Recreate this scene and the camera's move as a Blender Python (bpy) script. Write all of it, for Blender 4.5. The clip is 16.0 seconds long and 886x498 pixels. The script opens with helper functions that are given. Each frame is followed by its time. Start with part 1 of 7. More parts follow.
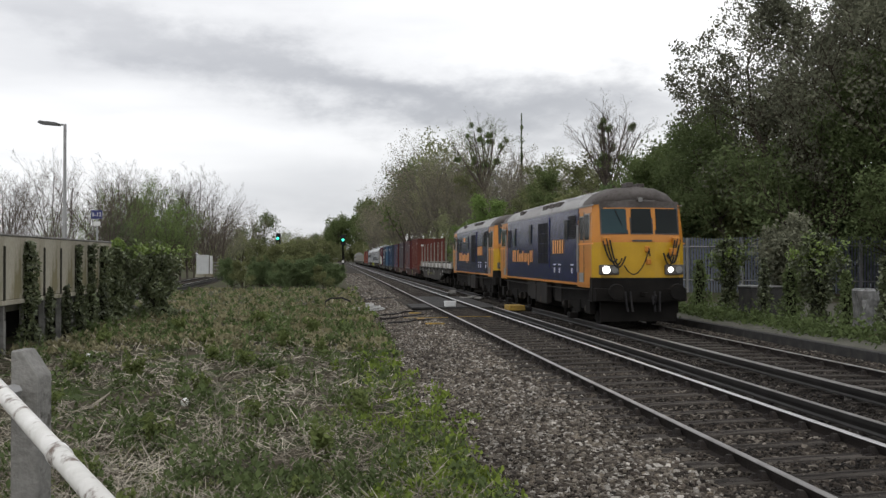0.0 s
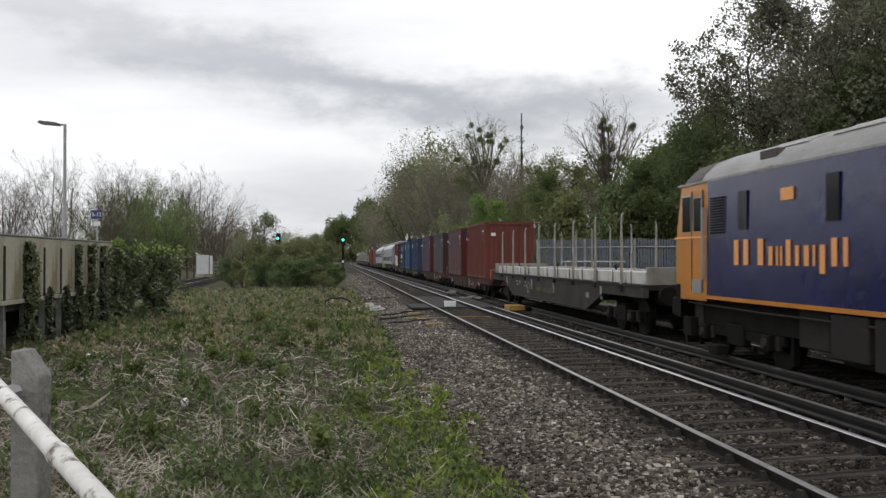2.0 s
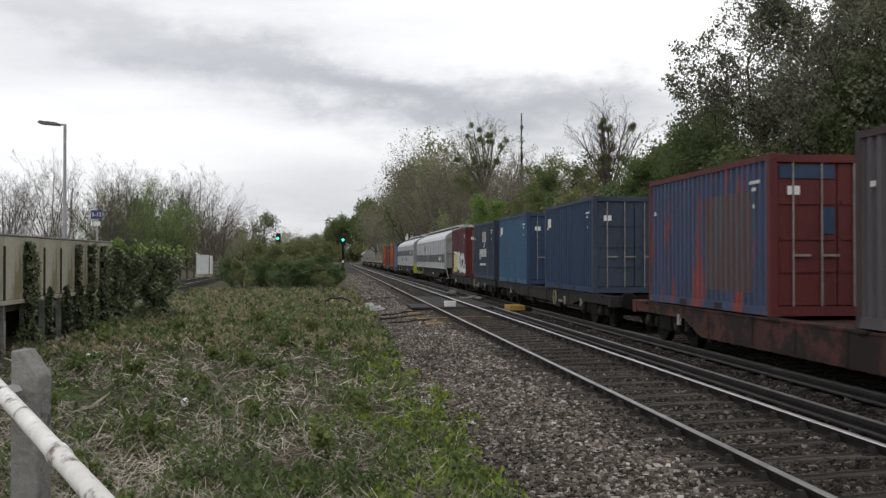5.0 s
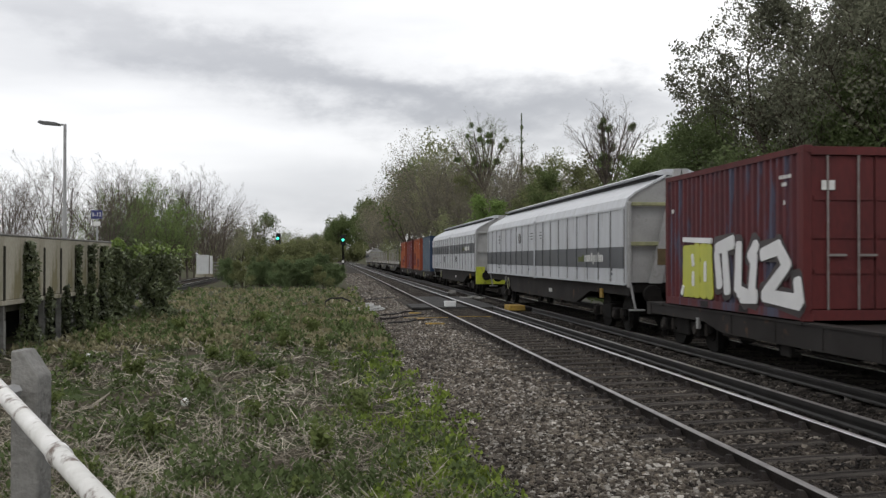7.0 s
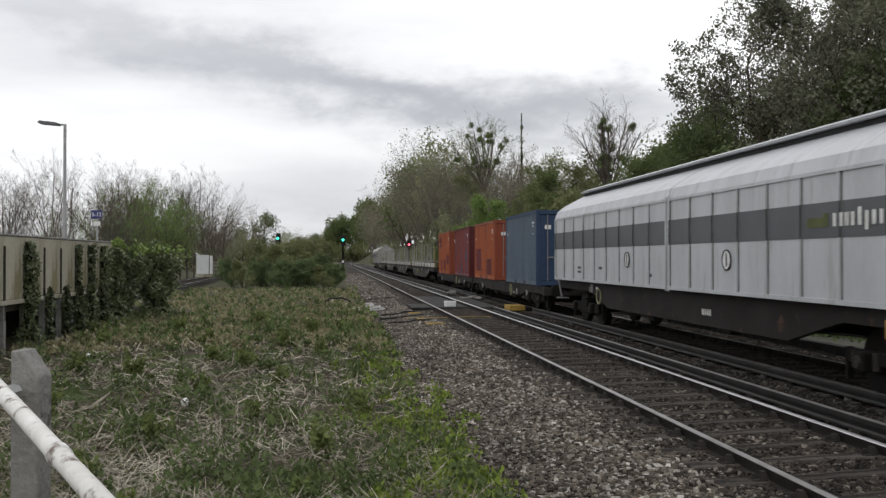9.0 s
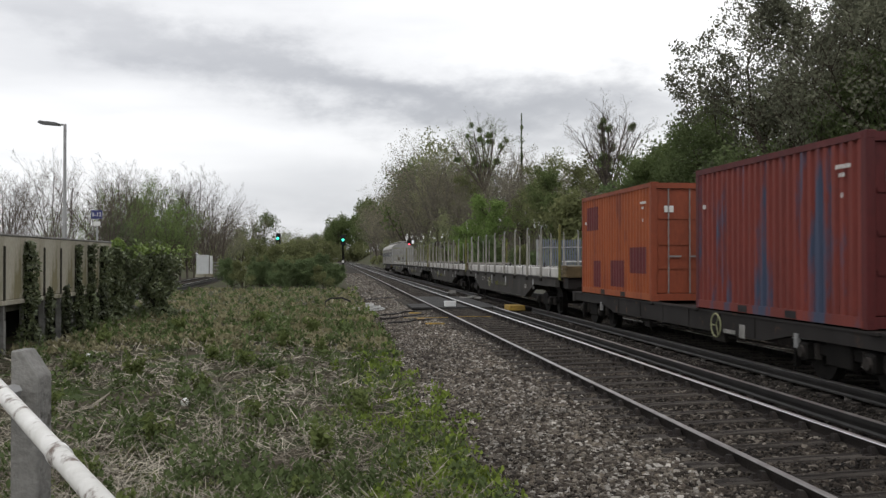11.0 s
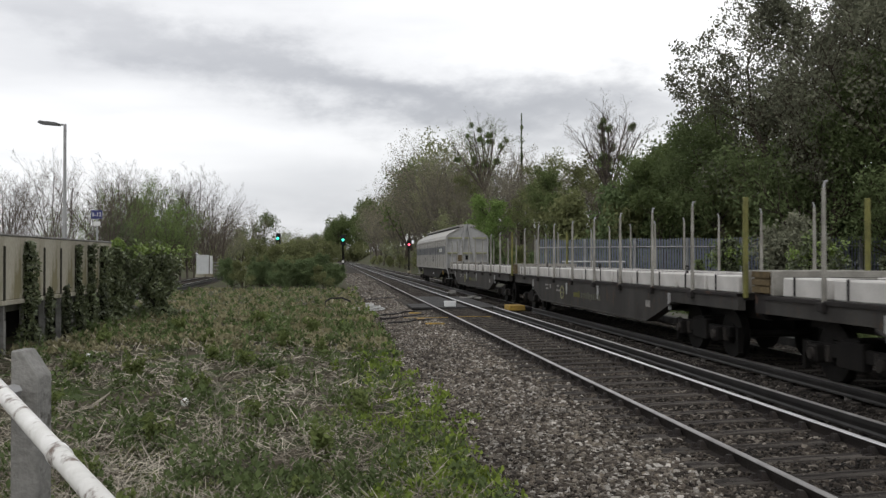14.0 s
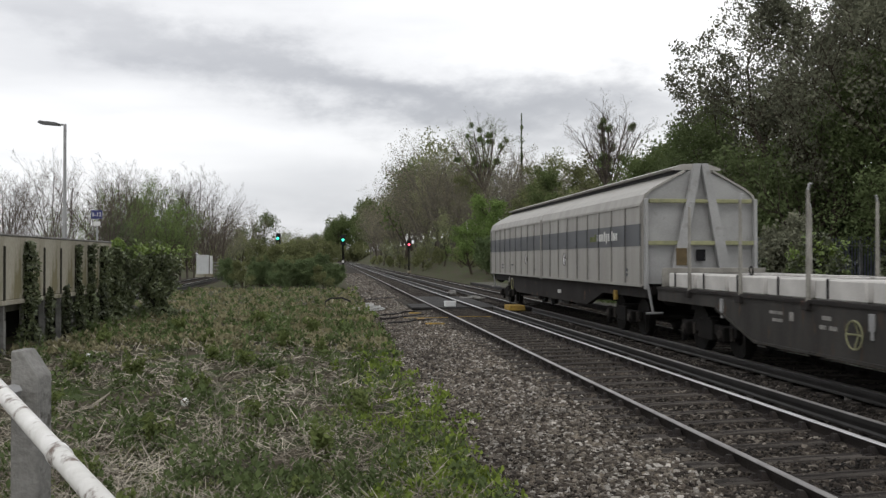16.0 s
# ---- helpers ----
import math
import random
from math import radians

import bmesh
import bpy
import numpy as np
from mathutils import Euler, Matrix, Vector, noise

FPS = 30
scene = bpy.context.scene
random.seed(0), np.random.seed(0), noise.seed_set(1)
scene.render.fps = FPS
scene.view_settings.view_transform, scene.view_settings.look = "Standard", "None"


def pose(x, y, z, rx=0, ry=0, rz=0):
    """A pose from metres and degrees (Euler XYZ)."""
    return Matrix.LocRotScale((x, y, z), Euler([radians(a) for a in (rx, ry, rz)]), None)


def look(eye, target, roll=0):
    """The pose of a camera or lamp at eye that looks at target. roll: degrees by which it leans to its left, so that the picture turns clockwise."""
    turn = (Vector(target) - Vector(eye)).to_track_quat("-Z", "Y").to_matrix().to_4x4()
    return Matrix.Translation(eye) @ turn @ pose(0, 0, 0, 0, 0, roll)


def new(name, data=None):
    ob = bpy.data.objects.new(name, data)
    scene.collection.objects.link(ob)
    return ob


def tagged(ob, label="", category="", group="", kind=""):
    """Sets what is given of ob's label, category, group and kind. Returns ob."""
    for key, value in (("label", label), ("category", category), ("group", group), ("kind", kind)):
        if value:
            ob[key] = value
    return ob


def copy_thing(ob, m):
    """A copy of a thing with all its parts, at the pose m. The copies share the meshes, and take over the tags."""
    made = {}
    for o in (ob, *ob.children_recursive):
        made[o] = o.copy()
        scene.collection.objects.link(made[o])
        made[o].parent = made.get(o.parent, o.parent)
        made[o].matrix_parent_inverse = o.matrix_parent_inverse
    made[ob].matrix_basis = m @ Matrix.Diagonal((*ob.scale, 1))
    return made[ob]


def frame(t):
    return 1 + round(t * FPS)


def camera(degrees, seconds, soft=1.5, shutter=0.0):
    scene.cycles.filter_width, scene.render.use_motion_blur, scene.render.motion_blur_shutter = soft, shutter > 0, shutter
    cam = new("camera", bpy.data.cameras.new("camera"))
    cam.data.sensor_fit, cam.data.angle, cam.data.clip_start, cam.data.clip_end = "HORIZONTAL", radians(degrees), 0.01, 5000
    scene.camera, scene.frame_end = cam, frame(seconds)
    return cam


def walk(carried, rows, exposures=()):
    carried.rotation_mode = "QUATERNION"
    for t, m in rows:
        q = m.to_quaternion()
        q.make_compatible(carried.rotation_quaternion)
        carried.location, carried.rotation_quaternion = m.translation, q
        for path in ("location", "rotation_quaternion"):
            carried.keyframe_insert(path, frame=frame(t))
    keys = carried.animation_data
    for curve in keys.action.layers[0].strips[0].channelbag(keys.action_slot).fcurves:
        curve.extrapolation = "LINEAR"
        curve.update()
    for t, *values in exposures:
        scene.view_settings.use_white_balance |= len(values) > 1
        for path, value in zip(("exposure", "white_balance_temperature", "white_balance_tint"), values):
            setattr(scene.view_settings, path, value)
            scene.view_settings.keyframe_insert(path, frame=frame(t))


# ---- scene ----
# ---------------------------------------------------------------- camera
EYE = Vector((0.0, 0.0, 1.9))
TURN, TILT = radians(6.716), radians(0.618)
AIM = EYE + Vector((math.sin(TURN), math.cos(TURN), math.tan(TILT)))
cam = camera(51.6, 16.0, soft=1.4, shutter=0.1)
walk(cam, [(0.0, look(EYE, AIM)), (16.0, look(EYE, AIM))], [(0.0, 0.0, 6500, 10), (16.0, 0.0, 6500, 10)])

# ---------------------------------------------------------------- sky and sun
world = bpy.data.worlds.new("overcast_sky")
scene.world = world
world.use_nodes = True
wn, wl = world.node_tree.nodes, world.node_tree.links
wn.clear()
w_out = wn.new("ShaderNodeOutputWorld")
w_bg = wn.new("ShaderNodeBackground")
w_sky = wn.new("ShaderNodeTexSky")
w_sky.sky_type, w_sky.sun_disc = "NISHITA", False
w_sky.sun_elevation, w_sky.sun_rotation = radians(48), radians(200)
w_gain = wn.new("ShaderNodeVectorMath")
w_gain.operation = "SCALE"
w_gain.inputs["Scale"].default_value = 0.10
wl.new(w_sky.outputs[0], w_gain.inputs[0])
w_tc = wn.new("ShaderNodeTexCoord")
w_map = wn.new("ShaderNodeMapping")
w_map.inputs["Scale"].default_value = (0.8, 0.8, 4.6)
w_map.inputs["Location"].default_value = (1.9, 0.4, 0.2)
w_map.inputs["Rotation"].default_value = (0, 0, radians(14))
wl.new(w_tc.outputs["Generated"], w_map.inputs["Vector"])
w_noise = wn.new("ShaderNodeTexNoise")
w_noise.inputs["Scale"].default_value = 1.7
w_noise.inputs["Detail"].default_value = 6
w_noise.inputs["Roughness"].default_value = 0.46
w_noise.inputs["Distortion"].default_value = 0.1
wl.new(w_map.outputs[0], w_noise.inputs["Vector"])
w_ramp = wn.new("ShaderNodeValToRGB")
w_ramp.color_ramp.elements[0].position, w_ramp.color_ramp.elements[0].color = 0.34, (0.80, 0.81, 0.84, 1)
w_ramp.color_ramp.elements[1].position, w_ramp.color_ramp.elements[1].color = 0.60, (1.24, 1.24, 1.24, 1)
w_mid = w_ramp.color_ramp.elements.new(0.47)
w_mid.color = (1.04, 1.045, 1.06, 1)
wl.new(w_noise.outputs[0], w_ramp.inputs[0])


def w_math(op, a, b=0.0, c=0.0):
    m = wn.new("ShaderNodeMath")
    m.operation = op
    for k, v in enumerate((a, b, c)):
        if isinstance(v, (int, float)):
            m.inputs[k].default_value = v
        else:
            wl.new(v, m.inputs[k])
    return m.outputs[0]


# heavier cloud masses: bearing and height in the sky, half widths (radians), depth
w_ragged = wn.new("ShaderNodeTexNoise")
w_ragged.inputs["Scale"].default_value, w_ragged.inputs["Detail"].default_value, w_ragged.inputs["Roughness"].default_value = 9.0, 6, 0.6
w_flat = wn.new("ShaderNodeMapping")
w_flat.inputs["Scale"].default_value = (1, 1, 2.2)
wl.new(w_tc.outputs["Generated"], w_flat.inputs["Vector"])
wl.new(w_flat.outputs[0], w_ragged.inputs["Vector"])
w_xyz = wn.new("ShaderNodeSeparateXYZ")
wl.new(w_tc.outputs["Generated"], w_xyz.inputs[0])
w_sway = w_math("MULTIPLY_ADD", w_ragged.outputs[0], 0.10, -0.05)
w_az = w_math("ADD", w_math("ARCTAN2", w_xyz.outputs[0], w_xyz.outputs[1]), w_math("MULTIPLY", w_sway, 1.5))
w_el = w_math("ADD", w_math("ARCSINE", w_xyz.outputs[2]), w_sway)
w_shade = 0.0
for az, el, wa, we, tilt, depth in ((-0.14, 0.215, 0.13, 0.028, -0.13, 0.34), (0.05, 0.180, 0.14, 0.032, -0.12, 0.46), (0.27, 0.160, 0.17, 0.034, -0.02, 0.46), (0.02, 0.075, 0.13, 0.045, 0.0, 0.26),
                                    (-0.30, 0.245, 0.12, 0.028, -0.05, 0.16), (0.20, 0.105, 0.13, 0.04, 0.0, 0.24), (0.9, 0.28, 0.25, 0.05, 0.0, 0.4), (-0.9, 0.22, 0.3, 0.05, 0.0, 0.4)):
    da = w_math("SUBTRACT", w_az, az)
    de = w_math("MULTIPLY_ADD", da, -tilt, w_math("SUBTRACT", w_el, el))
    qa, qe = w_math("MULTIPLY", da, 1 / wa), w_math("MULTIPLY", de, 1 / we)
    g = w_math("EXPONENT", w_math("MULTIPLY", w_math("MULTIPLY_ADD", qa, qa, w_math("MULTIPLY", qe, qe)), -1.0))
    w_shade = w_math("MULTIPLY_ADD", g, depth, w_shade)
w_shade = w_math("MULTIPLY", w_shade, w_math("MULTIPLY_ADD", w_noise.outputs[0], 1.0, 0.5))
w_cloud = wn.new("ShaderNodeMix")
w_cloud.data_type = "RGBA"
wl.new(w_math("MINIMUM", w_shade, 0.9), w_cloud.inputs[0])
wl.new(w_ramp.outputs[0], w_cloud.inputs[6])
w_cloud.inputs[7].default_value = (0.12, 0.135, 0.18, 1)
w_mix = wn.new("ShaderNodeMix")
w_mix.data_type = "RGBA"
w_mix.inputs[0].default_value = 0.93
wl.new(w_gain.outputs[0], w_mix.inputs[6])
wl.new(w_cloud.outputs[2], w_mix.inputs[7])
wl.new(w_mix.outputs[2], w_bg.inputs[0])
w_bg.inputs[1].default_value = 1.0
wl.new(w_bg.outputs[0], w_out.inputs[0])

sun = new("sun", bpy.data.lights.new("sun", "SUN"))
sun.data.energy, sun.data.angle, sun.data.color = 0.5, radians(25), (1.0, 0.96, 0.9)
sun.matrix_basis = look((-20, -40, 55), (0, 0, 0))


# ---------------------------------------------------------------- materials
def material(name, base, second=None, scale=2.0, rough=0.7, metal=0.0, bump=0.0, fine=40.0, spots=None, spot_at=0.62, spot_scale=6.0,
             stretch=(1, 1, 1), through_light=0.0, vary=0.0, emit=0.0):
    """A surface with a broad and a fine variation, optional stains (spots) and relief."""
    m = bpy.data.materials.new(name)
    m.use_nodes = True
    n, l = m.node_tree.nodes, m.node_tree.links
    b = n["Principled BSDF"]
    b.inputs["Roughness"].default_value, b.inputs["Metallic"].default_value = rough, metal
    b.inputs["Specular IOR Level"].default_value = 0.5 if rough < 0.6 else 0.12
    tc, mp = n.new("ShaderNodeTexCoord"), n.new("ShaderNodeMapping")
    mp.inputs["Scale"].default_value = stretch
    l.new(tc.outputs["Object"], mp.inputs[0])
    second = second or tuple(v * 0.72 for v in base)
    big, small = n.new("ShaderNodeTexNoise"), n.new("ShaderNodeTexNoise")
    for t, s, d in ((big, scale, 5), (small, fine, 3)):
        t.inputs["Scale"].default_value, t.inputs["Detail"].default_value = s, d
        l.new(mp.outputs[0], t.inputs["Vector"])
    add = n.new("ShaderNodeMath")
    add.operation = "MULTIPLY_ADD"
    l.new(small.outputs[0], add.inputs[0])
    add.inputs[1].default_value = 0.5
    l.new(big.outputs[0], add.inputs[2])
    ramp = n.new("ShaderNodeValToRGB")
    ramp.color_ramp.elements[0].position, ramp.color_ramp.elements[1].position = 0.58, 0.92
    ramp.color_ramp.elements[0].color, ramp.color_ramp.elements[1].color = (*base, 1), (*second, 1)
    l.new(add.outputs[0], ramp.inputs[0])
    colour = ramp.outputs[0]
    if spots:
        st, sr, mix = n.new("ShaderNodeTexNoise"), n.new("ShaderNodeValToRGB"), n.new("ShaderNodeMix")
        st.inputs["Scale"].default_value, st.inputs["Detail"].default_value = spot_scale, 6
        st.inputs["Roughness"].default_value = 0.65
        l.new(mp.outputs[0], st.inputs["Vector"])
        sr.color_ramp.elements[0].position, sr.color_ramp.elements[1].position = spot_at - 0.04, spot_at + 0.05
        l.new(st.outputs[0], sr.inputs[0])
        mix.data_type = "RGBA"
        l.new(sr.outputs[0], mix.inputs[0])
        l.new(colour, mix.inputs[6])
        mix.inputs[7].default_value = (*spots, 1)
        colour = mix.outputs[2]
    if vary:
        hsv, info, span = n.new("ShaderNodeHueSaturation"), n.new("ShaderNodeObjectInfo"), n.new("ShaderNodeMapRange")
        geo, both = n.new("ShaderNodeNewGeometry"), n.new("ShaderNodeMath")
        both.operation = "ADD"
        l.new(info.outputs["Random"], both.inputs[0])
        l.new(geo.outputs["Random Per Island"], both.inputs[1])
        span.inputs["From Max"].default_value = 2.0
        span.inputs["To Min"].default_value, span.inputs["To Max"].default_value = 1 - vary, 1 + vary
        l.new(both.outputs[0], span.inputs[0])
        l.new(span.outputs[0], hsv.inputs["Value"])
        l.new(colour, hsv.inputs["Color"])
        colour = hsv.outputs[0]
    l.new(colour, b.inputs["Base Color"])
    if bump:
        bp = n.new("ShaderNodeBump")
        bp.inputs["Strength"].default_value, bp.inputs["Distance"].default_value = min(1.0, bump), 0.02
        l.new(small.outputs[0], bp.inputs["Height"])
        l.new(bp.outputs[0], b.inputs["Normal"])
    if through_light:
        tr, ms = n.new("ShaderNodeBsdfTranslucent"), n.new("ShaderNodeMixShader")
        l.new(colour, tr.inputs[0])
        ms.inputs[0].default_value = through_light
        l.new(b.outputs[0], ms.inputs[1])
        l.new(tr.outputs[0], ms.inputs[2])
        l.new(ms.outputs[0], n["Material Output"].inputs[0])
    if emit:
        b.inputs["Emission Color"].default_value = (*base, 1)
        b.inputs["Emission Strength"].default_value = emit
    if "glass" in name or "windscreen" in name:
        b.inputs["Specular IOR Level"].default_value = 0.10
    return m


def stones_of_many_tones(name, tones):
    """Broken stone: every piece takes a tone of its own, with a fine grain and dusty patches."""
    m = bpy.data.materials.new(name)
    m.use_nodes = True
    n, l = m.node_tree.nodes, m.node_tree.links
    b = n["Principled BSDF"]
    b.inputs["Roughness"].default_value, b.inputs["Specular IOR Level"].default_value = 0.9, 0.15
    geo, ramp, tc = n.new("ShaderNodeNewGeometry"), n.new("ShaderNodeValToRGB"), n.new("ShaderNodeTexCoord")
    e = ramp.color_ramp.elements
    while len(e) < len(tones):
        e.new(0.5)
    for k, (at, *rgb) in zip(e, tones):
        k.position, k.color = at, (*rgb, 1)
    l.new(geo.outputs["Random Per Island"], ramp.inputs[0])
    grain, patch = n.new("ShaderNodeTexNoise"), n.new("ShaderNodeTexNoise")
    grain.inputs["Scale"].default_value, patch.inputs["Scale"].default_value = 70, 0.8
    patch.inputs["Detail"].default_value = 5
    for t in (grain, patch):
        l.new(tc.outputs["Object"], t.inputs["Vector"])
    add, span, hsv = n.new("ShaderNodeMath"), n.new("ShaderNodeMapRange"), n.new("ShaderNodeHueSaturation")
    l.new(grain.outputs[0], add.inputs[0])
    l.new(patch.outputs[0], add.inputs[1])
    span.inputs["From Min"].default_value, span.inputs["From Max"].default_value = 0.75, 1.25
    span.inputs["To Min"].default_value, span.inputs["To Max"].default_value = 0.55, 1.4
    l.new(add.outputs[0], span.inputs[0])
    l.new(span.outputs[0], hsv.inputs["Value"])
    l.new(ramp.outputs[0], hsv.inputs["Color"])
    l.new(hsv.outputs[0], b.inputs["Base Color"])
    return m


M = {}


def mats():
    a = M
    a["soil"] = material("dry_grassland_soil", (0.075, 0.062, 0.045), (0.045, 0.045, 0.028), 0.9, 0.95, bump=0.8, fine=22, spots=(0.05, 0.07, 0.024), spot_at=0.53, spot_scale=0.9)
    # bed darker than its loose stones, painting in the shade of the gaps
    a["ballast"] = material("track_ballast", (0.06, 0.052, 0.044), (0.025, 0.022, 0.019), 3.0, 0.95, bump=1.0, fine=26, spots=(0.10, 0.088, 0.076), spot_at=0.62, spot_scale=9)
    a["stone"] = stones_of_many_tones("ballast_stone", ((0.0, 0.028, 0.024, 0.021), (0.28, 0.07, 0.058, 0.048), (0.52, 0.125, 0.111, 0.095), (0.76, 0.165, 0.14, 0.11), (0.90, 0.27, 0.255, 0.23), (1.0, 0.43, 0.40, 0.36)))
    a["stone_oily"] = stones_of_many_tones("oil_stained_ballast_stone", ((0.0, 0.013, 0.012, 0.011), (0.4, 0.032, 0.027, 0.023), (0.7, 0.062, 0.052, 0.043), (0.88, 0.10, 0.085, 0.07), (1.0, 0.20, 0.18, 0.155)))
    a["stone_grimy"] = stones_of_many_tones("grimy_black_ballast_stone", ((0.0, 0.008, 0.0075, 0.007), (0.5, 0.02, 0.017, 0.015), (0.8, 0.04, 0.034, 0.029), (0.94, 0.08, 0.07, 0.06), (1.0, 0.15, 0.135, 0.12)))
    a["path"] = material("grey_path_grit", (0.12, 0.113, 0.10), (0.075, 0.078, 0.058), 2.0, 0.95, bump=0.6, fine=50)
    a["sleeper"] = material("weathered_sleeper_wood", (0.085, 0.076, 0.067), (0.036, 0.031, 0.027), 3.0, 0.9, bump=0.9, fine=30, stretch=(0.5, 4, 4), vary=0.45, spots=(0.022, 0.019, 0.017), spot_at=0.56, spot_scale=3)
    a["rail_top"] = material("polished_rail_head", (0.72, 0.71, 0.71), (0.55, 0.54, 0.54), 3, 0.38, 1.0, fine=60, stretch=(1, 0.1, 1))
    a["rail_dim"] = material("dim_glint_rail_steel", (0.34, 0.33, 0.32), (0.22, 0.21, 0.20), 3, 0.42, 0.8, fine=60)
    a["core"] = material("ivy_inner_shade", (0.022, 0.024, 0.014), (0.014, 0.014, 0.01), 3, 0.95)
    a["wall_post"] = material("shaded_slot_concrete", (0.05, 0.046, 0.038), (0.03, 0.028, 0.022), 2, 0.95, bump=0.4)
    a["rust"] = material("rusty_rail_web", (0.036, 0.03, 0.027), (0.022, 0.019, 0.018), 4, 0.7, 0.2, bump=0.4, fine=50)
    a["third"] = material("conductor_rail_steel", (0.03, 0.028, 0.027), (0.018, 0.017, 0.016), 3, 0.55, 0.4, fine=40)
    a["white_pot"] = material("porcelain_pot", (0.16, 0.145, 0.13), (0.10, 0.09, 0.08), 8, 0.5)
    a["board"] = material("dark_crossing_board", (0.035, 0.035, 0.036), (0.06, 0.058, 0.055), 3, 0.85, bump=0.3)
    a["yellow"] = material("worn_yellow_paint", (0.42, 0.27, 0.06), (0.25, 0.17, 0.05), 5, 0.6, bump=0.2, spots=(0.12, 0.10, 0.06), spot_at=0.6, spot_scale=9)
    a["concrete"] = material("mossy_concrete", (0.42, 0.395, 0.325), (0.28, 0.26, 0.205), 0.8, 0.92, bump=0.5, fine=30, spots=(0.20, 0.18, 0.11), spot_at=0.57, spot_scale=1.6, stretch=(1, 1, 0.35), vary=0.2)
    a["post"] = material("pale_concrete_post", (0.26, 0.255, 0.24), (0.17, 0.165, 0.155), 4, 0.9, bump=0.4, fine=60, spots=(0.10, 0.095, 0.085), spot_at=0.62, spot_scale=14)
    a["white_rail"] = material("chipped_white_paint", (0.74, 0.73, 0.71), (0.62, 0.61, 0.58), 5, 0.55, bump=0.25, fine=30, spots=(0.16, 0.12, 0.10), spot_at=0.585, spot_scale=11)
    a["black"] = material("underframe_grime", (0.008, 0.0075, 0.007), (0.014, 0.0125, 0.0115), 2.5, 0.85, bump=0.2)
    a["steel"] = material("wheel_steel", (0.02, 0.018, 0.017), (0.012, 0.011, 0.01), 5, 0.65, 0.3)
    a["worn_steel"] = material("worn_axle_box_steel", (0.045, 0.04, 0.036), (0.024, 0.021, 0.019), 6, 0.7, 0.2, spots=(0.15, 0.13, 0.105), spot_at=0.66, spot_scale=8)
    a["seam"] = material("rib_shade_and_print_grey", (0.17, 0.165, 0.16), (0.11, 0.107, 0.10), 3, 0.8)
    a["rubber"] = material("black_rubber_hose", (0.018, 0.018, 0.02), (0.03, 0.028, 0.028), 6, 0.6)
    a["blue"] = material("dark_blue_loco_paint", (0.012, 0.016, 0.082), (0.010, 0.013, 0.058), 1.5, 0.2, fine=2.6, bump=0.5, spots=(0.03, 0.035, 0.09), spot_at=0.7, spot_scale=2)
    a["orange"] = material("orange_loco_paint", (0.50, 0.19, 0.016), (0.43, 0.16, 0.014), 1.5, 0.38, fine=20, spots=(0.45, 0.2, 0.04), spot_at=0.7, spot_scale=3)
    a["lemon"] = material("warning_yellow_paint", (0.50, 0.295, 0.007), (0.43, 0.25, 0.007), 1.5, 0.4, fine=20, spots=(0.4, 0.3, 0.06), spot_at=0.7, spot_scale=3)
    a["roof_grey"] = material("weathered_grey_roof", (0.30, 0.30, 0.30), (0.21, 0.205, 0.2), 1.2, 0.55, fine=14, spots=(0.12, 0.11, 0.1), spot_at=0.63, spot_scale=2.5, stretch=(2, 0.6, 1))
    a["roof_dark"] = material("sooty_roof", (0.06, 0.052, 0.048), (0.11, 0.1, 0.095), 1.5, 0.6, fine=14)
    a["glass"] = material("cab_window_glass", (0.012, 0.015, 0.016), (0.016, 0.02, 0.02), 1.0, 0.08)
    a["pale_glass"] = material("tinted_windscreen", (0.03, 0.055, 0.062), (0.025, 0.045, 0.053), 1.0, 0.1)
    a["grille"] = material("dark_grille", (0.007, 0.007, 0.008), (0.012, 0.012, 0.013), 3, 0.75)
    a["lamp_on"] = material("lit_headlamp", (1.0, 0.98, 0.92), (1, 1, 1), 1, 0.3, emit=6.0)
    a["lens"] = material("clear_lamp_lens", (0.2, 0.2, 0.19), (0.14, 0.14, 0.14), 4, 0.2)
    a["letter"] = material("orange_lettering", (0.80, 0.35, 0.10), (0.74, 0.32, 0.09), 2, 0.5)
    a["letter_pale"] = material("pale_lettering", (0.62, 0.60, 0.52), (0.55, 0.52, 0.45), 2, 0.5)
    a["letter_dull"] = material("grimy_white_marking", (0.30, 0.29, 0.27), (0.17, 0.165, 0.155), 5, 0.7)
    a["white_mark"] = material("white_marking", (0.7, 0.7, 0.68), (0.55, 0.55, 0.53), 4, 0.6)
    a["green_mark"] = material("lime_green_marking", (0.15, 0.165, 0.075), (0.11, 0.125, 0.06), 4, 0.6)
    a["lime"] = material("lime_yellow_paint", (0.40, 0.44, 0.025), (0.28, 0.31, 0.025), 3, 0.5, spots=(0.2, 0.2, 0.06), spot_at=0.62, spot_scale=5)
    a["lock_steel"] = material("dull_locking_bar_steel", (0.27, 0.25, 0.24), (0.17, 0.15, 0.14), 4, 0.6, 0.2)
    a["patch_maroon"] = material("faded_maroon_patch_paint", (0.15, 0.042, 0.045), (0.11, 0.035, 0.038), 1.5, 0.6, stretch=(1, 4, 0.35))
    a["patch_grey"] = material("faded_grey_patch_paint", (0.085, 0.09, 0.105), (0.10, 0.06, 0.06), 1.5, 0.6, stretch=(1, 4, 0.35))
    a["emblem_red"] = material("red_emblem_paint", (0.30, 0.06, 0.07), (0.22, 0.05, 0.06), 3, 0.5)
    a["pale_lime"] = material("faded_lime_trim", (0.30, 0.30, 0.17), (0.20, 0.20, 0.12), 3, 0.6)
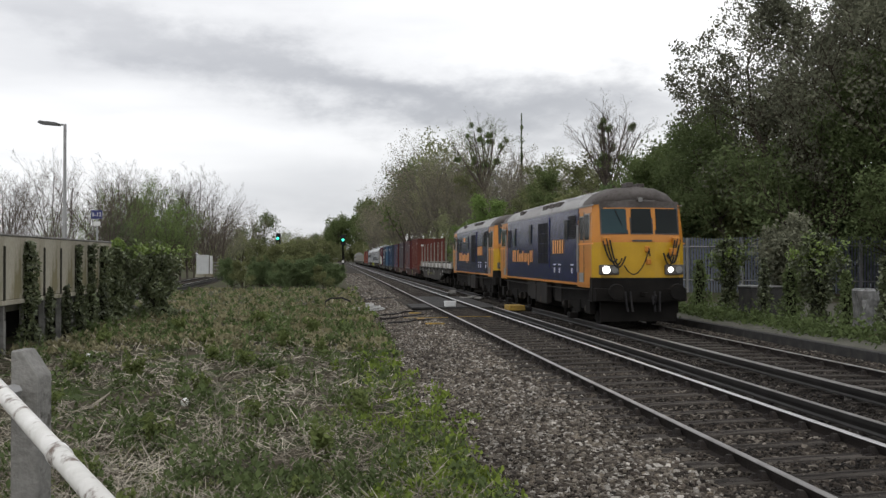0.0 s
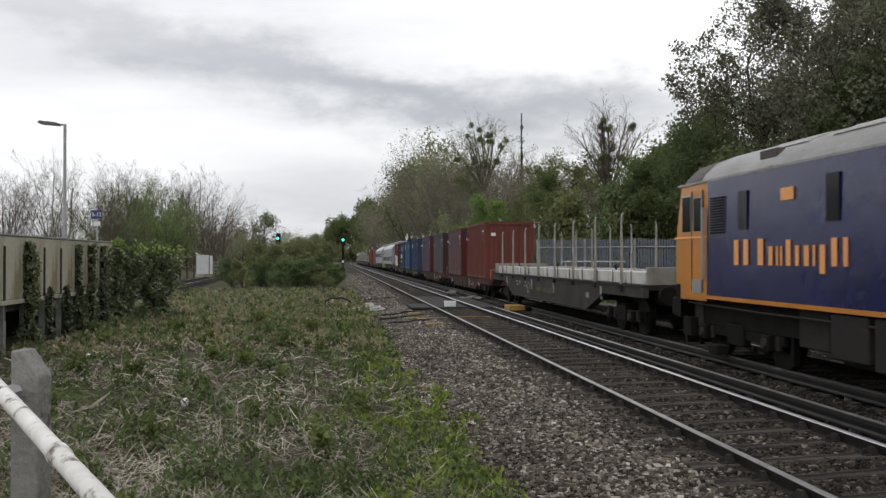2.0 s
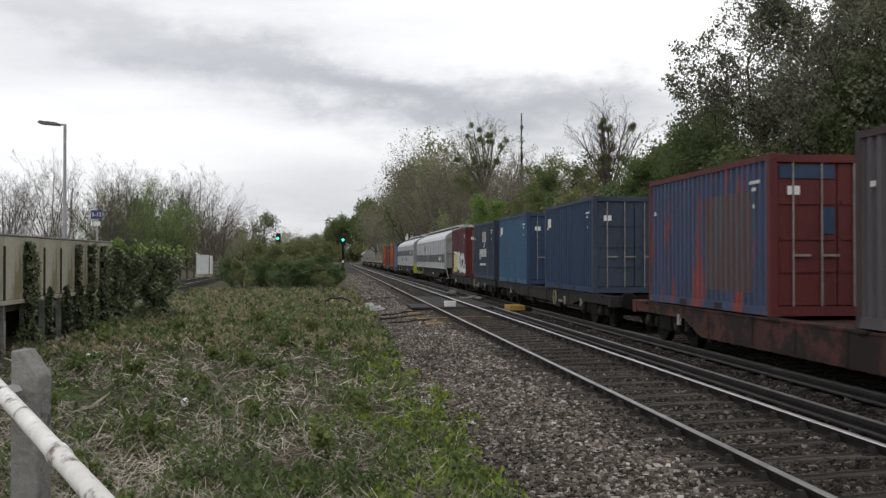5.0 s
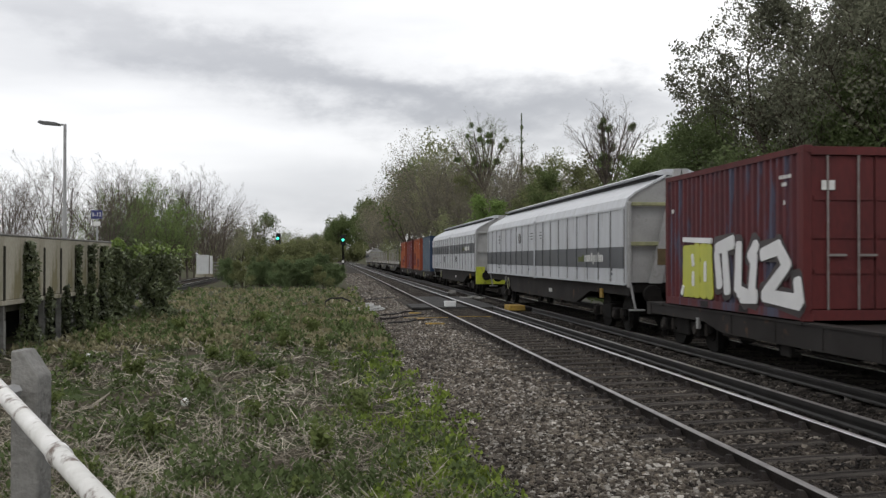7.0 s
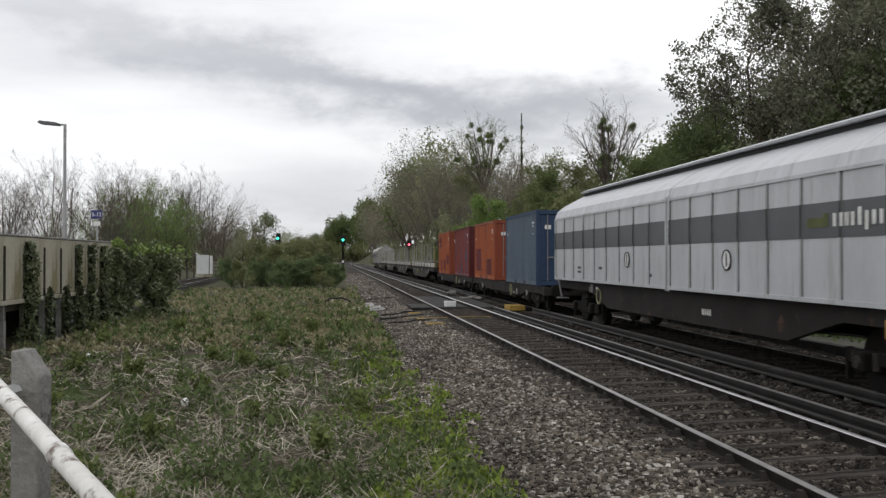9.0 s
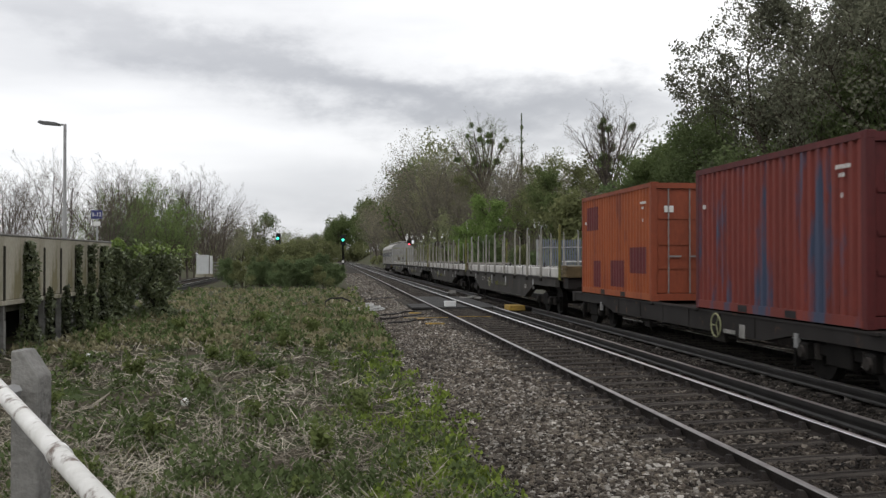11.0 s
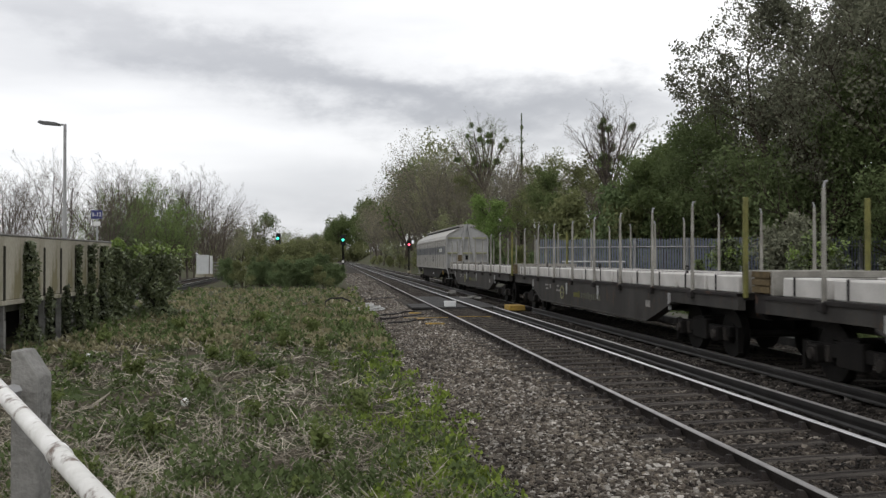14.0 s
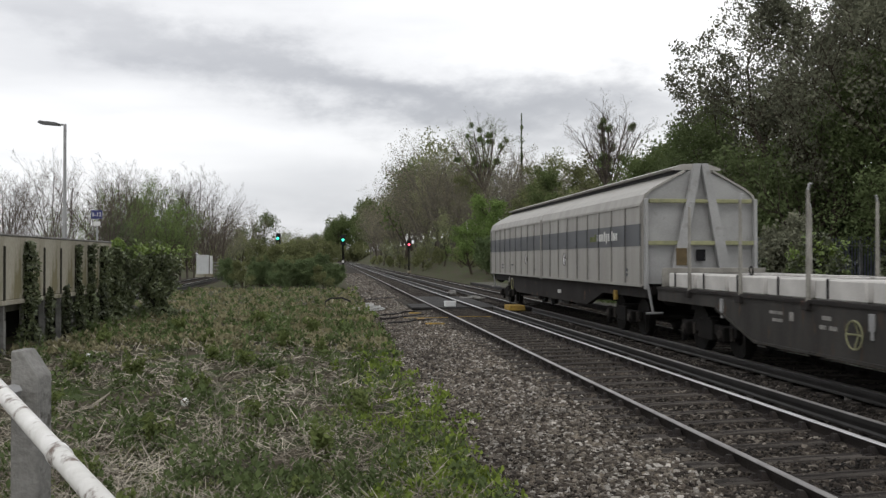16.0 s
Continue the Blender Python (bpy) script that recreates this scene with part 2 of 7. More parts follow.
    a["van_white"] = material("white_van_paint", (0.47, 0.485, 0.51), (0.40, 0.41, 0.43), 0.9, 0.42, fine=12, spots=(0.35, 0.355, 0.36), spot_at=0.6, spot_scale=1.6, stretch=(1, 2.5, 0.4))
    a["van_dull"] = material("dirty_white_van_paint", (0.32, 0.308, 0.282), (0.25, 0.24, 0.22), 0.9, 0.5, fine=12, spots=(0.27, 0.25, 0.22), spot_at=0.64, spot_scale=1.6, stretch=(1, 2.5, 0.4))
    a["van_band"] = material("charcoal_band", (0.075, 0.08, 0.088), (0.06, 0.063, 0.07), 1.5, 0.45)
    a["van_end"] = material("grey_van_end", (0.33, 0.33, 0.325), (0.25, 0.25, 0.245), 1.3, 0.55, spots=(0.2, 0.195, 0.185), spot_at=0.64, spot_scale=2.2)
    a["flat_grey"] = material("grey_wagon_paint", (0.058, 0.055, 0.051), (0.034, 0.032, 0.030), 1.2, 0.7, spots=(0.07, 0.05, 0.038), spot_at=0.60, spot_scale=3.0, stretch=(1, 1.5, 0.6))
    a["flat_red"] = material("faded_red_wagon_paint", (0.10, 0.040, 0.034), (0.055, 0.030, 0.027), 1.2, 0.75, spots=(0.026, 0.021, 0.019), spot_at=0.50, spot_scale=2.0)
    a["flat_dark"] = material("dark_wagon_paint", (0.034, 0.031, 0.03), (0.022, 0.02, 0.019), 1.2, 0.75, spots=(0.09, 0.05, 0.035), spot_at=0.64, spot_scale=2.5)
    a["block"] = material("pale_concrete_block", (0.54, 0.525, 0.50), (0.44, 0.425, 0.405), 2.0, 0.85, bump=0.2, spots=(0.36, 0.33, 0.3), spot_at=0.66, spot_scale=3, vary=0.1)
    a["stake"] = material("weathered_steel_stake", (0.30, 0.29, 0.26), (0.2, 0.19, 0.17), 3, 0.6, 0.3)
    a["stake_lime"] = material("mossy_yellow_stake", (0.17, 0.165, 0.055), (0.10, 0.098, 0.04), 3, 0.7)
    a["crate"] = material("brown_timber", (0.14, 0.105, 0.058), (0.07, 0.054, 0.032), 3, 0.85, stretch=(1, 3, 1))
    a["fence_blue"] = material("blue_grey_palisade", (0.17, 0.185, 0.215), (0.12, 0.135, 0.165), 0.4, 0.6, 0.2, fine=3)
    a["bark"] = material("bark", (0.085, 0.07, 0.055), (0.05, 0.042, 0.034), 3, 0.95, bump=0.5, fine=20, stretch=(3, 3, 0.6))
    a["twig"] = material("bare_twigs", (0.125, 0.105, 0.09), (0.085, 0.072, 0.062), 2, 0.95)
    lv = dict(rough=0.75, through_light=0.32, vary=0.25)
    a["leaf_light"] = material("spring_green_leaf", (0.19, 0.27, 0.085), (0.14, 0.205, 0.062), 1.0, **lv)
    a["leaf_mid"] = material("mid_green_leaf", (0.125, 0.16, 0.062), (0.09, 0.118, 0.047), 0.7, **lv)
    a["leaf_dark"] = material("dark_green_leaf", (0.155, 0.195, 0.085), (0.105, 0.138, 0.06), 0.7, **lv)
    a["leaf_olive"] = material("olive_leaf", (0.205, 0.22, 0.10), (0.155, 0.168, 0.078), 0.7, **lv)
    a["leaf_scrub"] = material("pale_green_scrub_leaf", (0.155, 0.20, 0.092), (0.105, 0.145, 0.068), 0.5, **lv)
    a["weed_tall"] = material("yellow_green_weed_leaf", (0.165, 0.20, 0.07), (0.115, 0.145, 0.05), 0.8, **lv)
    a["leaf_brown"] = material("budding_brown_leaf", (0.235, 0.215, 0.16), (0.17, 0.155, 0.118), 0.7, **lv)
    # leaves and twigs of distant trees, paled in colour to imitate aerial haze
    a["leaf_bud_haze"] = material("haze_paled_bud_leaf", (0.265, 0.25, 0.17), (0.19, 0.18, 0.125), 0.7, **lv)
    a["leaf_far"] = material("haze_paled_olive_leaf", (0.29, 0.31, 0.17), (0.21, 0.235, 0.125), 0.7, **lv)
    a["twig_haze"] = material("haze_paled_twigs", (0.165, 0.148, 0.122), (0.115, 0.102, 0.086), 2, 0.95)
    a["leaf_grey"] = material("grey_green_catkin_leaf", (0.20, 0.205, 0.145), (0.145, 0.15, 0.105), 0.7, **lv)
    a["ivy"] = material("ivy_leaf", (0.125, 0.148, 0.072), (0.075, 0.088, 0.045), 1.6, rough=0.42, through_light=0.15, vary=0.75)
    a["ivy_light"] = material("sunlit_ivy_leaf", (0.18, 0.25, 0.05), (0.12, 0.18, 0.04), 1.2, rough=0.5, through_light=0.2, vary=0.5)
    a["straw"] = material("dead_straw", (0.42, 0.383, 0.315), (0.14, 0.12, 0.092), 0.8, 0.9, vary=0.85)
    a["weed"] = material("green_weed_leaf", (0.12, 0.158, 0.06), (0.08, 0.108, 0.043), 0.8, **lv)
    a["leaf_grass"] = material("rough_grass", (0.31, 0.285, 0.175), (0.19, 0.18, 0.10), 0.8, **lv)
    a["weed_bright"] = material("bright_grass", (0.185, 0.24, 0.045), (0.125, 0.175, 0.037), 0.8, **lv)
    a["cabinet"] = material("pale_grey_cabinet", (0.78, 0.79, 0.79), (0.66, 0.67, 0.67), 2, 0.5)
    a["galv"] = material("galvanised_steel", (0.34, 0.34, 0.34), (0.27, 0.27, 0.27), 3, 0.5, 0.4)
    a["lamp_head"] = material("dark_lamp_head", (0.10, 0.10, 0.105), (0.08, 0.08, 0.08), 3, 0.5)
    a["sign_blue"] = material("navy_sign", (0.03, 0.04, 0.16), (0.03, 0.035, 0.13), 3, 0.4)
    a["sig_green"] = material("green_signal_light", (0.05, 1.0, 0.62), (0.05, 1.0, 0.62), 1, 0.3, emit=3.0)
    a["sig_red"] = material("red_signal_light", (1.0, 0.05, 0.08), (1.0, 0.05, 0.08), 1, 0.3, emit=8.0)
    a["hose_white"] = material("pale_hose", (0.5, 0.5, 0.49), (0.35, 0.35, 0.34), 4, 0.5)
    a["wrap"] = material("pale_plastic_wrap", (0.20, 0.20, 0.20), (0.09, 0.09, 0.088), 4, 0.3, bump=0.6, fine=12)
    a["paper"] = material("white_litter", (0.8, 0.8, 0.78), (0.7, 0.7, 0.68), 4, 0.7)
    a["gr_white"] = material("white_spray_paint", (0.68, 0.68, 0.68), (0.6, 0.6, 0.6), 2, 0.5)
    a["gr_lime"] = material("lime_spray_paint", (0.45, 0.46, 0.06), (0.38, 0.4, 0.06), 2, 0.5)
    a["gr_black"] = material("black_spray_paint", (0.03, 0.025, 0.027), (0.04, 0.03, 0.03), 2, 0.5)


mats()


# ---------------------------------------------------------------- mesh helpers
def mesh_of(name, verts, faces, mat, smooth=False):
    me = bpy.data.meshes.new(name)
    me.from_pydata(verts, [], faces)
    me.materials.append(mat)
    if smooth:
        me.polygons.foreach_set("use_smooth", [True] * len(me.polygons))
    me.update()
    return me


def part(name, bm, mat, parent=None, label="", smooth=False):
    me = bpy.data.meshes.new(name)
    bmesh.ops.recalc_face_normals(bm, faces=bm.faces)
    bm.to_mesh(me)
    bm.free()
    me.materials.append(mat)
    if smooth:
        me.polygons.foreach_set("use_smooth", [True] * len(me.polygons))
    ob = new(name, me)
    ob.parent = parent
    return tagged(ob, label)


def empty(name, label, category, group="", kind=""):
    ob = new(name)
    ob.empty_display_size = 0.3
    return tagged(ob, label, category, group, kind)


def box(bm, x0, x1, y0, y1, z0, z1, bevel=0.0):
    r = bmesh.ops.create_cube(bm, size=1)
    vs = r["verts"]
    for v in vs:
        v.co = Vector((x0 + (v.co.x + 0.5) * (x1 - x0), y0 + (v.co.y + 0.5) * (y1 - y0), z0 + (v.co.z + 0.5) * (z1 - z0)))
    if bevel:
        es = list({e for v in vs for e in v.link_edges})
        bmesh.ops.bevel(bm, geom=es, offset=bevel, segments=1, affect="EDGES")
    return bm


def boxes(*specs):
    bm = bmesh.new()
    for s in specs:
        box(bm, *s)
    return bm


def cyl(bm, p, q, r, r2=None, n=10):
    p, q = Vector(p), Vector(q)
    d = q - p
    m = Matrix.Translation((p + q) / 2) @ d.to_track_quat("Z", "Y").to_matrix().to_4x4()
    bmesh.ops.create_cone(bm, cap_ends=True, segments=n, radius1=r, radius2=r if r2 is None else r2, depth=d.length, matrix=m)
    return bm


def cyls(*specs):
    bm = bmesh.new()
    for s in specs:
        cyl(bm, *s)
    return bm


def prism(bm, outline, y0, y1):
    """An outline of (x, z) pulled along y."""
    a = [bm.verts.new((x, y0, z)) for x, z in outline]
    b = [bm.verts.new((x, y1, z)) for x, z in outline]
    k = len(a)
    for i in range(k):
        bm.faces.new((a[i], a[(i + 1) % k], b[(i + 1) % k], b[i]))
    bm.faces.new(a)
    bm.faces.new(list(reversed(b)))
    return bm


def slab(bm, outline, x0, x1):
    """An outline of (y, z) pulled along x."""
    a = [bm.verts.new((x0, y, z)) for y, z in outline]
    b = [bm.verts.new((x1, y, z)) for y, z in outline]
    k = len(a)
    for i in range(k):
        bm.faces.new((a[i], a[(i + 1) % k], b[(i + 1) % k], b[i]))
    bm.faces.new(a)
    bm.faces.new(list(reversed(b)))
    return bm


def tube(bm, pts, r, n=6):
    """A bent tube through the points, in one piece."""
    pts = [Vector(p) for p in pts]
    pts = [p for i, p in enumerate(pts) if i == 0 or (p - pts[i - 1]).length > 1e-4]
    rings, side = [], None
    for i, p in enumerate(pts):
        d = (pts[min(i + 1, len(pts) - 1)] - pts[max(i - 1, 0)]).normalized()
        side = d.orthogonal().normalized() if side is None else (side - d * side.dot(d)).normalized()
        up = d.cross(side)
        rings.append([bm.verts.new(p + side * (r * math.cos(6.28319 * k / n)) + up * (r * math.sin(6.28319 * k / n))) for k in range(n)])
    for a, b in zip(rings, rings[1:]):
        for k in range(n):
            bm.faces.new((a[k], a[(k + 1) % n], b[(k + 1) % n], b[k]))
    bm.faces.new(rings[0])
    bm.faces.new(list(reversed(rings[-1])))
    return bm


def arc(p, q, sag, n=8):
    p, q = Vector(p), Vector(q)
    return [p.lerp(q, i / n) + Vector((0, 0, -4 * sag * (i / n) * (1 - i / n))) for i in range(n + 1)]


def wavy(x, y, s, seed=0.0):
    return noise.noise(Vector((x * s, y * s, seed)))


# ---------------------------------------------------------------- ground
NEAR_X, FAR_X = 4.70, 8.45      # centre lines of the two running lines
GROUND = -0.17


def bank(x, y):
    """Height of the ground: level by the line, a wooded bank beyond it."""
    z = GROUND
    if x > 14.5:
        up = min(1.0, max(0.0, (y - 45) / 120.0))
        z += up * 8.0 * min(1.0, (x - 14.5) / 14.0)
    return z + 0.05 * wavy(x, y, 0.35) * (1 if x < 1.2 else 0)


def axis(stops):
    out = []
    for a, b, step in stops:
        n = max(1, round((b - a) / step))
        out += [a + (b - a) * i / n for i in range(n)]
    return out + [stops[-1][1]]


def ground():
    xs = axis([(-1500, -200, 325), (-200, -40, 40), (-40, -10, 5), (-10, 2, 0.4), (2, 60, 2.5), (60, 200, 35), (200, 1500, 325)])
    ys = axis([(-1500, -100, 350), (-100, 0, 20), (0, 40, 0.5), (40, 300, 10), (300, 2500, 275)])
    verts = [(x, y, bank(x, y)) for y in ys for x in xs]
    w = len(xs)
    faces = [(j * w + i, j * w + i + 1, (j + 1) * w + i + 1, (j + 1) * w + i) for j in range(len(ys) - 1) for i in range(w - 1)]
    ob = new("ground", mesh_of("ground", verts, faces, M["soil"], True))
    tagged(ob, "rough ground of cut grass and bare brown soil", "ground", kind="structure")


BED = ((1.5, -0.15), (3.0, -0.14), (3.5, -0.155), (5.3, -0.10), (6.2, -0.105), (6.9, -0.15), (7.1, -0.15), (9.9, -0.15), (10.66, -0.16))
CANT = 1.7                      # the near line leans by this many degrees towards the platform


def ballast():
    """The bed of stones under both lines, its edge towards the grass uneven."""
    ys = axis([(-420, 0, 30), (0, 45, 0.5), (45, 600, 15)])
    cols = []
    for y in ys:
        e = 1.25 + (0.25 * wavy(0, y, 0.5) + 0.12 * wavy(3, y, 2.0) if 0 <= y < 60 else 0)
        cols.append([(e, y, -0.21)] + [(x if k else e + 0.25, y, z) for k, (x, z) in enumerate(BED)] + [(10.66, y, -0.3)])
    k = len(cols[0])
    verts = [v for c in cols for v in c]
    faces = [(j * k + i, j * k + i + 1, (j + 1) * k + i + 1, (j + 1) * k + i) for j in range(len(cols) - 1) for i in range(k - 1)]
    tagged(new("track_bed", mesh_of("track_bed", verts, faces, M["ballast"])), "bed of brown-grey ballast stones under the rails", "track bed", kind="structure")


def rail_outline(x):
    return [(x - 0.07, -0.159), (x + 0.07, -0.159), (x + 0.07, -0.145), (x + 0.012, -0.12), (x + 0.012, -0.045), (x + 0.036, -0.035), (x + 0.036, -0.006),
            (x - 0.036, -0.006), (x - 0.036, -0.035), (x - 0.012, -0.045), (x - 0.012, -0.12), (x - 0.07, -0.145)]


def line_of_track(name, label, xc, side):
    """A running line: two rails with bright heads, a conductor rail on pots, and sleepers."""
    t = empty(name, label, "railway track", kind="structure")
    for x in (xc - 0.7525, xc + 0.7525):
        r = part("rail", prism(bmesh.new(), rail_outline(x), -420, 600), M["rust"], t, "rusty steel running rail")
        bm = prism(bmesh.new(), [(x - 0.0365, -0.010), (x - 0.0365, -0.006), (x - 0.028, 0.0015), (x + 0.028, 0.0015), (x + 0.0365, -0.006), (x + 0.0365, -0.010)], -420, 600)
        # sky glint put into the colour: one rail's head brighter, the others dimmer
        part("rail_head", bm, M["rail_top" if NEAR_X < x < FAR_X - 1 else "rail_dim"], r, "worn rail head")
    xr = xc + side * 1.14
    ends = ((-420, 33.4), (47, 600))
    for a, b in ends:
        bm = bmesh.new()
        slab_pts = [(xr - 0.06, -0.07), (xr + 0.06, -0.07), (xr + 0.06, -0.05), (xr + 0.03, -0.03), (xr + 0.045, 0.03), (xr + 0.045, 0.075), (xr - 0.045, 0.075), (xr - 0.045, 0.03), (xr - 0.03, -0.03), (xr - 0.06, -0.05)]
        prism(bm, slab_pts, a, b)
        c = part("conductor_rail", bm, M["third"], t, "dark conductor rail")
        part("contact_face", boxes((xr - 0.034, xr + 0.034, a, b, 0.0755, 0.079)), M["rail_dim"], c, "worn contact face")
    pot = bmesh.new()
    cyl(pot, (0, 0, -0.15), (0, 0, -0.07), 0.06, 0.045, 8)
    first = part("insulator_pot", pot, M["white_pot"], t)
    first.location = (xr, 2.0, 0)
    for i in range(1, 30):
        o = new("insulator_pot", first.data)
        o.parent = t
        o.location = (xr, 2.0 + i * 2.6 if 2.0 + i * 2.6 < 34 else 14 + i * 2.6, 0)
    return t


def sleepers(t, xc):
    rng = random.Random(int(xc * 10))
    data = None
    for i in range(140):
        y = -20.0 + i * 0.7
        if data is None:
            bm = boxes((-1.28, 1.28, -0.125, 0.125, -0.24, -0.112, 0.012))
            o = part("sleeper", bm, M["sleeper"], t)
            data = o.data
        else:
            o = new("sleeper", data)
            o.parent = t
        o.matrix_basis = pose(xc + rng.uniform(-0.03, 0.03), y + rng.uniform(-0.03, 0.03), rng.uniform(-0.006, 0.006), 0, 0, rng.uniform(-1, 1))
    vs, fs = [], []
    for i in range(750):
        y = 78 + i * 0.7
        k = len(vs)
        vs += [(xc - 1.28, y - 0.12, -0.112), (xc + 1.28, y - 0.12, -0.112), (xc + 1.28, y + 0.12, -0.112), (xc - 1.28, y + 0.12, -0.112)]
        fs.append((k, k + 1, k + 2, k + 3))
    o = new("far_sleepers", mesh_of("far_sleepers", vs, fs, M["sleeper"]))
    o.parent = t
    tagged(o, kind="stuff")
    # cast chairs, keys and bolt heads that hold the rails
    vs, fs = [], []

    def lump(x0, x1, y0, y1, z0, z1, taper):
        k = len(vs)
        ex, ey = (x1 - x0) * taper, (y1 - y0) * taper
        vs.extend([(x0, y0, z0), (x1, y0, z0), (x1, y1, z0), (x0, y1, z0), (x0 + ex, y0 + ey, z1), (x1 - ex, y0 + ey, z1), (x1 - ex, y1 - ey, z1), (x0 + ex, y1 - ey, z1)])
        fs.extend([(k + 4, k + 5, k + 6, k + 7), (k, k + 1, k + 5, k + 4), (k + 1, k + 2, k + 6, k + 5), (k + 2, k + 3, k + 7, k + 6), (k + 3, k, k + 4, k + 7)])

    for i in range(90):
        y = 1.0 + i * 0.7
        for s in (-0.7525, 0.7525):
            for d in (-1, 1):
                a = xc + s + d * 0.115
                lump(a - 0.075, a + 0.075, y - 0.09, y + 0.09, -0.13, -0.098, 0.08)
                lump(a - d * 0.045 - 0.04, a - d * 0.045 + 0.04, y - 0.07, y + 0.07, -0.1, -0.035, 0.25)
                lump(a + d * 0.035 - 0.026, a + d * 0.035 + 0.026, y - 0.026, y + 0.026, -0.1, -0.055, 0.18)
    o = new("rail_clips", mesh_of("rail_clips", vs, fs, M["rust"]))
    o.parent = t
    tagged(o, kind="stuff")


def stones():
    """Loose broken ballast: flat-topped stones near by, plainer and larger ones further off."""
    rng = np.random.default_rng(5)
    slab_top = np.array([(-1, -1, -1), (1, -1, -1), (1, 1, -1), (-1, 1, -1), (-0.62, -0.6, 0.75), (0.6, -0.62, 0.75), (0.62, 0.6, 0.75), (-0.6, 0.62, 0.75)], float)
    slab_faces = np.array([(4, 5, 6, 7), (0, 1, 5, 4), (1, 2, 6, 5), (2, 3, 7, 6), (3, 0, 4, 7)])
    tent = np.array([(-1, -0.8, -1), (1, -0.9, -1), (0.9, 1, -1), (-1, 0.9, -1), (0.1, 0.0, 0.9)], float)
    tent_faces = np.array([(0, 1, 4), (1, 2, 4), (2, 3, 4), (3, 0, 4)])
    bx, bz = [a for a, b in BED], [b for a, b in BED]
    for n, y0, y1, low, high, base, faces, lift in ((62000, 3.0, 13.0, 0.016, 0.033, slab_top, slab_faces, 0.008), (62000, 13.0, 40.0, 0.024, 0.046, tent, tent_faces, 0.008), (30000, 40.0, 130.0, 0.05, 0.09, tent, tent_faces, 0.0)):
        y = y0 + (y1 - y0) * rng.random(n) ** 1.25
        x = 1.0 + rng.random(n) ** 1.1 * 9.6
        keep = np.ones(n, bool)
        for xc in (NEAR_X, FAR_X):
            for s in (-0.7525, 0.7525):
                keep &= abs(x - xc - s) > 0.085
            on = (abs(x - xc) < 1.28) & (abs((y - 1.0 + 0.35) % 0.7 - 0.35) < 0.12)
            keep &= ~(on & (rng.random(n) < 0.74))
        keep &= ((x > 1.35 + 0.3 * np.sin(y * 1.3)) | (rng.random(n) < 0.35)) & ~((y > 35.8) & (y < 47) & (x > 3.0) & (x < 6.6))
        x, y = x[keep], y[keep]
        n = len(x)
        size = rng.uniform(low, high, n)
        p = base[None] * rng.uniform(0.65, 1.3, (n, len(base), 1)) + rng.uniform(-0.22, 0.22, (n, len(base), 3))
        p[:, :, 0] *= rng.uniform(0.9, 1.5, (n, 1))
        p[:, :, 1] *= rng.uniform(0.5, 0.9, (n, 1))
        a, q = rng.uniform(0, 6.28, n), rng.normal(0, 0.35, n)
        ca, sa, cq, sq = np.cos(a)[:, None], np.sin(a)[:, None], np.cos(q)[:, None], np.sin(q)[:, None]
        py, pz = p[..., 1] * cq - p[..., 2] * sq, p[..., 1] * sq + p[..., 2] * cq
        px, py = p[..., 0] * ca - py * sa, p[..., 0] * sa + py * ca
        z = np.interp(x, bx, bz) + lift + rng.uniform(-0.008, 0.012, n)
        v = np.stack([px, py, pz * (0.75 if y0 < 10 else 0.5)], -1) * size[:, None, None] + np.stack([x, y, z], -1)[:, None, :]
        clean = x < 3.2 + 0.55 * np.clip((y - 8) / 4, 0, 1) + 0.2 * np.sin(y * 0.9) + rng.normal(0, 0.15, n)
        grimy = (x > 5.5 + rng.normal(0, 0.12, n)) & (x < 9.9 + rng.normal(0, 0.2, n))
        for name, label, mat, pick in (("ballast_stones", "loose angular brown-grey ballast stones on the shoulder", "stone", clean), ("oily_ballast_stones", "dark oil-stained ballast stones between the rails", "stone_oily", ~clean & ~grimy), ("grimy_ballast_stones", "black grimy ballast stones under the train", "stone_grimy", grimy)):
            vv = v[pick]
            f = (faces[None] + (np.arange(len(vv)) * len(base))[:, None, None]).reshape(-1, faces.shape[1])
            tagged(new(name, mesh_of(name, vv.reshape(-1, 3).tolist(), f.tolist(), M[mat])), label, "ballast", kind="stuff")


# ---------------------------------------------------------------- plants
def leaf_cloud(centres, per, spread, size, rng, flat=1.0):
    """Small bent leaves scattered round the given points; verts and faces."""
    c = np.repeat(np.asarray(centres, float), per, 0)
    n = len(c)
    d = rng.normal(size=(n, 3))
    d /= np.linalg.norm(d, axis=1)[:, None] + 1e-9
    c = c + d * (rng.random((n, 1)) ** 0.45) * spread * np.array([1, 1, flat])
    u = rng.normal(size=(n, 3))
    u /= np.linalg.norm(u, axis=1)[:, None]
    w = np.cross(u, rng.normal(size=(n, 3)))
    w /= np.linalg.norm(w, axis=1)[:, None] + 1e-9
    s = rng.uniform(0.6, 1.3, (n, 1)) * size
    v = np.stack([c - u * s, c + w * s * 0.55, c + u * s, c - w * s * 0.55], 1).reshape(-1, 3)
    f = np.arange(n * 4).reshape(-1, 4)
    return v.tolist(), f.tolist()


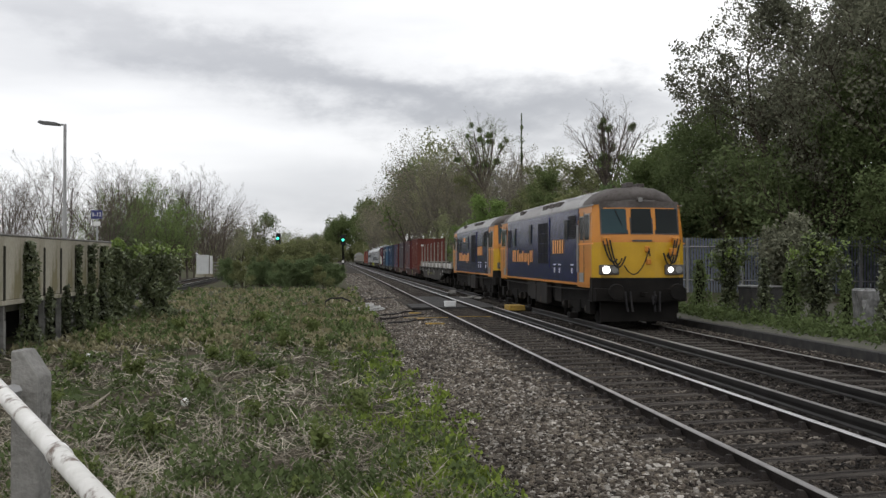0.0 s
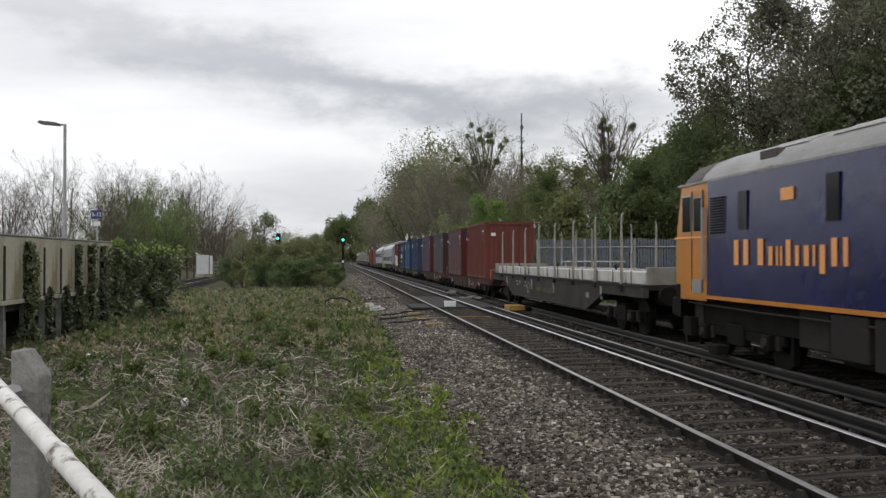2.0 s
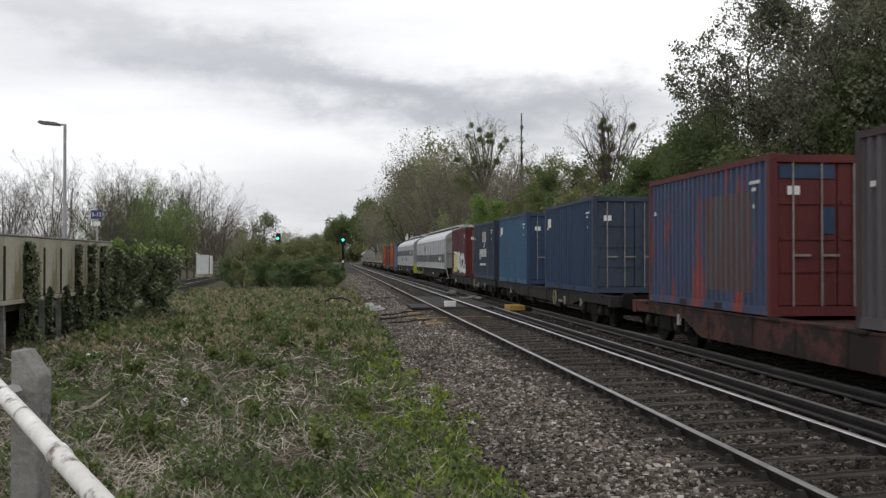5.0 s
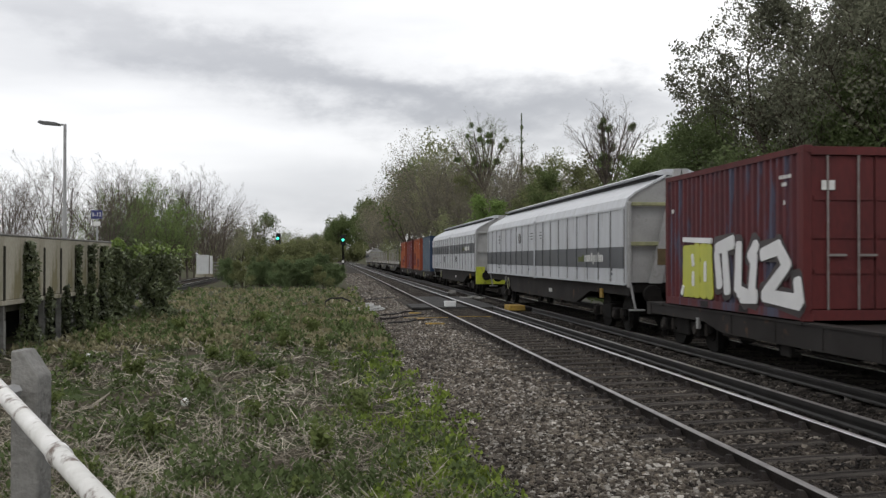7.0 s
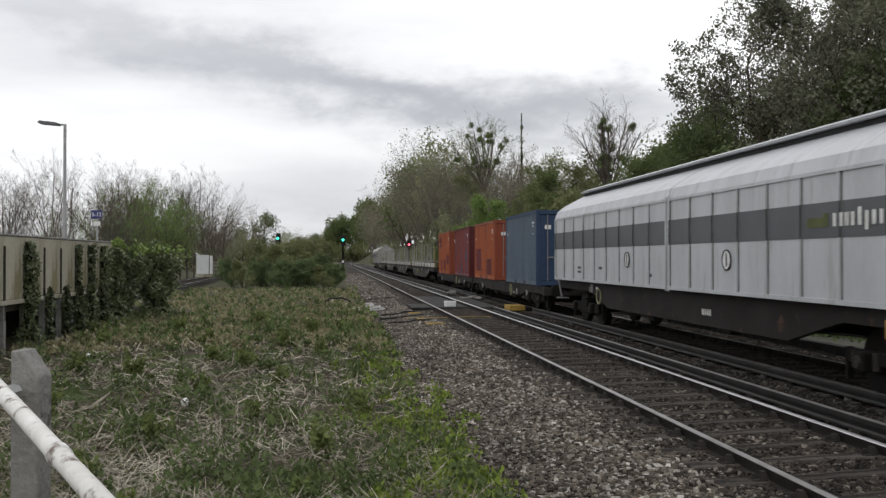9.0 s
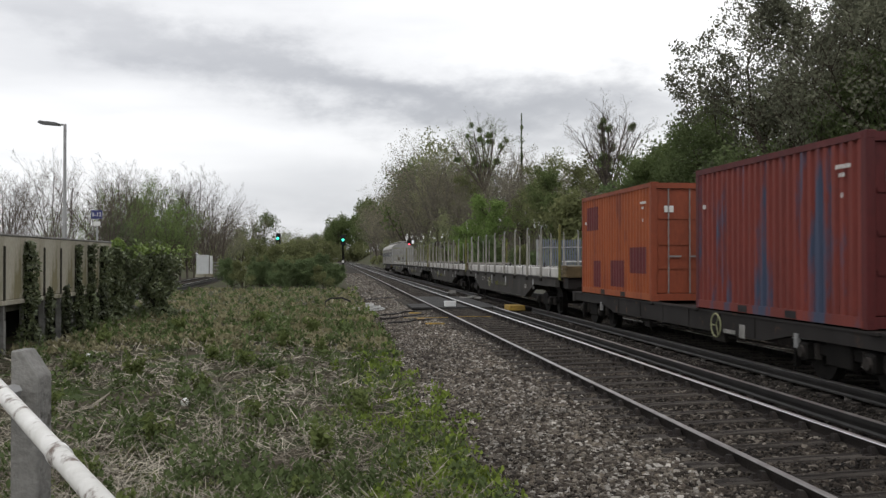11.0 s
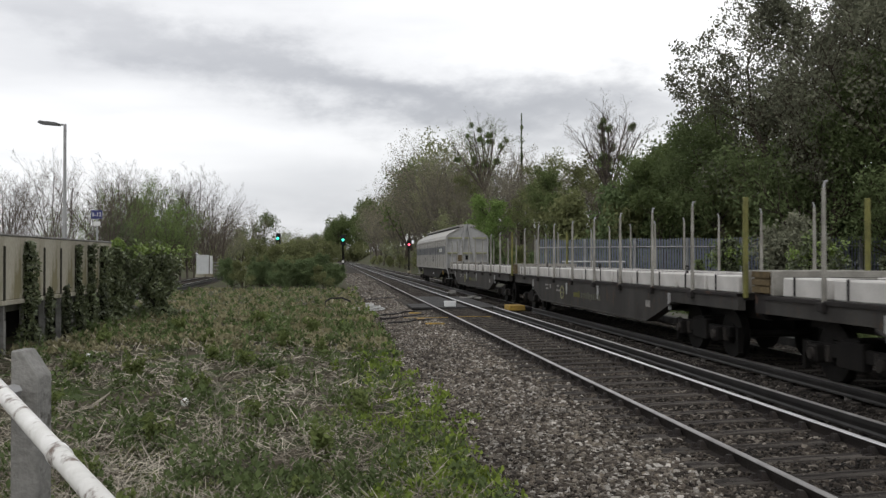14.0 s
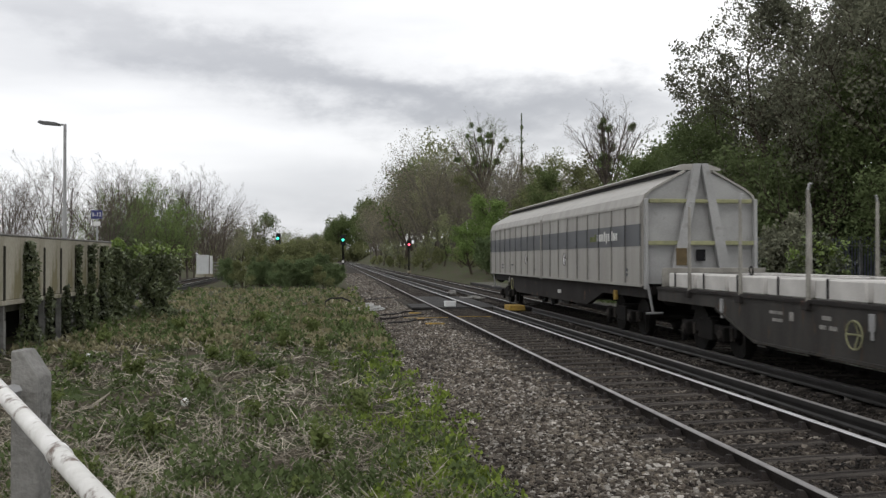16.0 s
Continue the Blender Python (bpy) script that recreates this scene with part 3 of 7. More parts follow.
def grow(rng, height, girth, levels, kids, bare_wood=True, lean=0.25, first=0.25, droop=0.0, bend=0.22, ratio=0.58):
    """Limbs of a tree of that height as tapered prisms: verts, faces, and the places of the twigs."""
    vs, fs, tips = [], [], []

    def limb(p, d, length, r, level):
        pieces = 1 if level == levels else (4, 4, 3, 2)[level]
        sides = 6 if level == 0 else (4 if level == 1 else 3)
        ring = None
        for i in range(pieces + 1):
            f = i / pieces
            rr = r * (1 - 0.75 * f) + 0.004
            a = d.orthogonal().normalized()
            b = d.cross(a)
            now = [len(vs) + k for k in range(sides)]
            for k in range(sides):
                t = 2 * math.pi * k / sides
                vs.append(tuple(p + a * (rr * math.cos(t)) + b * (rr * math.sin(t))))
            if ring and (bare_wood or level < levels):
                for k in range(sides):
                    fs.append((ring[k], ring[(k + 1) % sides], now[(k + 1) % sides], now[k]))
            ring = now
            if level < levels and f >= (first if level == 0 else 0.2):
                for _ in range(kids[level]):
                    ang = rng.uniform(0, 6.283)
                    out = (a * math.cos(ang) + b * math.sin(ang))
                    nd = (d * rng.uniform(0.35, 0.9) + out * rng.uniform(0.5, 1.0) + Vector((0, 0, 0.25 - droop))).normalized()
                    limb(p.copy(), nd, length * ratio * rng.uniform(0.65, 1.15) * (1.15 - 0.55 * f), rr * 0.6, level + 1)
            if level >= levels - 1 and f > 0.3:
                tips.append(tuple(p))
            if i < pieces:
                d = (d + Vector((rng.uniform(-bend, bend), rng.uniform(-bend, bend), rng.uniform(-bend, bend) * 0.5 + 0.05))).normalized()
                p = p + d * (length / pieces)

    limb(Vector((0, 0, -0.2)), Vector((rng.uniform(-lean, lean) * 0.4, rng.uniform(-lean, lean) * 0.4, 1)).normalized(), height * 0.72, girth, 0)
    top = max(v[2] for v in vs)
    k = height / top
    vs = [(x * k, y * k, z * k) for x, y, z in vs]
    return vs, fs, [(x * k, y * k, z * k) for x, y, z in tips]


def fan(rng, height, girth, wide=0.32, stems=7, start=0.16, open_=0.95, deep=3):
    """A bare tree whose straight limbs fan upward from a short trunk, ever finer: verts, faces, twig places."""
    vs, fs, tips = [], [], []

    def stick(p, q, r0, r1, sides):
        d = (q - p).normalized()
        a = d.orthogonal().normalized()
        b = d.cross(a)
        k = len(vs)
        for c, r in ((p, r0), (q, r1)):
            for i in range(sides):
                t = 6.28319 * i / sides
                vs.append(tuple(c + a * (r * math.cos(t)) + b * (r * math.sin(t))))
        for i in range(sides):
            fs.append((k + i, k + (i + 1) % sides, k + sides + (i + 1) % sides, k + sides + i))

    def shoot(p, d, length, r, level):
        pieces = (5, 3, 2, 1)[level]
        for i in range(pieces):
            d = (d + Vector((rng.gauss(0, 0.10), rng.gauss(0, 0.10), 0.035))).normalized()
            q = p + d * (length / pieces)
            r1 = max(0.006, r * (1 - 0.7 / pieces))
            stick(p, q, r, r1, 5 if level == 0 else 3)
            if level < deep:
                for _ in range(2 if i or level else 1):
                    a = d.orthogonal().normalized()
                    a.rotate(Matrix.Rotation(rng.uniform(0, 6.283), 3, d))
                    nd = (d + a * rng.uniform(0.45, 0.95) * open_).normalized()
                    shoot(p.lerp(q, rng.uniform(0.2, 1.0)), nd, length * rng.uniform(0.32, 0.52) * (1.0 - 0.35 * i / pieces), r1 * 0.5, level + 1)
            if level >= deep - 1:
                tips.append(tuple(q))
            p, r = q, r1

    foot = Vector((0, 0, -0.3))
    fork = Vector((rng.uniform(-0.2, 0.2), rng.uniform(-0.2, 0.2), height * start))
    stick(foot, fork, girth, girth * 0.8, 7)
    for i in range(stems):
        t = 6.283 * (i + rng.uniform(-0.3, 0.3)) / stems
        out = wide * rng.uniform(0.25, 1.5) if i else 0.05
        d = Vector((math.cos(t) * out, math.sin(t) * out, 1)).normalized()
        shoot(fork.copy(), d, height * (1 - start) * rng.uniform(0.72, 0.95), girth * 0.5, 0)
    k = height / max(v[2] for v in vs)
    return [(x * k, y * k, z * k) for x, y, z in vs], fs, [(x * k, y * k, z * k) for x, y, z in tips]


def bare_tree(seed, height, label, leaf="leaf_brown", per=1, part_of=0.2, size=0.05, spread=0.3, girth=0.16, wood="twig", **more):
    rng, nr = random.Random(seed), np.random.default_rng(seed)
    t = empty("tree", label, "tree")
    vs, fs, tips = fan(rng, height, girth, **more)
    new("trunk", mesh_of("trunk", vs, fs, M[wood])).parent = t
    v, f = leaf_cloud([p for p in tips if rng.random() < part_of], per, spread, size, nr)
    new("crown", mesh_of("crown", v, f, M[leaf])).parent = t
    return t


def tree(seed, height, leaf, label, levels=3, kids=(3, 2, 2), per=7, spread=0.55, size=0.1, girth=0.2, wood="bark", part_of=1.0, name="tree", flat=0.8, **more):
    rng, nr = random.Random(seed), np.random.default_rng(seed)
    t = empty(name, label, "tree" if name != "bush" else "bush")
    vs, fs, tips = grow(rng, height, girth, levels, kids, per < 3 or levels > 3 or leaf == "leaf_brown", **more)
    tr = new("trunk", mesh_of("trunk", vs, fs, M[wood], False))
    tr.parent = t
    if leaf and per:
        tips = [p for p in tips if rng.random() < part_of]
        v, f = leaf_cloud(tips, per, spread, size, nr, flat)
        c = new("crown", mesh_of("crown", v, f, M[leaf]))
        c.parent = t
    return t


def mistletoe(t, seed, height, n, mat="leaf_dark"):
    """Round dark clumps high in a bare crown."""
    R, nr = random.Random(seed), np.random.default_rng(seed)
    tr = [c for c in t.children if c.name.startswith("trunk")][0]
    spots = [v.co for v in tr.data.vertices if height * 0.5 < v.co.z < height * 0.92 and v.co.xy.length < height * 0.22]
    for _ in range(n):
        p = R.choice(spots)
        r = R.uniform(0.22, 0.42)
        v, f = leaf_cloud([(0, 0, 0)], 260, r, 0.07, nr)
        o = new("mistletoe_clump", mesh_of("mistletoe_clump", v, f, M[mat]))
        o.parent = t
        o.location = p
        tagged(o, "round dark mistletoe clump")


def ivy_clump(name, seed, outline, thick, leaf, label, n=2600, size=0.055):
    """Leaves round an upright core: outline gives (height, half width) from the foot up."""
    nr = np.random.default_rng(seed)
    t = empty(name, label, "ivy")
    hs, ws = [a for a, b in outline], [b for a, b in outline]
    h = nr.uniform(hs[0], hs[-1], n)
    w = np.interp(h, hs, ws) * (0.75 + 0.35 * np.sin(h * 5 + seed) * np.sin(h * 2.3))
    a = nr.uniform(0, 6.283, n)
    w = w * (0.88 + 0.2 * np.sin(3 * a + h * 4 + seed) + 0.14 * np.sin(7 * a - h * 9 + seed * 2))
    r = w * (0.7 + 0.4 * nr.random(n))
    c = np.stack([np.cos(a) * r, np.sin(a) * r * thick, h], 1)
    v, f = leaf_cloud(c, 1, 0.05, size, nr)
    o = new("leaves", mesh_of("leaves", v, f, M[leaf]))
    o.parent = t
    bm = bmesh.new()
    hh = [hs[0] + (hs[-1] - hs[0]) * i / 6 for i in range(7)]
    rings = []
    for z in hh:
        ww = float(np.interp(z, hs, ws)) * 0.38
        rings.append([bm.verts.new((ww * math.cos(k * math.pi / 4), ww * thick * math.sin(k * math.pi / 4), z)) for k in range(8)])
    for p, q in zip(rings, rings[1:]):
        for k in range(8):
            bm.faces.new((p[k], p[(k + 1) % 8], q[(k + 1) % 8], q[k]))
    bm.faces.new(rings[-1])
    # near-black core, its colour stands in for shade deep among the leaves
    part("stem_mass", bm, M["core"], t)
    return t


def set_down(t, x, y, turn=0.0, z=None, scale=1.0):
    t.matrix_basis = pose(x, y, bank(x, y) if z is None else z, 0, 0, turn) @ Matrix.Scale(scale, 4)
    return t


def again(t, x, y, turn, scale=1.0, label=""):
    o = copy_thing(t, pose(x, y, bank(x, y), 0, 0, turn) @ Matrix.Scale(scale / t.scale[0], 4))
    return tagged(o, label)


def woods():
    R = random.Random(11)
    # kinds of tree, each built once
    brown = bare_tree(1, 12, "tall bare tree with brown budding twigs", per=2, part_of=0.6, size=0.09, spread=0.4, wide=0.4)
    olive = tree(2, 12, "leaf_olive", "tall tree with thin olive spring leaves", per=7, spread=0.65, size=0.13)
    mid = tree(3, 12, "leaf_mid", "tall green tree in the woodland edge", per=10, spread=0.7, size=0.125, first=0.1)
    dark = tree(4, 12, "leaf_dark", "dense dark green tree in the woodland edge", kids=(3, 3, 2), per=14, spread=0.8, size=0.105, first=0.05)
    light = tree(5, 7, "leaf_light", "bright spring-green young tree by the line", per=10, spread=0.4, size=0.09, first=0.12)
    bare = bare_tree(6, 11, "bare grey tree with fine twigs", girth=0.12, wide=0.55, stems=6)
    bare_two = bare_tree(16, 11, "bare brown tree with fine twigs", girth=0.12, wide=0.46, stems=7, part_of=0.3)
    shrub = tree(7, 4, "leaf_scrub", "green scrub bush beside the line", kids=(3, 2, 2), per=6, spread=0.42, size=0.10, first=0.0, name="bush", girth=0.06)
    olive_shrub = tree(17, 4, "leaf_olive", "olive green scrub bush", kids=(3, 2, 2), per=4, spread=0.38, size=0.10, first=0.0, name="bush", girth=0.06)
    thin = bare_tree(18, 12, "slender tree hazed with fresh green spring leaves", "leaf_light", 4, 0.7, 0.075, 0.45, wide=0.42, stems=5)
    # plainer trees for the distance, some with haze put into their colours
    far_brown = bare_tree(51, 12, "distant brown budding tree on the wooded bank", "leaf_bud_haze", 4, 1.0, 0.09, 0.75, wood="twig_haze", wide=0.55, stems=8, deep=2)
    far_bare = bare_tree(56, 12, "distant bare brown tree on the wooded bank", "leaf_brown", 2, 1.0, 0.08, 0.65, wood="twig_haze", wide=0.5, stems=9, deep=2)
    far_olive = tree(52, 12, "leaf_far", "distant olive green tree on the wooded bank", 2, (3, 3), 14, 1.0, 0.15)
    far_mid = tree(53, 12, "leaf_mid", "distant green tree on the wooded bank", 2, (3, 3), 13, 1.0, 0.21, first=0.1)
    far_shrub = tree(57, 4, "leaf_olive", "distant olive scrub bush", 2, (3, 3), 6, 0.5, 0.14, first=0.0, name="bush", girth=0.06)
    set_down(far_brown, 21, 160, 0, scale=1.2)
    set_down(far_bare, 24, 172, 0, scale=1.25)
    set_down(far_olive, 20, 185, 0, scale=1.3)
    set_down(far_mid, 23, 192, 0, scale=1.35)
    set_down(far_shrub, 14.5, 150, 0)
    set_down(olive_shrub, -3.5, 72, 0, scale=0.8)
    set_down(brown, 24, 118, 20, scale=1.15)
    set_down(olive, 22, 150, 80, scale=1.2)
    set_down(thin, -16.0, 80, 0, scale=0.6)
    set_down(mid, 24.5, 62, 140, scale=1.05)
    set_down(dark, 25, 45, 10, scale=1.0)
    set_down(light, 16.2, 96, 60, scale=1.22)
    set_down(bare, -19, 46, 0, scale=0.62)
    set_down(bare_two, -16.5, 70, 0, scale=0.85)
    set_down(shrub, 15.5, 88, 0)
    # the wooded bank along the line, back rows taller
    y = 66.0
    while y < 470:
        f = min(1.0, (y - 66) / 140)
        x = 23 - 6 * f
        tall = float(np.interp(y, [66, 80, 97, 118, 144, 156, 175, 200, 300, 480], [9.5, 9.4, 9.4, 10.2, 11.2, 17, 21, 21.5, 22, 23]))
        for row in range(3 if y < 160 else 2):
            xx, yy = x + row * 4.5 + R.uniform(-1.2, 1.2), y + R.uniform(-2.5, 2.5)
            kind = R.choice((far_brown, far_bare, far_olive, far_bare, far_brown, far_bare, far_mid) if y > 110 else (brown, olive, brown, mid, thin, olive))
            again(kind, xx, yy, R.uniform(0, 360), tall / 12 * R.uniform(0.8, 1.12) * (1 + 0.06 * row))
        if y < 330:
            xx = x - 3.4 + R.uniform(-0.8, 0.8)
            again(R.choice((shrub, olive_shrub) if y < 110 else (far_shrub, far_shrub, far_olive)), xx, y + 2, R.uniform(0, 360), R.uniform(0.5, 0.8))
        y += 6.0 + 5 * f + (y > 220) * 10
    # dense dark stand behind the yard
    for x, y, s, k in ((20.5, 55, 0.68, mid), (23.5, 51, 0.82, dark), (28, 48, 1.0, dark), (31, 41, 1.0, dark), (26.5, 41, 0.82, dark), (30, 35, 0.9, dark), (33, 30, 1.0, dark), (28.5, 55, 1.05, mid),
                       (34, 47, 1.12, dark), (22, 61, 0.74, dark), (27, 62, 0.95, olive), (37, 38, 1.2, dark), (32, 58, 1.15, mid), (24, 70, 0.8, dark), (19.5, 62, 0.58, mid)):
        again(k, x, y, R.uniform(0, 360), s * R.uniform(0.94, 1.05))
    again(light, 15.6, 104, 120, 0.8)
    poplar = tree(8, 17.5, "leaf_grey", "tall half-bare tree with grey-green catkins", 4, (3, 2, 2, 1), 8, 0.5, 0.105, wood="bark", girth=0.2, first=0.2)
    set_down(poplar, 25.8, 46, 0)
    again(poplar, 28.0, 43, 100, 1.05)
    again(poplar, 27.6, 51, 200, 1.05)
    again(poplar, 31.0, 47, 300, 1.1)
    again(poplar, 34.5, 44, 30, 1.1)
    # two bare trees hung with mistletoe
    tall = bare_tree(21, 19, "tall bare tree hung with round mistletoe clumps", "leaf_light", 2, 0.7, 0.07, 0.5, 0.26, wide=0.55, stems=10, start=0.42)
    mistletoe(tall, 3, 19, 22)
    for c in tall.children:
        if c.name.startswith("mistletoe"):
            c.scale = (1.25, 1.25, 1.25)
    set_down(tall, 22.8, 138, 0, scale=1.14)
    low = bare_tree(22, 14, "bare spreading tree with dark mistletoe clumps", part_of=0.6, girth=0.2, wide=0.7, stems=14, start=0.42)
    mistletoe(low, 5, 14, 14)
    set_down(low, 26.4, 87, 40, scale=1.15)
    ivied = ivy_clump("ivied_tree", 31, ((0, 0.5), (9, 0.35), (11.5, 0.12), (12.2, 0.4), (12.7, 0.1), (13.2, 0.32), (13.6, 0.06), (14.2, 0.45), (14.8, 0.08), (16.2, 0.2), (16.6, 0.04), (18, 0.03)), 1.0, "leaf_dark", "slender trunk clothed in dark ivy", 1300, 0.12)
    set_down(ivied, 25.5, 124, 0)
    # far trees that close the view along the line
    for i in range(22):
        x = -26 + i * 2.3
        tall = float(np.interp(x, [-26, -18, -9, -1, 6, 12, 24], [13, 15, 16, 27, 24, 28, 32]))
        again(R.choice((far_mid, far_olive, far_mid)), x + R.uniform(-0.8, 0.8), 625 + R.uniform(-10, 25), R.uniform(0, 360), tall * 1.2 / 12 * R.uniform(0.92, 1.08), "large green tree closing the view down the line")
        again(far_shrub, x + R.uniform(-0.8, 0.8), 612 + R.uniform(-6, 6), R.uniform(0, 360), R.uniform(2.0, 3.0), "distant scrub below the far trees")
    # the other side: bare trees and green scrub
    for x, y, s, k in ((-14.3, 50, 0.66, bare), (-15.6, 53, 0.68, bare_two), (-13.7, 55, 0.55, bare), (-15.7, 96, 1.02, bare_two), (-14.9, 84, 0.60, thin), (-17.4, 84, 0.66, thin), (-14.0, 82, 0.5, thin), (-16.4, 118, 1.15, bare), (-14.6, 115, 0.95, bare_two), (-17, 52, 0.6, bare_two), (-22, 50, 0.55, bare), (-26, 58, 0.65, bare_two), (-20.5, 60, 0.64, bare), (-24, 46, 0.5, bare_two), (-15.8, 77, 0.5, thin),
                       (-18, 82, 0.95, bare_two), (-21, 90, 1.0, bare), (-19, 96, 1.05, bare_two), (-15.4, 87, 0.74, thin), (-17.8, 86, 0.76, thin), (-20, 88, 0.7, thin), (-16.4, 84, 0.62, thin), (-14.8, 95, 0.7, thin), (-20, 76, 0.5, thin), (-19, 68, 0.45, thin),
                       (-16.8, 98, 0.95, bare), (-15.5, 104, 0.8, bare_two), (-17.5, 92, 0.6, mid), (-17.0, 78, 1.1, shrub), (-16, 120, 0.7, far_brown), (-16, 140, 0.65, far_brown), (-25, 180, 0.9, far_brown),
                       (-17, 190, 1.0, far_bare), (-14, 200, 0.95, far_mid), (-10, 190, 0.65, far_brown), (-16, 160, 0.55, far_olive), (-13.5, 112, 0.85, bare), (-15, 92, 0.95, bare_two), (-19, 56, 0.66, bare_two), (-24, 62, 0.72, bare), (-6, 260, 0.85, far_bare), (-8, 230, 0.65, far_olive)):
        again(k, x, y, R.uniform(0, 360), s * R.uniform(1.02, 1.14))
    for i in range(20):
        again(R.choice((far_brown, far_olive, far_mid, far_bare, far_brown)), -45 + i * 2.1 + R.uniform(-1, 1), 205 + R.uniform(-25, 30), R.uniform(0, 360), R.uniform(0.45, 0.75), "hazy brown hedgerow tree in the distance")
    for i in range(26):
        again(far_shrub, -46 + i * 1.75 + R.uniform(-1, 1), 172 + R.uniform(-25, 25), R.uniform(0, 360), R.uniform(1.0, 1.7), "brown-green hedge scrub in the distance")
    # undergrowth behind the fence
    for i in range(20):
        f = i / 19
        again(R.choice((shrub, olive_shrub)), 40 - 24 * f + R.uniform(-0.6, 0.6), 44 + 16 * f + R.uniform(-0.8, 1.5), R.uniform(0, 360), R.uniform(1.2, 1.7), "dense undergrowth behind the palisade fence")
    for i in range(10):
        again(shrub, 34 + i * 0.9, 45 - i * 2.6, R.uniform(0, 360), R.uniform(1.4, 1.9), "dense undergrowth behind the palisade fence")
    # scrub between the lines
    for i in range(14):
        again(R.choice((shrub, shrub, shrub, olive_shrub)), -7.2 + i * 0.56 + R.uniform(-0.3, 0.3), 66 + R.uniform(-2, 5), R.uniform(0, 360), R.uniform(0.4, 0.52), "low dark green scrub between the two lines")
    for i in range(7):
        again(R.choice((shrub, shrub, olive_shrub)), -6.5 + i * 0.8, 80 + R.uniform(-3, 6), R.uniform(0, 360), R.uniform(0.5, 0.68), "tall green scrub between the two lines")


# ---------------------------------------------------------------- beside the line
def platform_side():
    """The old platform's back: concrete panels between posts, on short piers over a dark void."""
    wall = empty("wall_platform", "weathered concrete panel wall on short piers, ivy creeping over it", "wall", kind="structure")
    X, step, first = -7.15, 1.37, 20.78 - 1.37 * 11
    data = post = pier = None
    for i in range(18):
        y = first + i * step
        if data is None:
            a = part("wall_panel", boxes((-0.045, 0.045, 0.006, step - 0.006, 1.0, 2.40, 0.012)), M["concrete"], wall)
            # posts coloured near-black to imitate the shaded slots between panels
            b = part("wall_post", boxes((-0.06, 0.05, -0.04, 0.04, 0.55, 2.18, 0.012)), M["wall_post"], wall)
            c = part("pier", boxes((-0.07, 0.07, -0.065, 0.065, -0.25, 0.888, 0.015)), M["post"], wall)
            data, post, pier = a.data, b.data, c.data
        else:
            a, b, c = new("wall_panel", data), new("wall_post", post), new("pier", pier)
            for o in (a, b, c):
                o.parent = wall
        a.location, b.location, c.location = (X, y, 0), (X + 0.025, y, 0), (X, y, 0)
    part("edge_beam", boxes((X - 0.12, X + 0.09, first, first + 18 * step, 0.89, 0.995, 0.01)), M["concrete"], wall)
    part("coping", boxes((X - 0.07, X + 0.065, first, first + 18 * step, 2.402, 2.45, 0.012)), M["post"], wall, "worn pale coping")
    slab_ = part("platform", boxes((-9.4, X - 0.125, -20, 30.2, 0.72, 0.92)), M["path"], None)
    tagged(slab_, "grey platform surface behind the panel wall", "platform", kind="structure")
    # added block, near-black to stand in for the shade in the void
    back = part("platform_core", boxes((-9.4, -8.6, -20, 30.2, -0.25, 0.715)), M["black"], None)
    tagged(back, "black backing added to darken the void under the platform", "platform", kind="structure")
    ramp = bmesh.new()
    slab(ramp, [(30.25, -0.25), (30.25, 0.9), (37, -0.1), (37, -0.25)], -9.4, -7.4)
    tagged(part("platform_ramp", ramp, M["path"]), "grey sloping platform end", "platform", kind="structure")
    # ivy on the posts and over the wall's end
    for y, w, n, h0 in ((22.15, 0.24, 1700, 0.0), (26.26, 0.11, 700, 0.0), (27.6, 0.16, 1100, 0.0), (29.0, 0.26, 1600, 0.0)):
        c = ivy_clump("climbing_ivy", int(y * 10), ((h0, w * 1.5), (0.8, w * 1.3), (1.4, w), (2.45, w * 0.8)), 0.9, "ivy", "dark ivy climbing a wall post", n, 0.06)
        c.location = (-7.02, y, GROUND)
    for y, w in ((23.5, 0.13), (24.9, 0.15), (26.2, 0.2), (27.3, 0.22), (28.6, 0.24)):
        c = ivy_clump("ivy_plant", int(y * 10), ((0.0, w * 1.6), (0.45, w), (0.9, w * 0.8), (1.35, w * 0.4)), 0.8, "ivy", "low dark ivy at the foot of the wall", 520, 0.06)
        c.location = (-6.95, y, GROUND)
    for y, w, h in ((30.1, 0.36, 2.4), (30.95, 0.3, 2.2), (31.75, 0.34, 2.0)):
        c = ivy_clump("ivy_mound", int(y * 10), ((0.0, w), (h * 0.5, w * 1.05), (h * 0.85, w * 0.9), (h, w * 0.5)), 1.0, "ivy", "thick dark ivy smothering the wall end", 3200, 0.07)
        c.location = (-6.95, y, GROUND)
    c = ivy_clump("ivy_bush", 77, ((0.0, 0.95), (0.5, 0.85), (0.9, 0.72), (1.3, 0.76), (1.7, 0.82), (2.1, 0.72), (2.4, 0.5), (2.65, 0.2)), 1.0, "ivy", "large dark ivy bush with fresh yellow-green top", 6500, 0.07)
    c.location = (-6.05, 32.2, GROUND)
    nr = np.random.default_rng(9)
    pts = np.stack([nr.normal(0, 0.4, 80), nr.normal(0, 0.4, 80), 2.35 + nr.normal(0, 0.12, 80)], 1)
    v, f = leaf_cloud(pts, 9, 0.16, 0.06, nr)
    o = new("fresh_leaves", mesh_of("fresh_leaves", v, f, M["ivy_light"]))
    o.parent = c
    tagged(o, "fresh yellow-green leaves")
    top = ivy_clump("ivy_crest", 78, ((0.0, 0.2), (0.25, 0.3), (0.4, 0.1)), 3.0, "ivy_light", "yellow-green ivy crest on the wall", 900, 0.055)
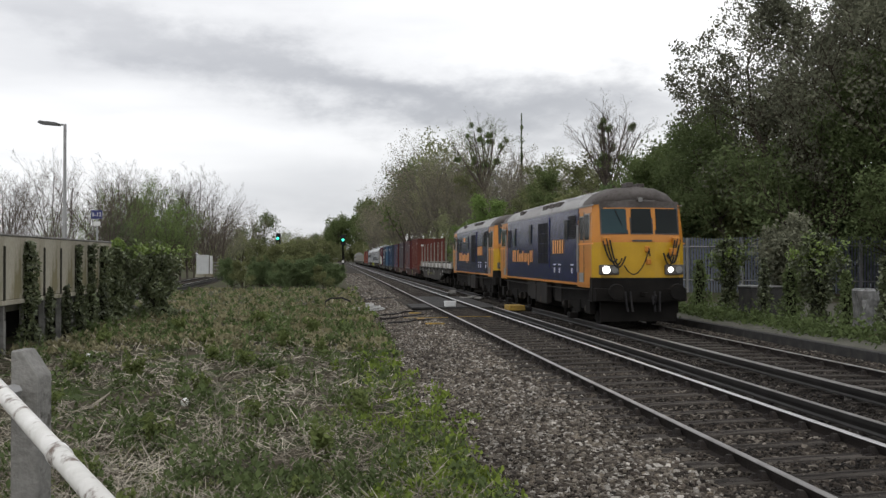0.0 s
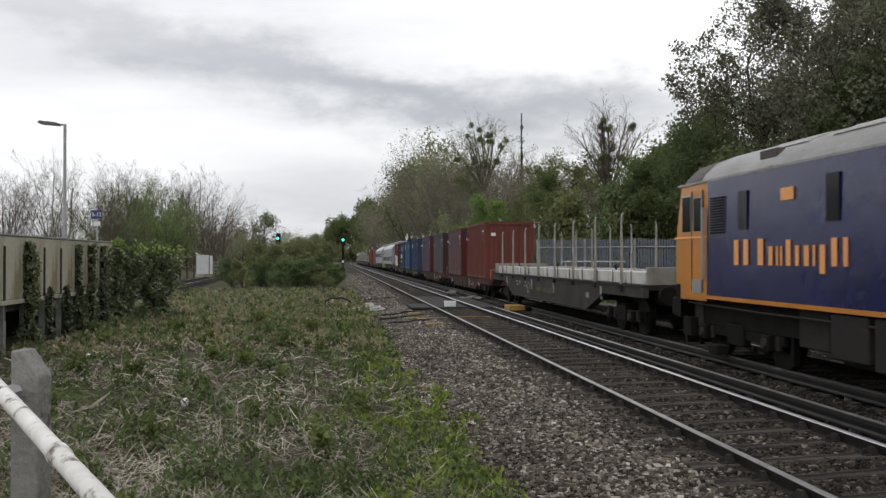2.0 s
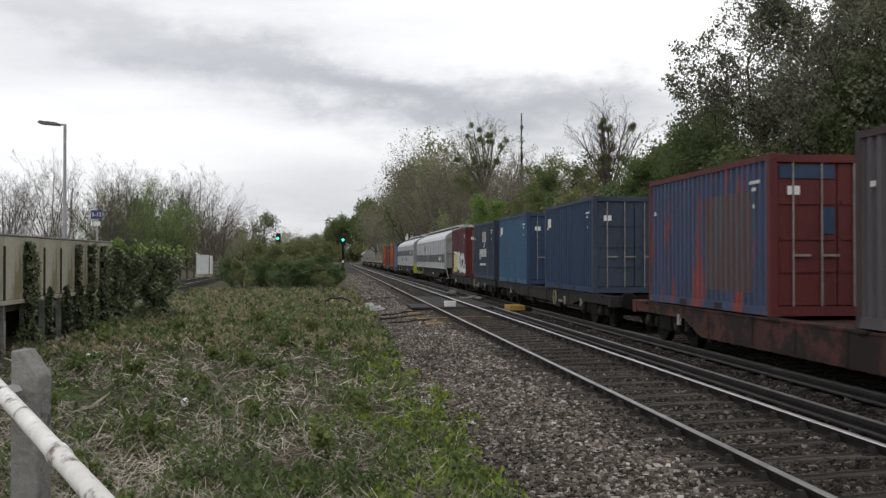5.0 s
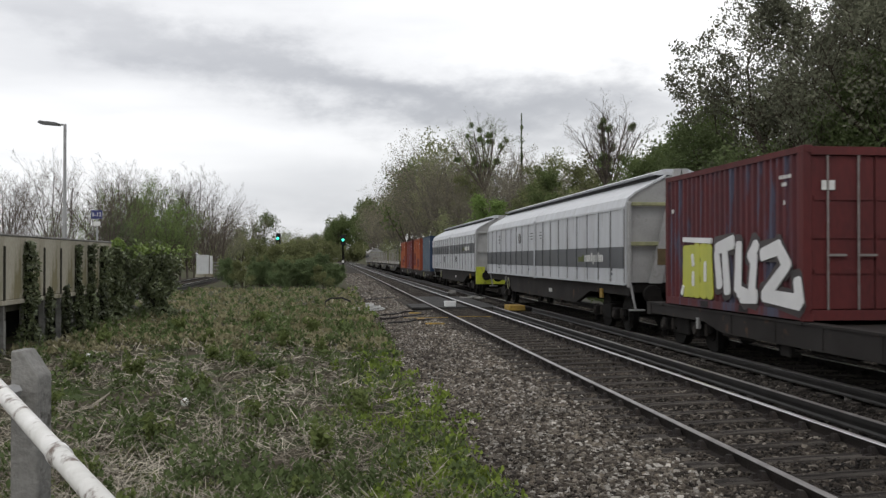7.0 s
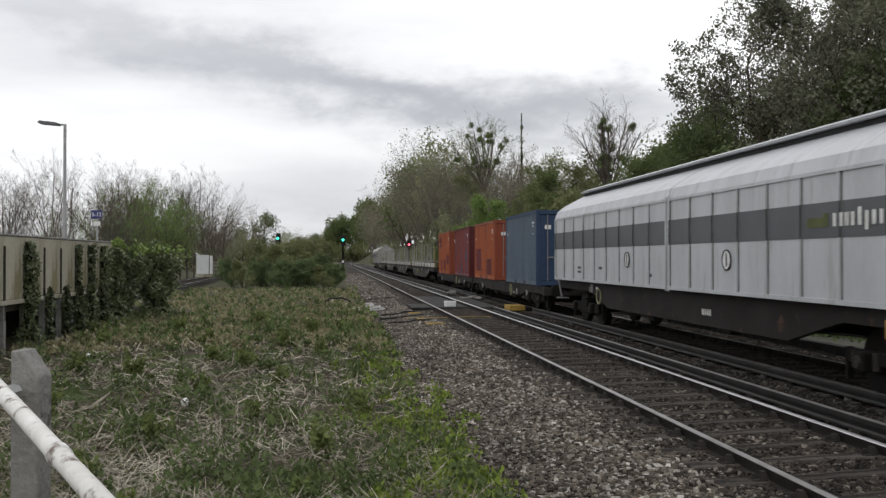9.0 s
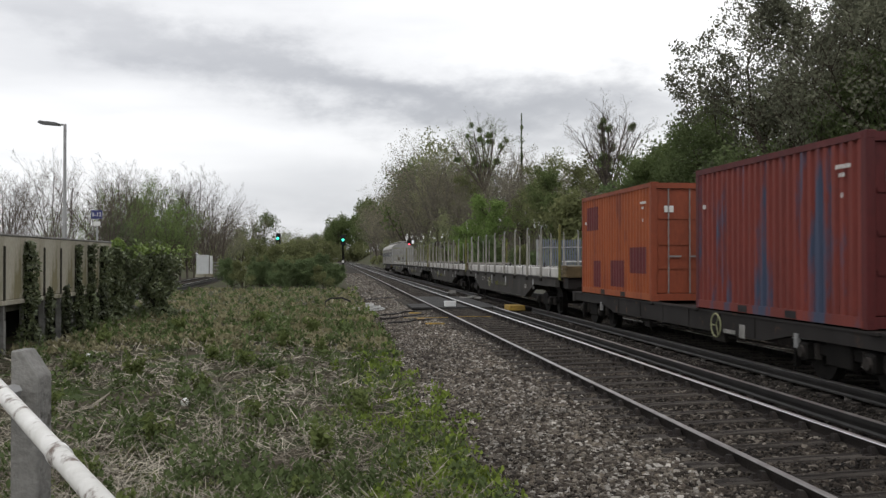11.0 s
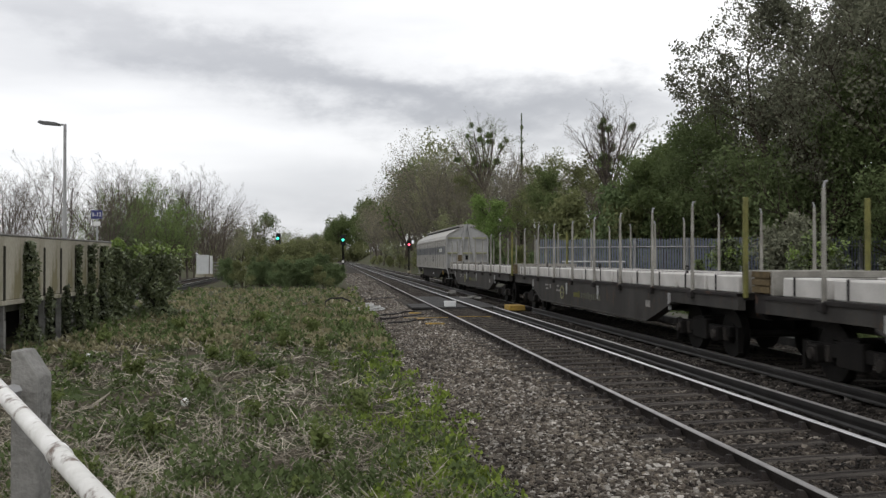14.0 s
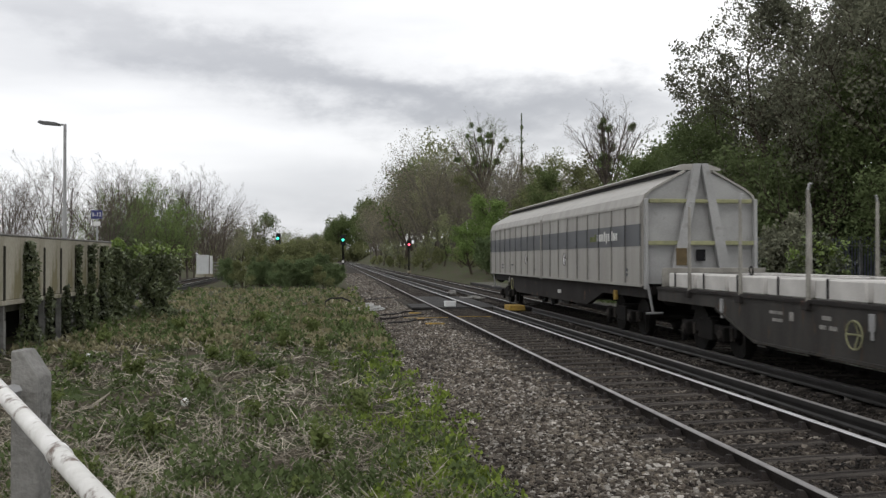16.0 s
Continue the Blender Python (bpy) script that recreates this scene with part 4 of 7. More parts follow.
    top.location = (-7.1, 31.2, 2.15)


def street_lamp():
    v = empty("street_lamp", "slim grey lamp column with flat dark lantern", "lamp post")
    part("column", cyls(((0, 0, 0), (0, 0, 2.6), 0.075, 0.07, 12), ((0, 0, 2.6), (0, 0, 5.22), 0.05, 0.045, 12)), M["galv"], v, "tapered grey column")
    part("bracket", cyls(((0.02, 0, 5.2), (-0.25, 0, 5.22), 0.03, None, 8)), M["galv"], v)
    bm = bmesh.new()
    slab_pts = [(-0.85, 5.30), (-0.8, 5.34), (-0.3, 5.28), (-0.15, 5.22), (-0.2, 5.17), (-0.75, 5.22), (-0.85, 5.26)]
    prism(bm, slab_pts, -0.1, 0.1)
    part("lantern", bm, M["lamp_head"], v, "flat dark grey lantern")
    v.matrix_basis = pose(-8.45, 30.0, 0.92, 0, 0, -12)


def lettering(text, size, place, parent, mat):
    """Raised flat letters facing -y, as one mesh."""
    cu = bpy.data.curves.new("lettering", "FONT")
    cu.body, cu.size, cu.align_x, cu.extrude = text, size, "CENTER", 0.003
    tmp = bpy.data.objects.new("lettering", cu)
    me = bpy.data.meshes.new_from_object(tmp)
    bpy.data.objects.remove(tmp)
    me.transform(pose(0, 0, 0, 90))
    me.materials.clear()
    me.materials.append(M[mat])
    o = new("lettering", me)
    o.parent, o.location = parent, place
    return tagged(o, "white characters " + text)


def platform_sign():
    v = empty("platform_sign", "small navy sign with pale marks on a thin post", "sign")
    part("sign_post", cyls(((0, 0, 0), (0, 0, 3.2), 0.035, None, 8)), M["galv"], v)
    bd = part("board", boxes((-0.2, 0.2, -0.045, -0.02, 2.9, 3.2, 0.005)), M["sign_blue"], v, "navy sign board")
    lettering("3-12", 0.2, (0, -0.047, 2.98), bd, "white_mark")
    part("plate", boxes((-0.12, 0.12, -0.045, -0.02, 2.65, 2.8)), M["white_mark"], v)
    v.matrix_basis = pose(-8.36, 33.6, 0.42, 0, 0, -8)


def railing():
    """A sloping white hand rail and its concrete post beside the camera."""
    v = empty("hand_railing", "chipped white tubular hand rail on a grey concrete post", "railing")
    p, q = Vector((-0.944, 2.729, 1.53)), Vector((-0.419, 1.761, 1.44))
    d = q - p
    bm = bmesh.new()
    cyl(bm, p - d * 1.6, q + d * 0.45, 0.0225, None, 20)
    part("rail_tube", bm, M["white_rail"], v, "white painted tube with chipped flakes", True)
    c = p.lerp(q, 0.66)
    part("joint_sleeve", cyls((c - d * 0.018, c + d * 0.018, 0.0262, None, 20)), M["white_rail"], v, "flaking joint sleeve", True)
    bm = bmesh.new()
    prism(bm, [(-0.046, -0.25), (0.036, -0.25), (0.036, 1.566), (-0.014, 1.64), (-0.046, 1.64)], -0.04, 0.04)
    bmesh.ops.bevel(bm, geom=bm.edges[:], offset=0.004, segments=1, affect="EDGES")
    po = part("post", bm, M["post"], v, "grey concrete post with sloping top")
    po.matrix_basis = pose(-0.862, 2.76, 0, 0, 0, -10)
    part("clamp", cyls(((-0.93, 2.70, 1.52), (-0.88, 2.75, 1.53), 0.02, None, 8)), M["galv"], v)
    far = new("post", po.data)
    far.parent = v
    far.matrix_basis = pose(-1.85, 4.4, 0.07, 0, 0, -14)
    near_ = new("post", po.data)
    near_.parent = v
    near_.matrix_basis = pose(-0.22, 1.2, -0.28, 0, 0, -14)


def cabinet():
    v = empty("relay_cabinet", "pale grey trackside cabinet on a plinth", "cabinet")
    part("plinth", boxes((-0.95, 0.95, -0.45, 0.45, -0.3, 0.42)), M["concrete"], v)
    part("body", boxes((-0.85, 0.45, -0.35, 0.35, 0.42, 2.45, 0.02)), M["cabinet"], v)
    part("door", boxes((-0.8, -0.2, -0.37, -0.35, 0.5, 2.38, 0.01)), M["cabinet"], v)
    part("door", boxes((-0.17, 0.41, -0.37, -0.35, 0.5, 2.38, 0.01)), M["cabinet"], v)
    part("side_box", boxes((0.55, 0.85, -0.3, 0.3, 0.42, 2.4, 0.02)), M["cabinet"], v, "narrow side cabinet")
    part("cap", boxes((-0.9, 0.5, -0.4, 0.4, 2.45, 2.5, 0.01)), M["cabinet"], v)
    v.matrix_basis = pose(-14.1, 102, GROUND, 0, 0, 8)
    f = empty("field_gate", "grey tubular gate beside the cabinet", "gate")
    for z in (0.4, 0.8, 1.2, 1.55):
        part("gate_bar", cyls(((-1.6, 0, z), (1.6, 0, z), 0.03, None, 6)), M["galv"], f)
    for x in (-1.6, 1.6):
        part("gate_post", cyls(((x, 0, -0.2), (x, 0, 1.75), 0.06, None, 6)), M["galv"], f)
    f.matrix_basis = pose(-12.2, 106, GROUND + 0.1)


def signal(x, y, height, light, turn, label, side=0):
    v = empty("railway_signal", label, "railway signal")
    part("post", cyls(((0, 0, 0), (0, 0, height - 0.5), 0.085, None, 10)), M["black"], v)
    hd = part("head", boxes((-0.27, 0.27, -0.12, 0.12, height - 0.62, height + 0.62, 0.05)), M["rubber"], v, "black signal head")
    part("hood", cyls(((0, -0.12, height), (0, -0.3, height - 0.02), 0.19, 0.17, 16)), M["rubber"], hd)
    part("light", cyls(((0, -0.31, height), (0, -0.32, height), 0.135, None, 16)), M[light], hd, "lit signal light")
    part("base", boxes((-0.25, 0.25, -0.25, 0.25, 0, 0.35, 0.02)), M["concrete"], v)
    part("ladder", cyls(((0.12, 0.25, 0.2), (0.12, 0.25, height), 0.02, None, 5), ((-0.12, 0.25, 0.2), (-0.12, 0.25, height), 0.02, None, 5)), M["black"], v)
    if height > 4.2:
        part("plate", boxes((-0.12, 0.12, -0.11, -0.09, 1.6, 1.9)), M["white_mark"], v)
    v.matrix_basis = pose(x, y, GROUND, 0, 0, turn)


def left_line():
    """The diverging line behind the platform."""
    t = empty("track_left", "diverging running line in the scrub", "railway track", kind="structure")
    bed = part("bed", boxes((-1.9, 1.9, -30, 300, -0.22, -0.1)), M["ballast"], t)
    for x in (-0.7525, 0.7525):
        r = part("rail", prism(bmesh.new(), rail_outline(x), -30, 300), M["rust"], t)
        part("rail_head", boxes((x - 0.033, x + 0.033, -30, 300, -0.0055, 0.002)), M["rail_top"], r)
    part("conductor_rail", boxes((1.5, 1.6, -30, 300, -0.1, 0.07)), M["third"], t)
    for i in range(120):
        if i == 0:
            o = part("sleeper", boxes((-1.28, 1.28, -0.125, 0.125, -0.2, -0.09, 0.01)), M["sleeper"], t)
            d = o.data
        else:
            o = new("sleeper", d)
            o.parent = t
        o.location = (0, -8 + i * 0.7, 0)
    t.matrix_basis = pose(-11.9, 71, 0, 0, 0, 2.15)


def lineside():
    """Boards, boxes, hoses and the old kerb along the tracks."""
    v = empty("crossing_boards", "dark flat crossing boards between the rails", "crossing")
    for x0, x1 in ((3.05, 3.84), (4.06, 5.34), (5.56, 6.55)):
        for k in range(7):
            y = 36.4 + k * 1.5
            if x0 > 4 and x0 < 5 or k < (2 if x0 < 4 else 7):
                part("board", boxes((x0, x1, y, y + 1.46, -0.1, -0.03, 0.01)), M["board"], v)
    w = empty("white_box", "small white trackside box on the crossing boards", "box")
    part("box", boxes((-0.22, 0.22, -0.15, 0.15, 0, 0.2, 0.02)), M["cabinet"], w)
    part("lid", boxes((-0.24, 0.24, -0.17, 0.17, 0.2, 0.225, 0.01)), M["cabinet"], w)
    w.location = (4.62, 36.8, -0.03)
    yb = empty("yellow_ramp_box", "yellow box at the conductor rail end", "box")
    part("box", boxes((-0.32, 0.32, -0.5, 0.5, 0, 0.2, 0.02)), M["yellow"], yb)
    part("bracket", boxes((0.33, 0.6, -0.4, 0.4, 0.02, 0.12, 0.01)), M["rubber"], yb)
    yb.location = (6.98, 35.3, -0.1)
    for x, y, a, w_ in ((2.15, 34.0, 5, 0.22), (2.3, 28.4, -3, 0.3), (2.05, 30.5, 8, 0.12)):
        p = empty("yellow_plank", "worn yellow-painted plank on the ballast", "plank")
        part("plank", boxes((-w_, w_, -0.09, 0.09, 0, 0.05, 0.01)), M["yellow"], p)
        p.matrix_basis = pose(x + 0.8, y, -0.14, 0, 0, a)
    st = empty("marker_strip", "thin worn yellow strip laid across the near line", "strip")
    part("strip", boxes((2.3, 3.82, 30.95, 31.0, -0.1, -0.085), (4.05, 5.3, 30.95, 31.0, -0.075, -0.06)), M["yellow"], st)
    # hoses and cables
    rng = random.Random(4)
    for mat, x, y, r, n, label in (("hose_white", 1.30, 36.6, 0.55, 3, "coiled pale hose on the ballast edge"), ("hose_white", 1.2, 40.0, 0.35, 2, "loose pale hose on the ballast edge")):
        h = empty("hose", label, "hose")
        bm = bmesh.new()
        pts = []
        for i in range(n * 12):
            a = i * 0.55
            pts.append((x + (r + 0.12 * math.sin(a * 0.31)) * math.cos(a), y + 2.2 * r * math.sin(a), -0.1 + 0.02 * math.sin(a * 0.7) + i * 0.003))
        tube(bm, pts, 0.024, 6)
        part("loop", bm, M[mat], h)
    h = empty("black_pipe", "bent black pipe arching out of the grass", "pipe")
    bm = bmesh.new()
    tube(bm, [(-0.4, 38.6, -0.15), (-0.38, 38.6, 0.12), (-0.2, 38.7, 0.25), (0.3, 38.8, 0.26), (0.65, 38.7, 0.12), (0.85, 38.4, -0.16)], 0.035, 8)
    part("pipe", bm, M["rubber"], h)
    for k, (x0, y0, x1, y1) in enumerate(((1.3, 32.0, 3.1, 35.4), (1.6, 28.6, 3.2, 30.4), (1.4, 45.0, 3.1, 48.0), (1.5, 30.6, 3.2, 33.0))):
        c = empty("cable", "black trackside cable across the ballast", "cable")
        bm = bmesh.new()
        pts = [(x0 + (x1 - x0) * i / 12 + 0.08 * math.sin(i * 1.3 + k), y0 + (y1 - y0) * i / 12 + 0.15 * math.sin(i * 0.9 + k), -0.105) for i in range(13)]
        tube(bm, pts, 0.03, 6)
        part("cable_run", bm, M["rubber"], c)
    # loose grey fittings by the far crossing
    for i in range(9):
        g = empty("concrete_offcut", "broken pale concrete offcut beside the track", "rubble")
        part("offcut", boxes((-0.25, 0.25, -0.2, 0.2, 0, 0.12, 0.03)), M["post"], g)
        g.matrix_basis = pose(6.3 + rng.uniform(0, 1.0), 44 + rng.uniform(0, 14), -0.12, 0, 0, rng.uniform(0, 90))
    # kerb and path beyond the far line
    k = empty("kerb", "dark worn kerb along the old siding", "kerb", kind="structure")
    d = None
    for i in range(70):
        if d is None:
            o = part("kerb_stone", boxes((-0.09, 0.09, 0.01, 0.99, -0.3, 0.045, 0.015)), M["board"], k)
            d = o.data
        else:
            o = new("kerb_stone", d)
            o.parent = k
        o.location = (10.76, 2 + i * 1.0, 0)
    tagged(part("path", boxes((10.86, 12.6, -60, 72, -0.3, 0.045)), M["path"]), "grey gritty lineside path", "path", kind="structure")


def yard():
    """Ivy-grown posts, low hedge, pallet wrap and palisade fence beyond the path."""
    nr = np.random.default_rng(12)
    n = 12000
    y = 14 + nr.random(n) * 30
    x = 12.2 + nr.normal(0, 0.42, n) + 0.15 * np.sin(y * 1.1)
    z = GROUND + 0.2 + np.abs(nr.normal(0, 0.17, n)) * (1 + 0.4 * np.sin(y * 2.3))
    v, f = leaf_cloud(np.stack([x, y, z], 1), 1, 0.05, 0.065, nr)
    tagged(new("ground_ivy", mesh_of("ground_ivy", v, f, M["weed"])), "low creeping ivy along the path edge", "ivy", kind="stuff")
    for px, py, prof, mat, n in ((14.0, 31.4, ((0, 0.35), (1.0, 0.45), (2.0, 0.75), (2.75, 0.5)), "ivy", 2600), (14.0, 28.7, ((0, 0.22), (1.2, 0.25), (2.05, 0.18)), "ivy", 1000),
                                 (14.0, 26.9, ((0, 0.4), (1.2, 0.42), (1.9, 0.2)), "leaf_dark", 1300), (14.0, 25.3, ((0, 0.45), (1.3, 0.55), (1.9, 0.85), (2.5, 0.75), (2.8, 0.35)), "ivy", 3800),
                                 (14.0, 23.8, ((0, 0.35), (1.0, 0.3), (1.7, 0.15)), "leaf_dark", 900), (14.0, 21.9, ((0, 0.3), (1.0, 0.34), (2.1, 0.3)), "ivy", 1600),
                                 (14.2, 34.5, ((0, 0.4), (1.2, 0.5), (2.0, 0.3)), "leaf_dark", 1200)):
        c = ivy_clump("ivy_covered_post", int(py * 10), prof, 0.9, mat, "old fence post smothered in dark ivy", n, 0.06)
        c.location = (px, py, GROUND + 0.02)
    for (px, py, zz, w) in ((14.0, 25.3, 2.2, 0.6), (14.0, 31.4, 2.1, 0.5)):
        pts = np.stack([nr.normal(0, w * 0.6, 120), nr.normal(0, w * 0.6, 120), zz + nr.normal(0, 0.28, 120)], 1)
        v, f = leaf_cloud(pts, 8, 0.15, 0.06, nr)
        o = tagged(new("ivy_bush", mesh_of("ivy_head", v, f, M["ivy_light"])), "fresh green ivy head on an old post", "ivy")
        o.location = (px, py, GROUND)
    # grey-leaved bush behind the posts
    b = tree(41, 3.6, "leaf_grey", "grey-green bush rising behind the fence posts", kids=(4, 3, 2), per=7, spread=0.3, size=0.07, first=0.05, name="bush", girth=0.05)
    b.matrix_basis = pose(15.6, 29.5, GROUND, 0, 0, 0)
    # wrapped stack and dark bin
    w = empty("wrapped_stack", "stack wrapped in crinkled pale plastic", "pallet")
    bm = boxes((-0.28, 0.28, -0.28, 0.28, 0, 1.28, 0.06))
    bmesh.ops.subdivide_edges(bm, edges=bm.edges[:], cuts=4, use_grid_fill=True)
    for vt in bm.verts:
        vt.co += Vector((wavy(vt.co.y * 3, vt.co.z * 3, 1.7), wavy(vt.co.x * 3, vt.co.z * 3, 1.9, 3), 0)) * 0.07
    part("plastic_wrap", bm, M["wrap"], w)
    part("pallet", boxes((-0.32, 0.32, -0.32, 0.32, -0.02, 0.1)), M["crate"], w)
    w.location = (14.1, 22.95, GROUND)
    d = empty("dark_bin", "dark grey storage bin among the ivy", "bin")
    part("bin_body", boxes((-0.7, 0.7, -0.5, 0.5, 0, 1.1, 0.04)), M["board"], d)
    part("bin_lid", boxes((-0.73, 0.73, -0.53, 0.53, 1.1, 1.17, 0.02)), M["galv"], d)
    d.location = (14.6, 29.9, GROUND)
    # palisade fence
    fn = empty("palisade_fence", "blue-grey steel palisade fence round a yard", "fence")
    a, b_ = Vector((38.0, 39.3, 0)), Vector((12.4, 55.5, 0))
    length = (b_ - a).length
    for k in range(11):
        q = a.lerp(b_, k / 10)
        part("fence_post", boxes((q.x - 0.06, q.x + 0.06, q.y - 0.06, q.y + 0.06, -0.4, 3.1)), M["galv"], fn)
    dv = (b_ - a).normalized()
    for z in (0.7, 2.6):
        bm = bmesh.new()
        cyl(bm, a + Vector((0, 0, z)), b_ + Vector((0, 0, z)), 0.035, None, 4)
        part("fence_rail", bm, M["galv"], fn)
    side = Vector((-dv.y, dv.x, 0))
    bm = bmesh.new()
    prism(bm, [(-0.05, -0.1), (0.05, -0.1), (0.05, 3.02), (0.018, 3.12), (0, 3.06), (-0.018, 3.12), (-0.05, 3.02)], -0.006, 0.006)
    first = part("pale", bm, M["fence_blue"], fn)
    turn = math.degrees(math.atan2(dv.y, dv.x))
    for i in range(int(length / 0.155)):
        q = a + dv * (i * 0.155) - side * 0.04
        o = first if i == 0 else new("pale", first.data)
        o.parent = fn
        o.matrix_basis = pose(q.x, q.y, 0.03 * math.sin(i * 12.9), 0, 0, turn)
    # pale pipes and a lamp arm near the fence
    g = empty("barrier_rail", "pale tubular barrier before the palisade fence", "barrier")
    for x in (0, 1.6, 3.2):
        part("barrier_post", cyls(((x, 0, -0.2), (x, 0, 1.0), 0.04, None, 6)), M["hose_white"], g)
    part("barrier_bar", cyls(((-0.2, 0, 1.0), (3.4, 0, 1.0), 0.04, None, 6)), M["hose_white"], g)
    g.matrix_basis = pose(12.9, 50.5, 0.75, 0, 0, -32)
    dr = part("yard_edge", boxes((12.6, 60, 18, 60, -0.4, -0.16)), M["path"])
    tagged(dr, "grey yard surface behind the fence", "yard", kind="structure")


# ---------------------------------------------------------------- grass
def meadow():
    """Cut stalks and green weeds, thickest near the camera."""
    rng = np.random.default_rng(21)

    def spread_xy(n, near=2.6, far=62.0, right=1.45, power=1.0):
        y = 1 / (1 / far + (1 / near - 1 / far) * rng.random(n) ** power)
        left = np.maximum(-0.38 * y - 0.6, -6.9)
        left = np.where(y > 34, np.maximum(-0.38 * y, -9.5), left)
        x = left + (right - left) * rng.random(n)
        return x, y

    def noise_at(x, y, s, k=0.0):
        return np.array([noise.noise(Vector((a * s, b * s, k))) for a, b in zip(x, y)])

    # dead stalks, lying every way
    n = 88000
    x, y = spread_xy(n, power=0.8)
    m = noise_at(x, y, 0.55)
    keep = (m > -0.28) & (x < 0.75 + 0.3 * np.sin(y)) | (rng.random(n) < 0.25) & (x < 1.3)
    x, y = x[keep], y[keep]
    n = len(x)
    far = np.clip(y / 8, 1, 3.2)
    ln = 0.05 + 0.32 * rng.random(n) ** 1.6
    wd = rng.uniform(0.002, 0.006, n) * far
    a = rng.uniform(0, 6.283, n)
    up = np.abs(rng.normal(0, 0.32, n))
    d = np.stack([np.cos(a) * np.cos(up), np.sin(a) * np.cos(up), np.sin(up)], 1)
    s = np.stack([-np.sin(a), np.cos(a), rng.normal(0, 0.5, n)], 1)
    base = np.stack([x, y, GROUND + 0.045 + rng.random(n) * 0.09], 1)
    p0, p1 = base, base + d * ln[:, None]
    v = np.stack([p0 - s * wd[:, None], p0 + s * wd[:, None], p1 + s * wd[:, None] * 0.5, p1 - s * wd[:, None] * 0.5], 1).reshape(-1, 3)
    f = np.arange(n * 4).reshape(-1, 4)
    tagged(new("dead_stalks", mesh_of("dead_stalks", v.tolist(), f.tolist(), M["straw"])), "cut pale straw stalks strewn over the ground", "dead grass", kind="stuff")

    def tufts(name, mat, label, n, right, size, rise, blades, mask, seed, power=0.9, near=2.6):
        x, y = spread_xy(n, near=near, right=right, power=power)
        keep = mask(x, y, noise_at(x, y, 0.8, seed))
        x, y = x[keep], y[keep]
        k = len(x)
        far = np.clip(y / 10, 1, 3)
        cx, cy = np.repeat(x, blades), np.repeat(y, blades)
        fr = np.repeat(far, blades)
        hgt = np.repeat(rng.uniform(0.4, 1.0, k), blades) * rise
        m = k * blades
        wide = np.repeat(rng.uniform(0.5, 1.2, k), blades)
        r = rng.normal(0, 0.075, m) * wide
        t = rng.normal(0, 0.075, m) * wide
        z = GROUND + 0.03 + rng.random(m) ** 0.8 * hgt * np.exp(-((r * r + t * t) / 0.02))
        c = np.stack([cx + r, cy + t, z], 1)
        a = rng.uniform(0, 6.283, m)
        up = rng.uniform(0.1, 1.3, m)
        d = np.stack([np.cos(a) * np.cos(up), np.sin(a) * np.cos(up), np.sin(up)], 1)
        s = np.stack([-np.sin(a), np.cos(a), rng.normal(0, 0.3, m)], 1)
        ln = rng.uniform(0.6, 1.4, m)[:, None] * size * fr[:, None] ** 0.6
        wd = ln * rng.uniform(0.16, 0.34, m)[:, None]
        v = np.stack([c, c + d * ln * 0.5 + s * wd, c + d * ln, c + d * ln * 0.5 - s * wd], 1).reshape(-1, 3)
        f = np.arange(m * 4).reshape(-1, 4)
        tagged(new(name, mesh_of(name, v.tolist(), f.tolist(), M[mat])), label, "weeds", kind="stuff")

    tufts("weed_tufts", "weed", "green weeds sprouting through cut straw", 3300, 1.3, 0.07, 0.36, 30, lambda x, y, m: (m > 0.02) | (rng.random(len(x)) < 0.16), 1.0)
    tufts("low_weeds", "weed", "low green weeds over the soil", 6500, 1.35, 0.045, 0.06, 9, lambda x, y, m: m > 0.02, 2.0)
    tufts("verge_grass", "weed_bright", "bright green grass along the ballast edge", 5200, 2.2, 0.065, 0.2, 22, lambda x, y, m: (x > 0.2 + 0.5 * m) & (x < 1.32 + 0.45 * m + 0.5 * np.exp(-((y - 12.0) / 2.4) ** 2)), 3.0)
    tufts("olive_weeds", "leaf_olive", "dull olive weeds between the stalks", 1600, 1.0, 0.055, 0.16, 16, lambda x, y, m: m > 0.0, 4.0)
    tufts("far_grass", "leaf_grass", "rough olive grass further down the verge", 2600, 1.2, 0.075, 0.2, 12, lambda x, y, m: m > -0.15, 5.0, 1.0, 20.0)
    tufts("far_weeds", "weed", "green weeds further down the verge", 1500, 1.3, 0.075, 0.28, 13, lambda x, y, m: m > 0.04, 6.0, 1.0, 22.0)
    R = random.Random(8)
    for x, y, s in ((-1.25, 5.8, 1.0), (-0.55, 6.4, 0.8), (-2.3, 8.6, 0.9), (-0.1, 9.5, 0.9), (-1.0, 11.5, 0.8), (-3.6, 12.0, 1.0), (-0.9, 15.0, 0.8), (-4.6, 17.0, 0.9), (-2.4, 18.5, 0.9), (-0.3, 7.6, 0.7), (-2.0, 14.0, 0.8), (-3.0, 22.0, 1.0), (-1.9, 10.2, 0.9), (-3.1, 10.0, 0.8), (0.3, 11.8, 0.9), (-1.6, 17.2, 1.0), (-3.4, 16.0, 1.1), (-0.2, 18.8, 1.0), (-5.2, 21.5, 1.2), (-1.2, 21.0, 1.1), (-4.2, 25.5, 1.3), (-0.6, 24.5, 1.2), (-2.2, 27.5, 1.3), (-1.55, 7.2, 0.75), (-2.6, 6.9, 0.8), (0.15, 5.6, 0.7)):
        nr = np.random.default_rng(int(x * 100) % 977)
        w = empty("tall_weed", "leafy green weed clump standing above the straw", "weed")
        st = bmesh.new()
        heads = []
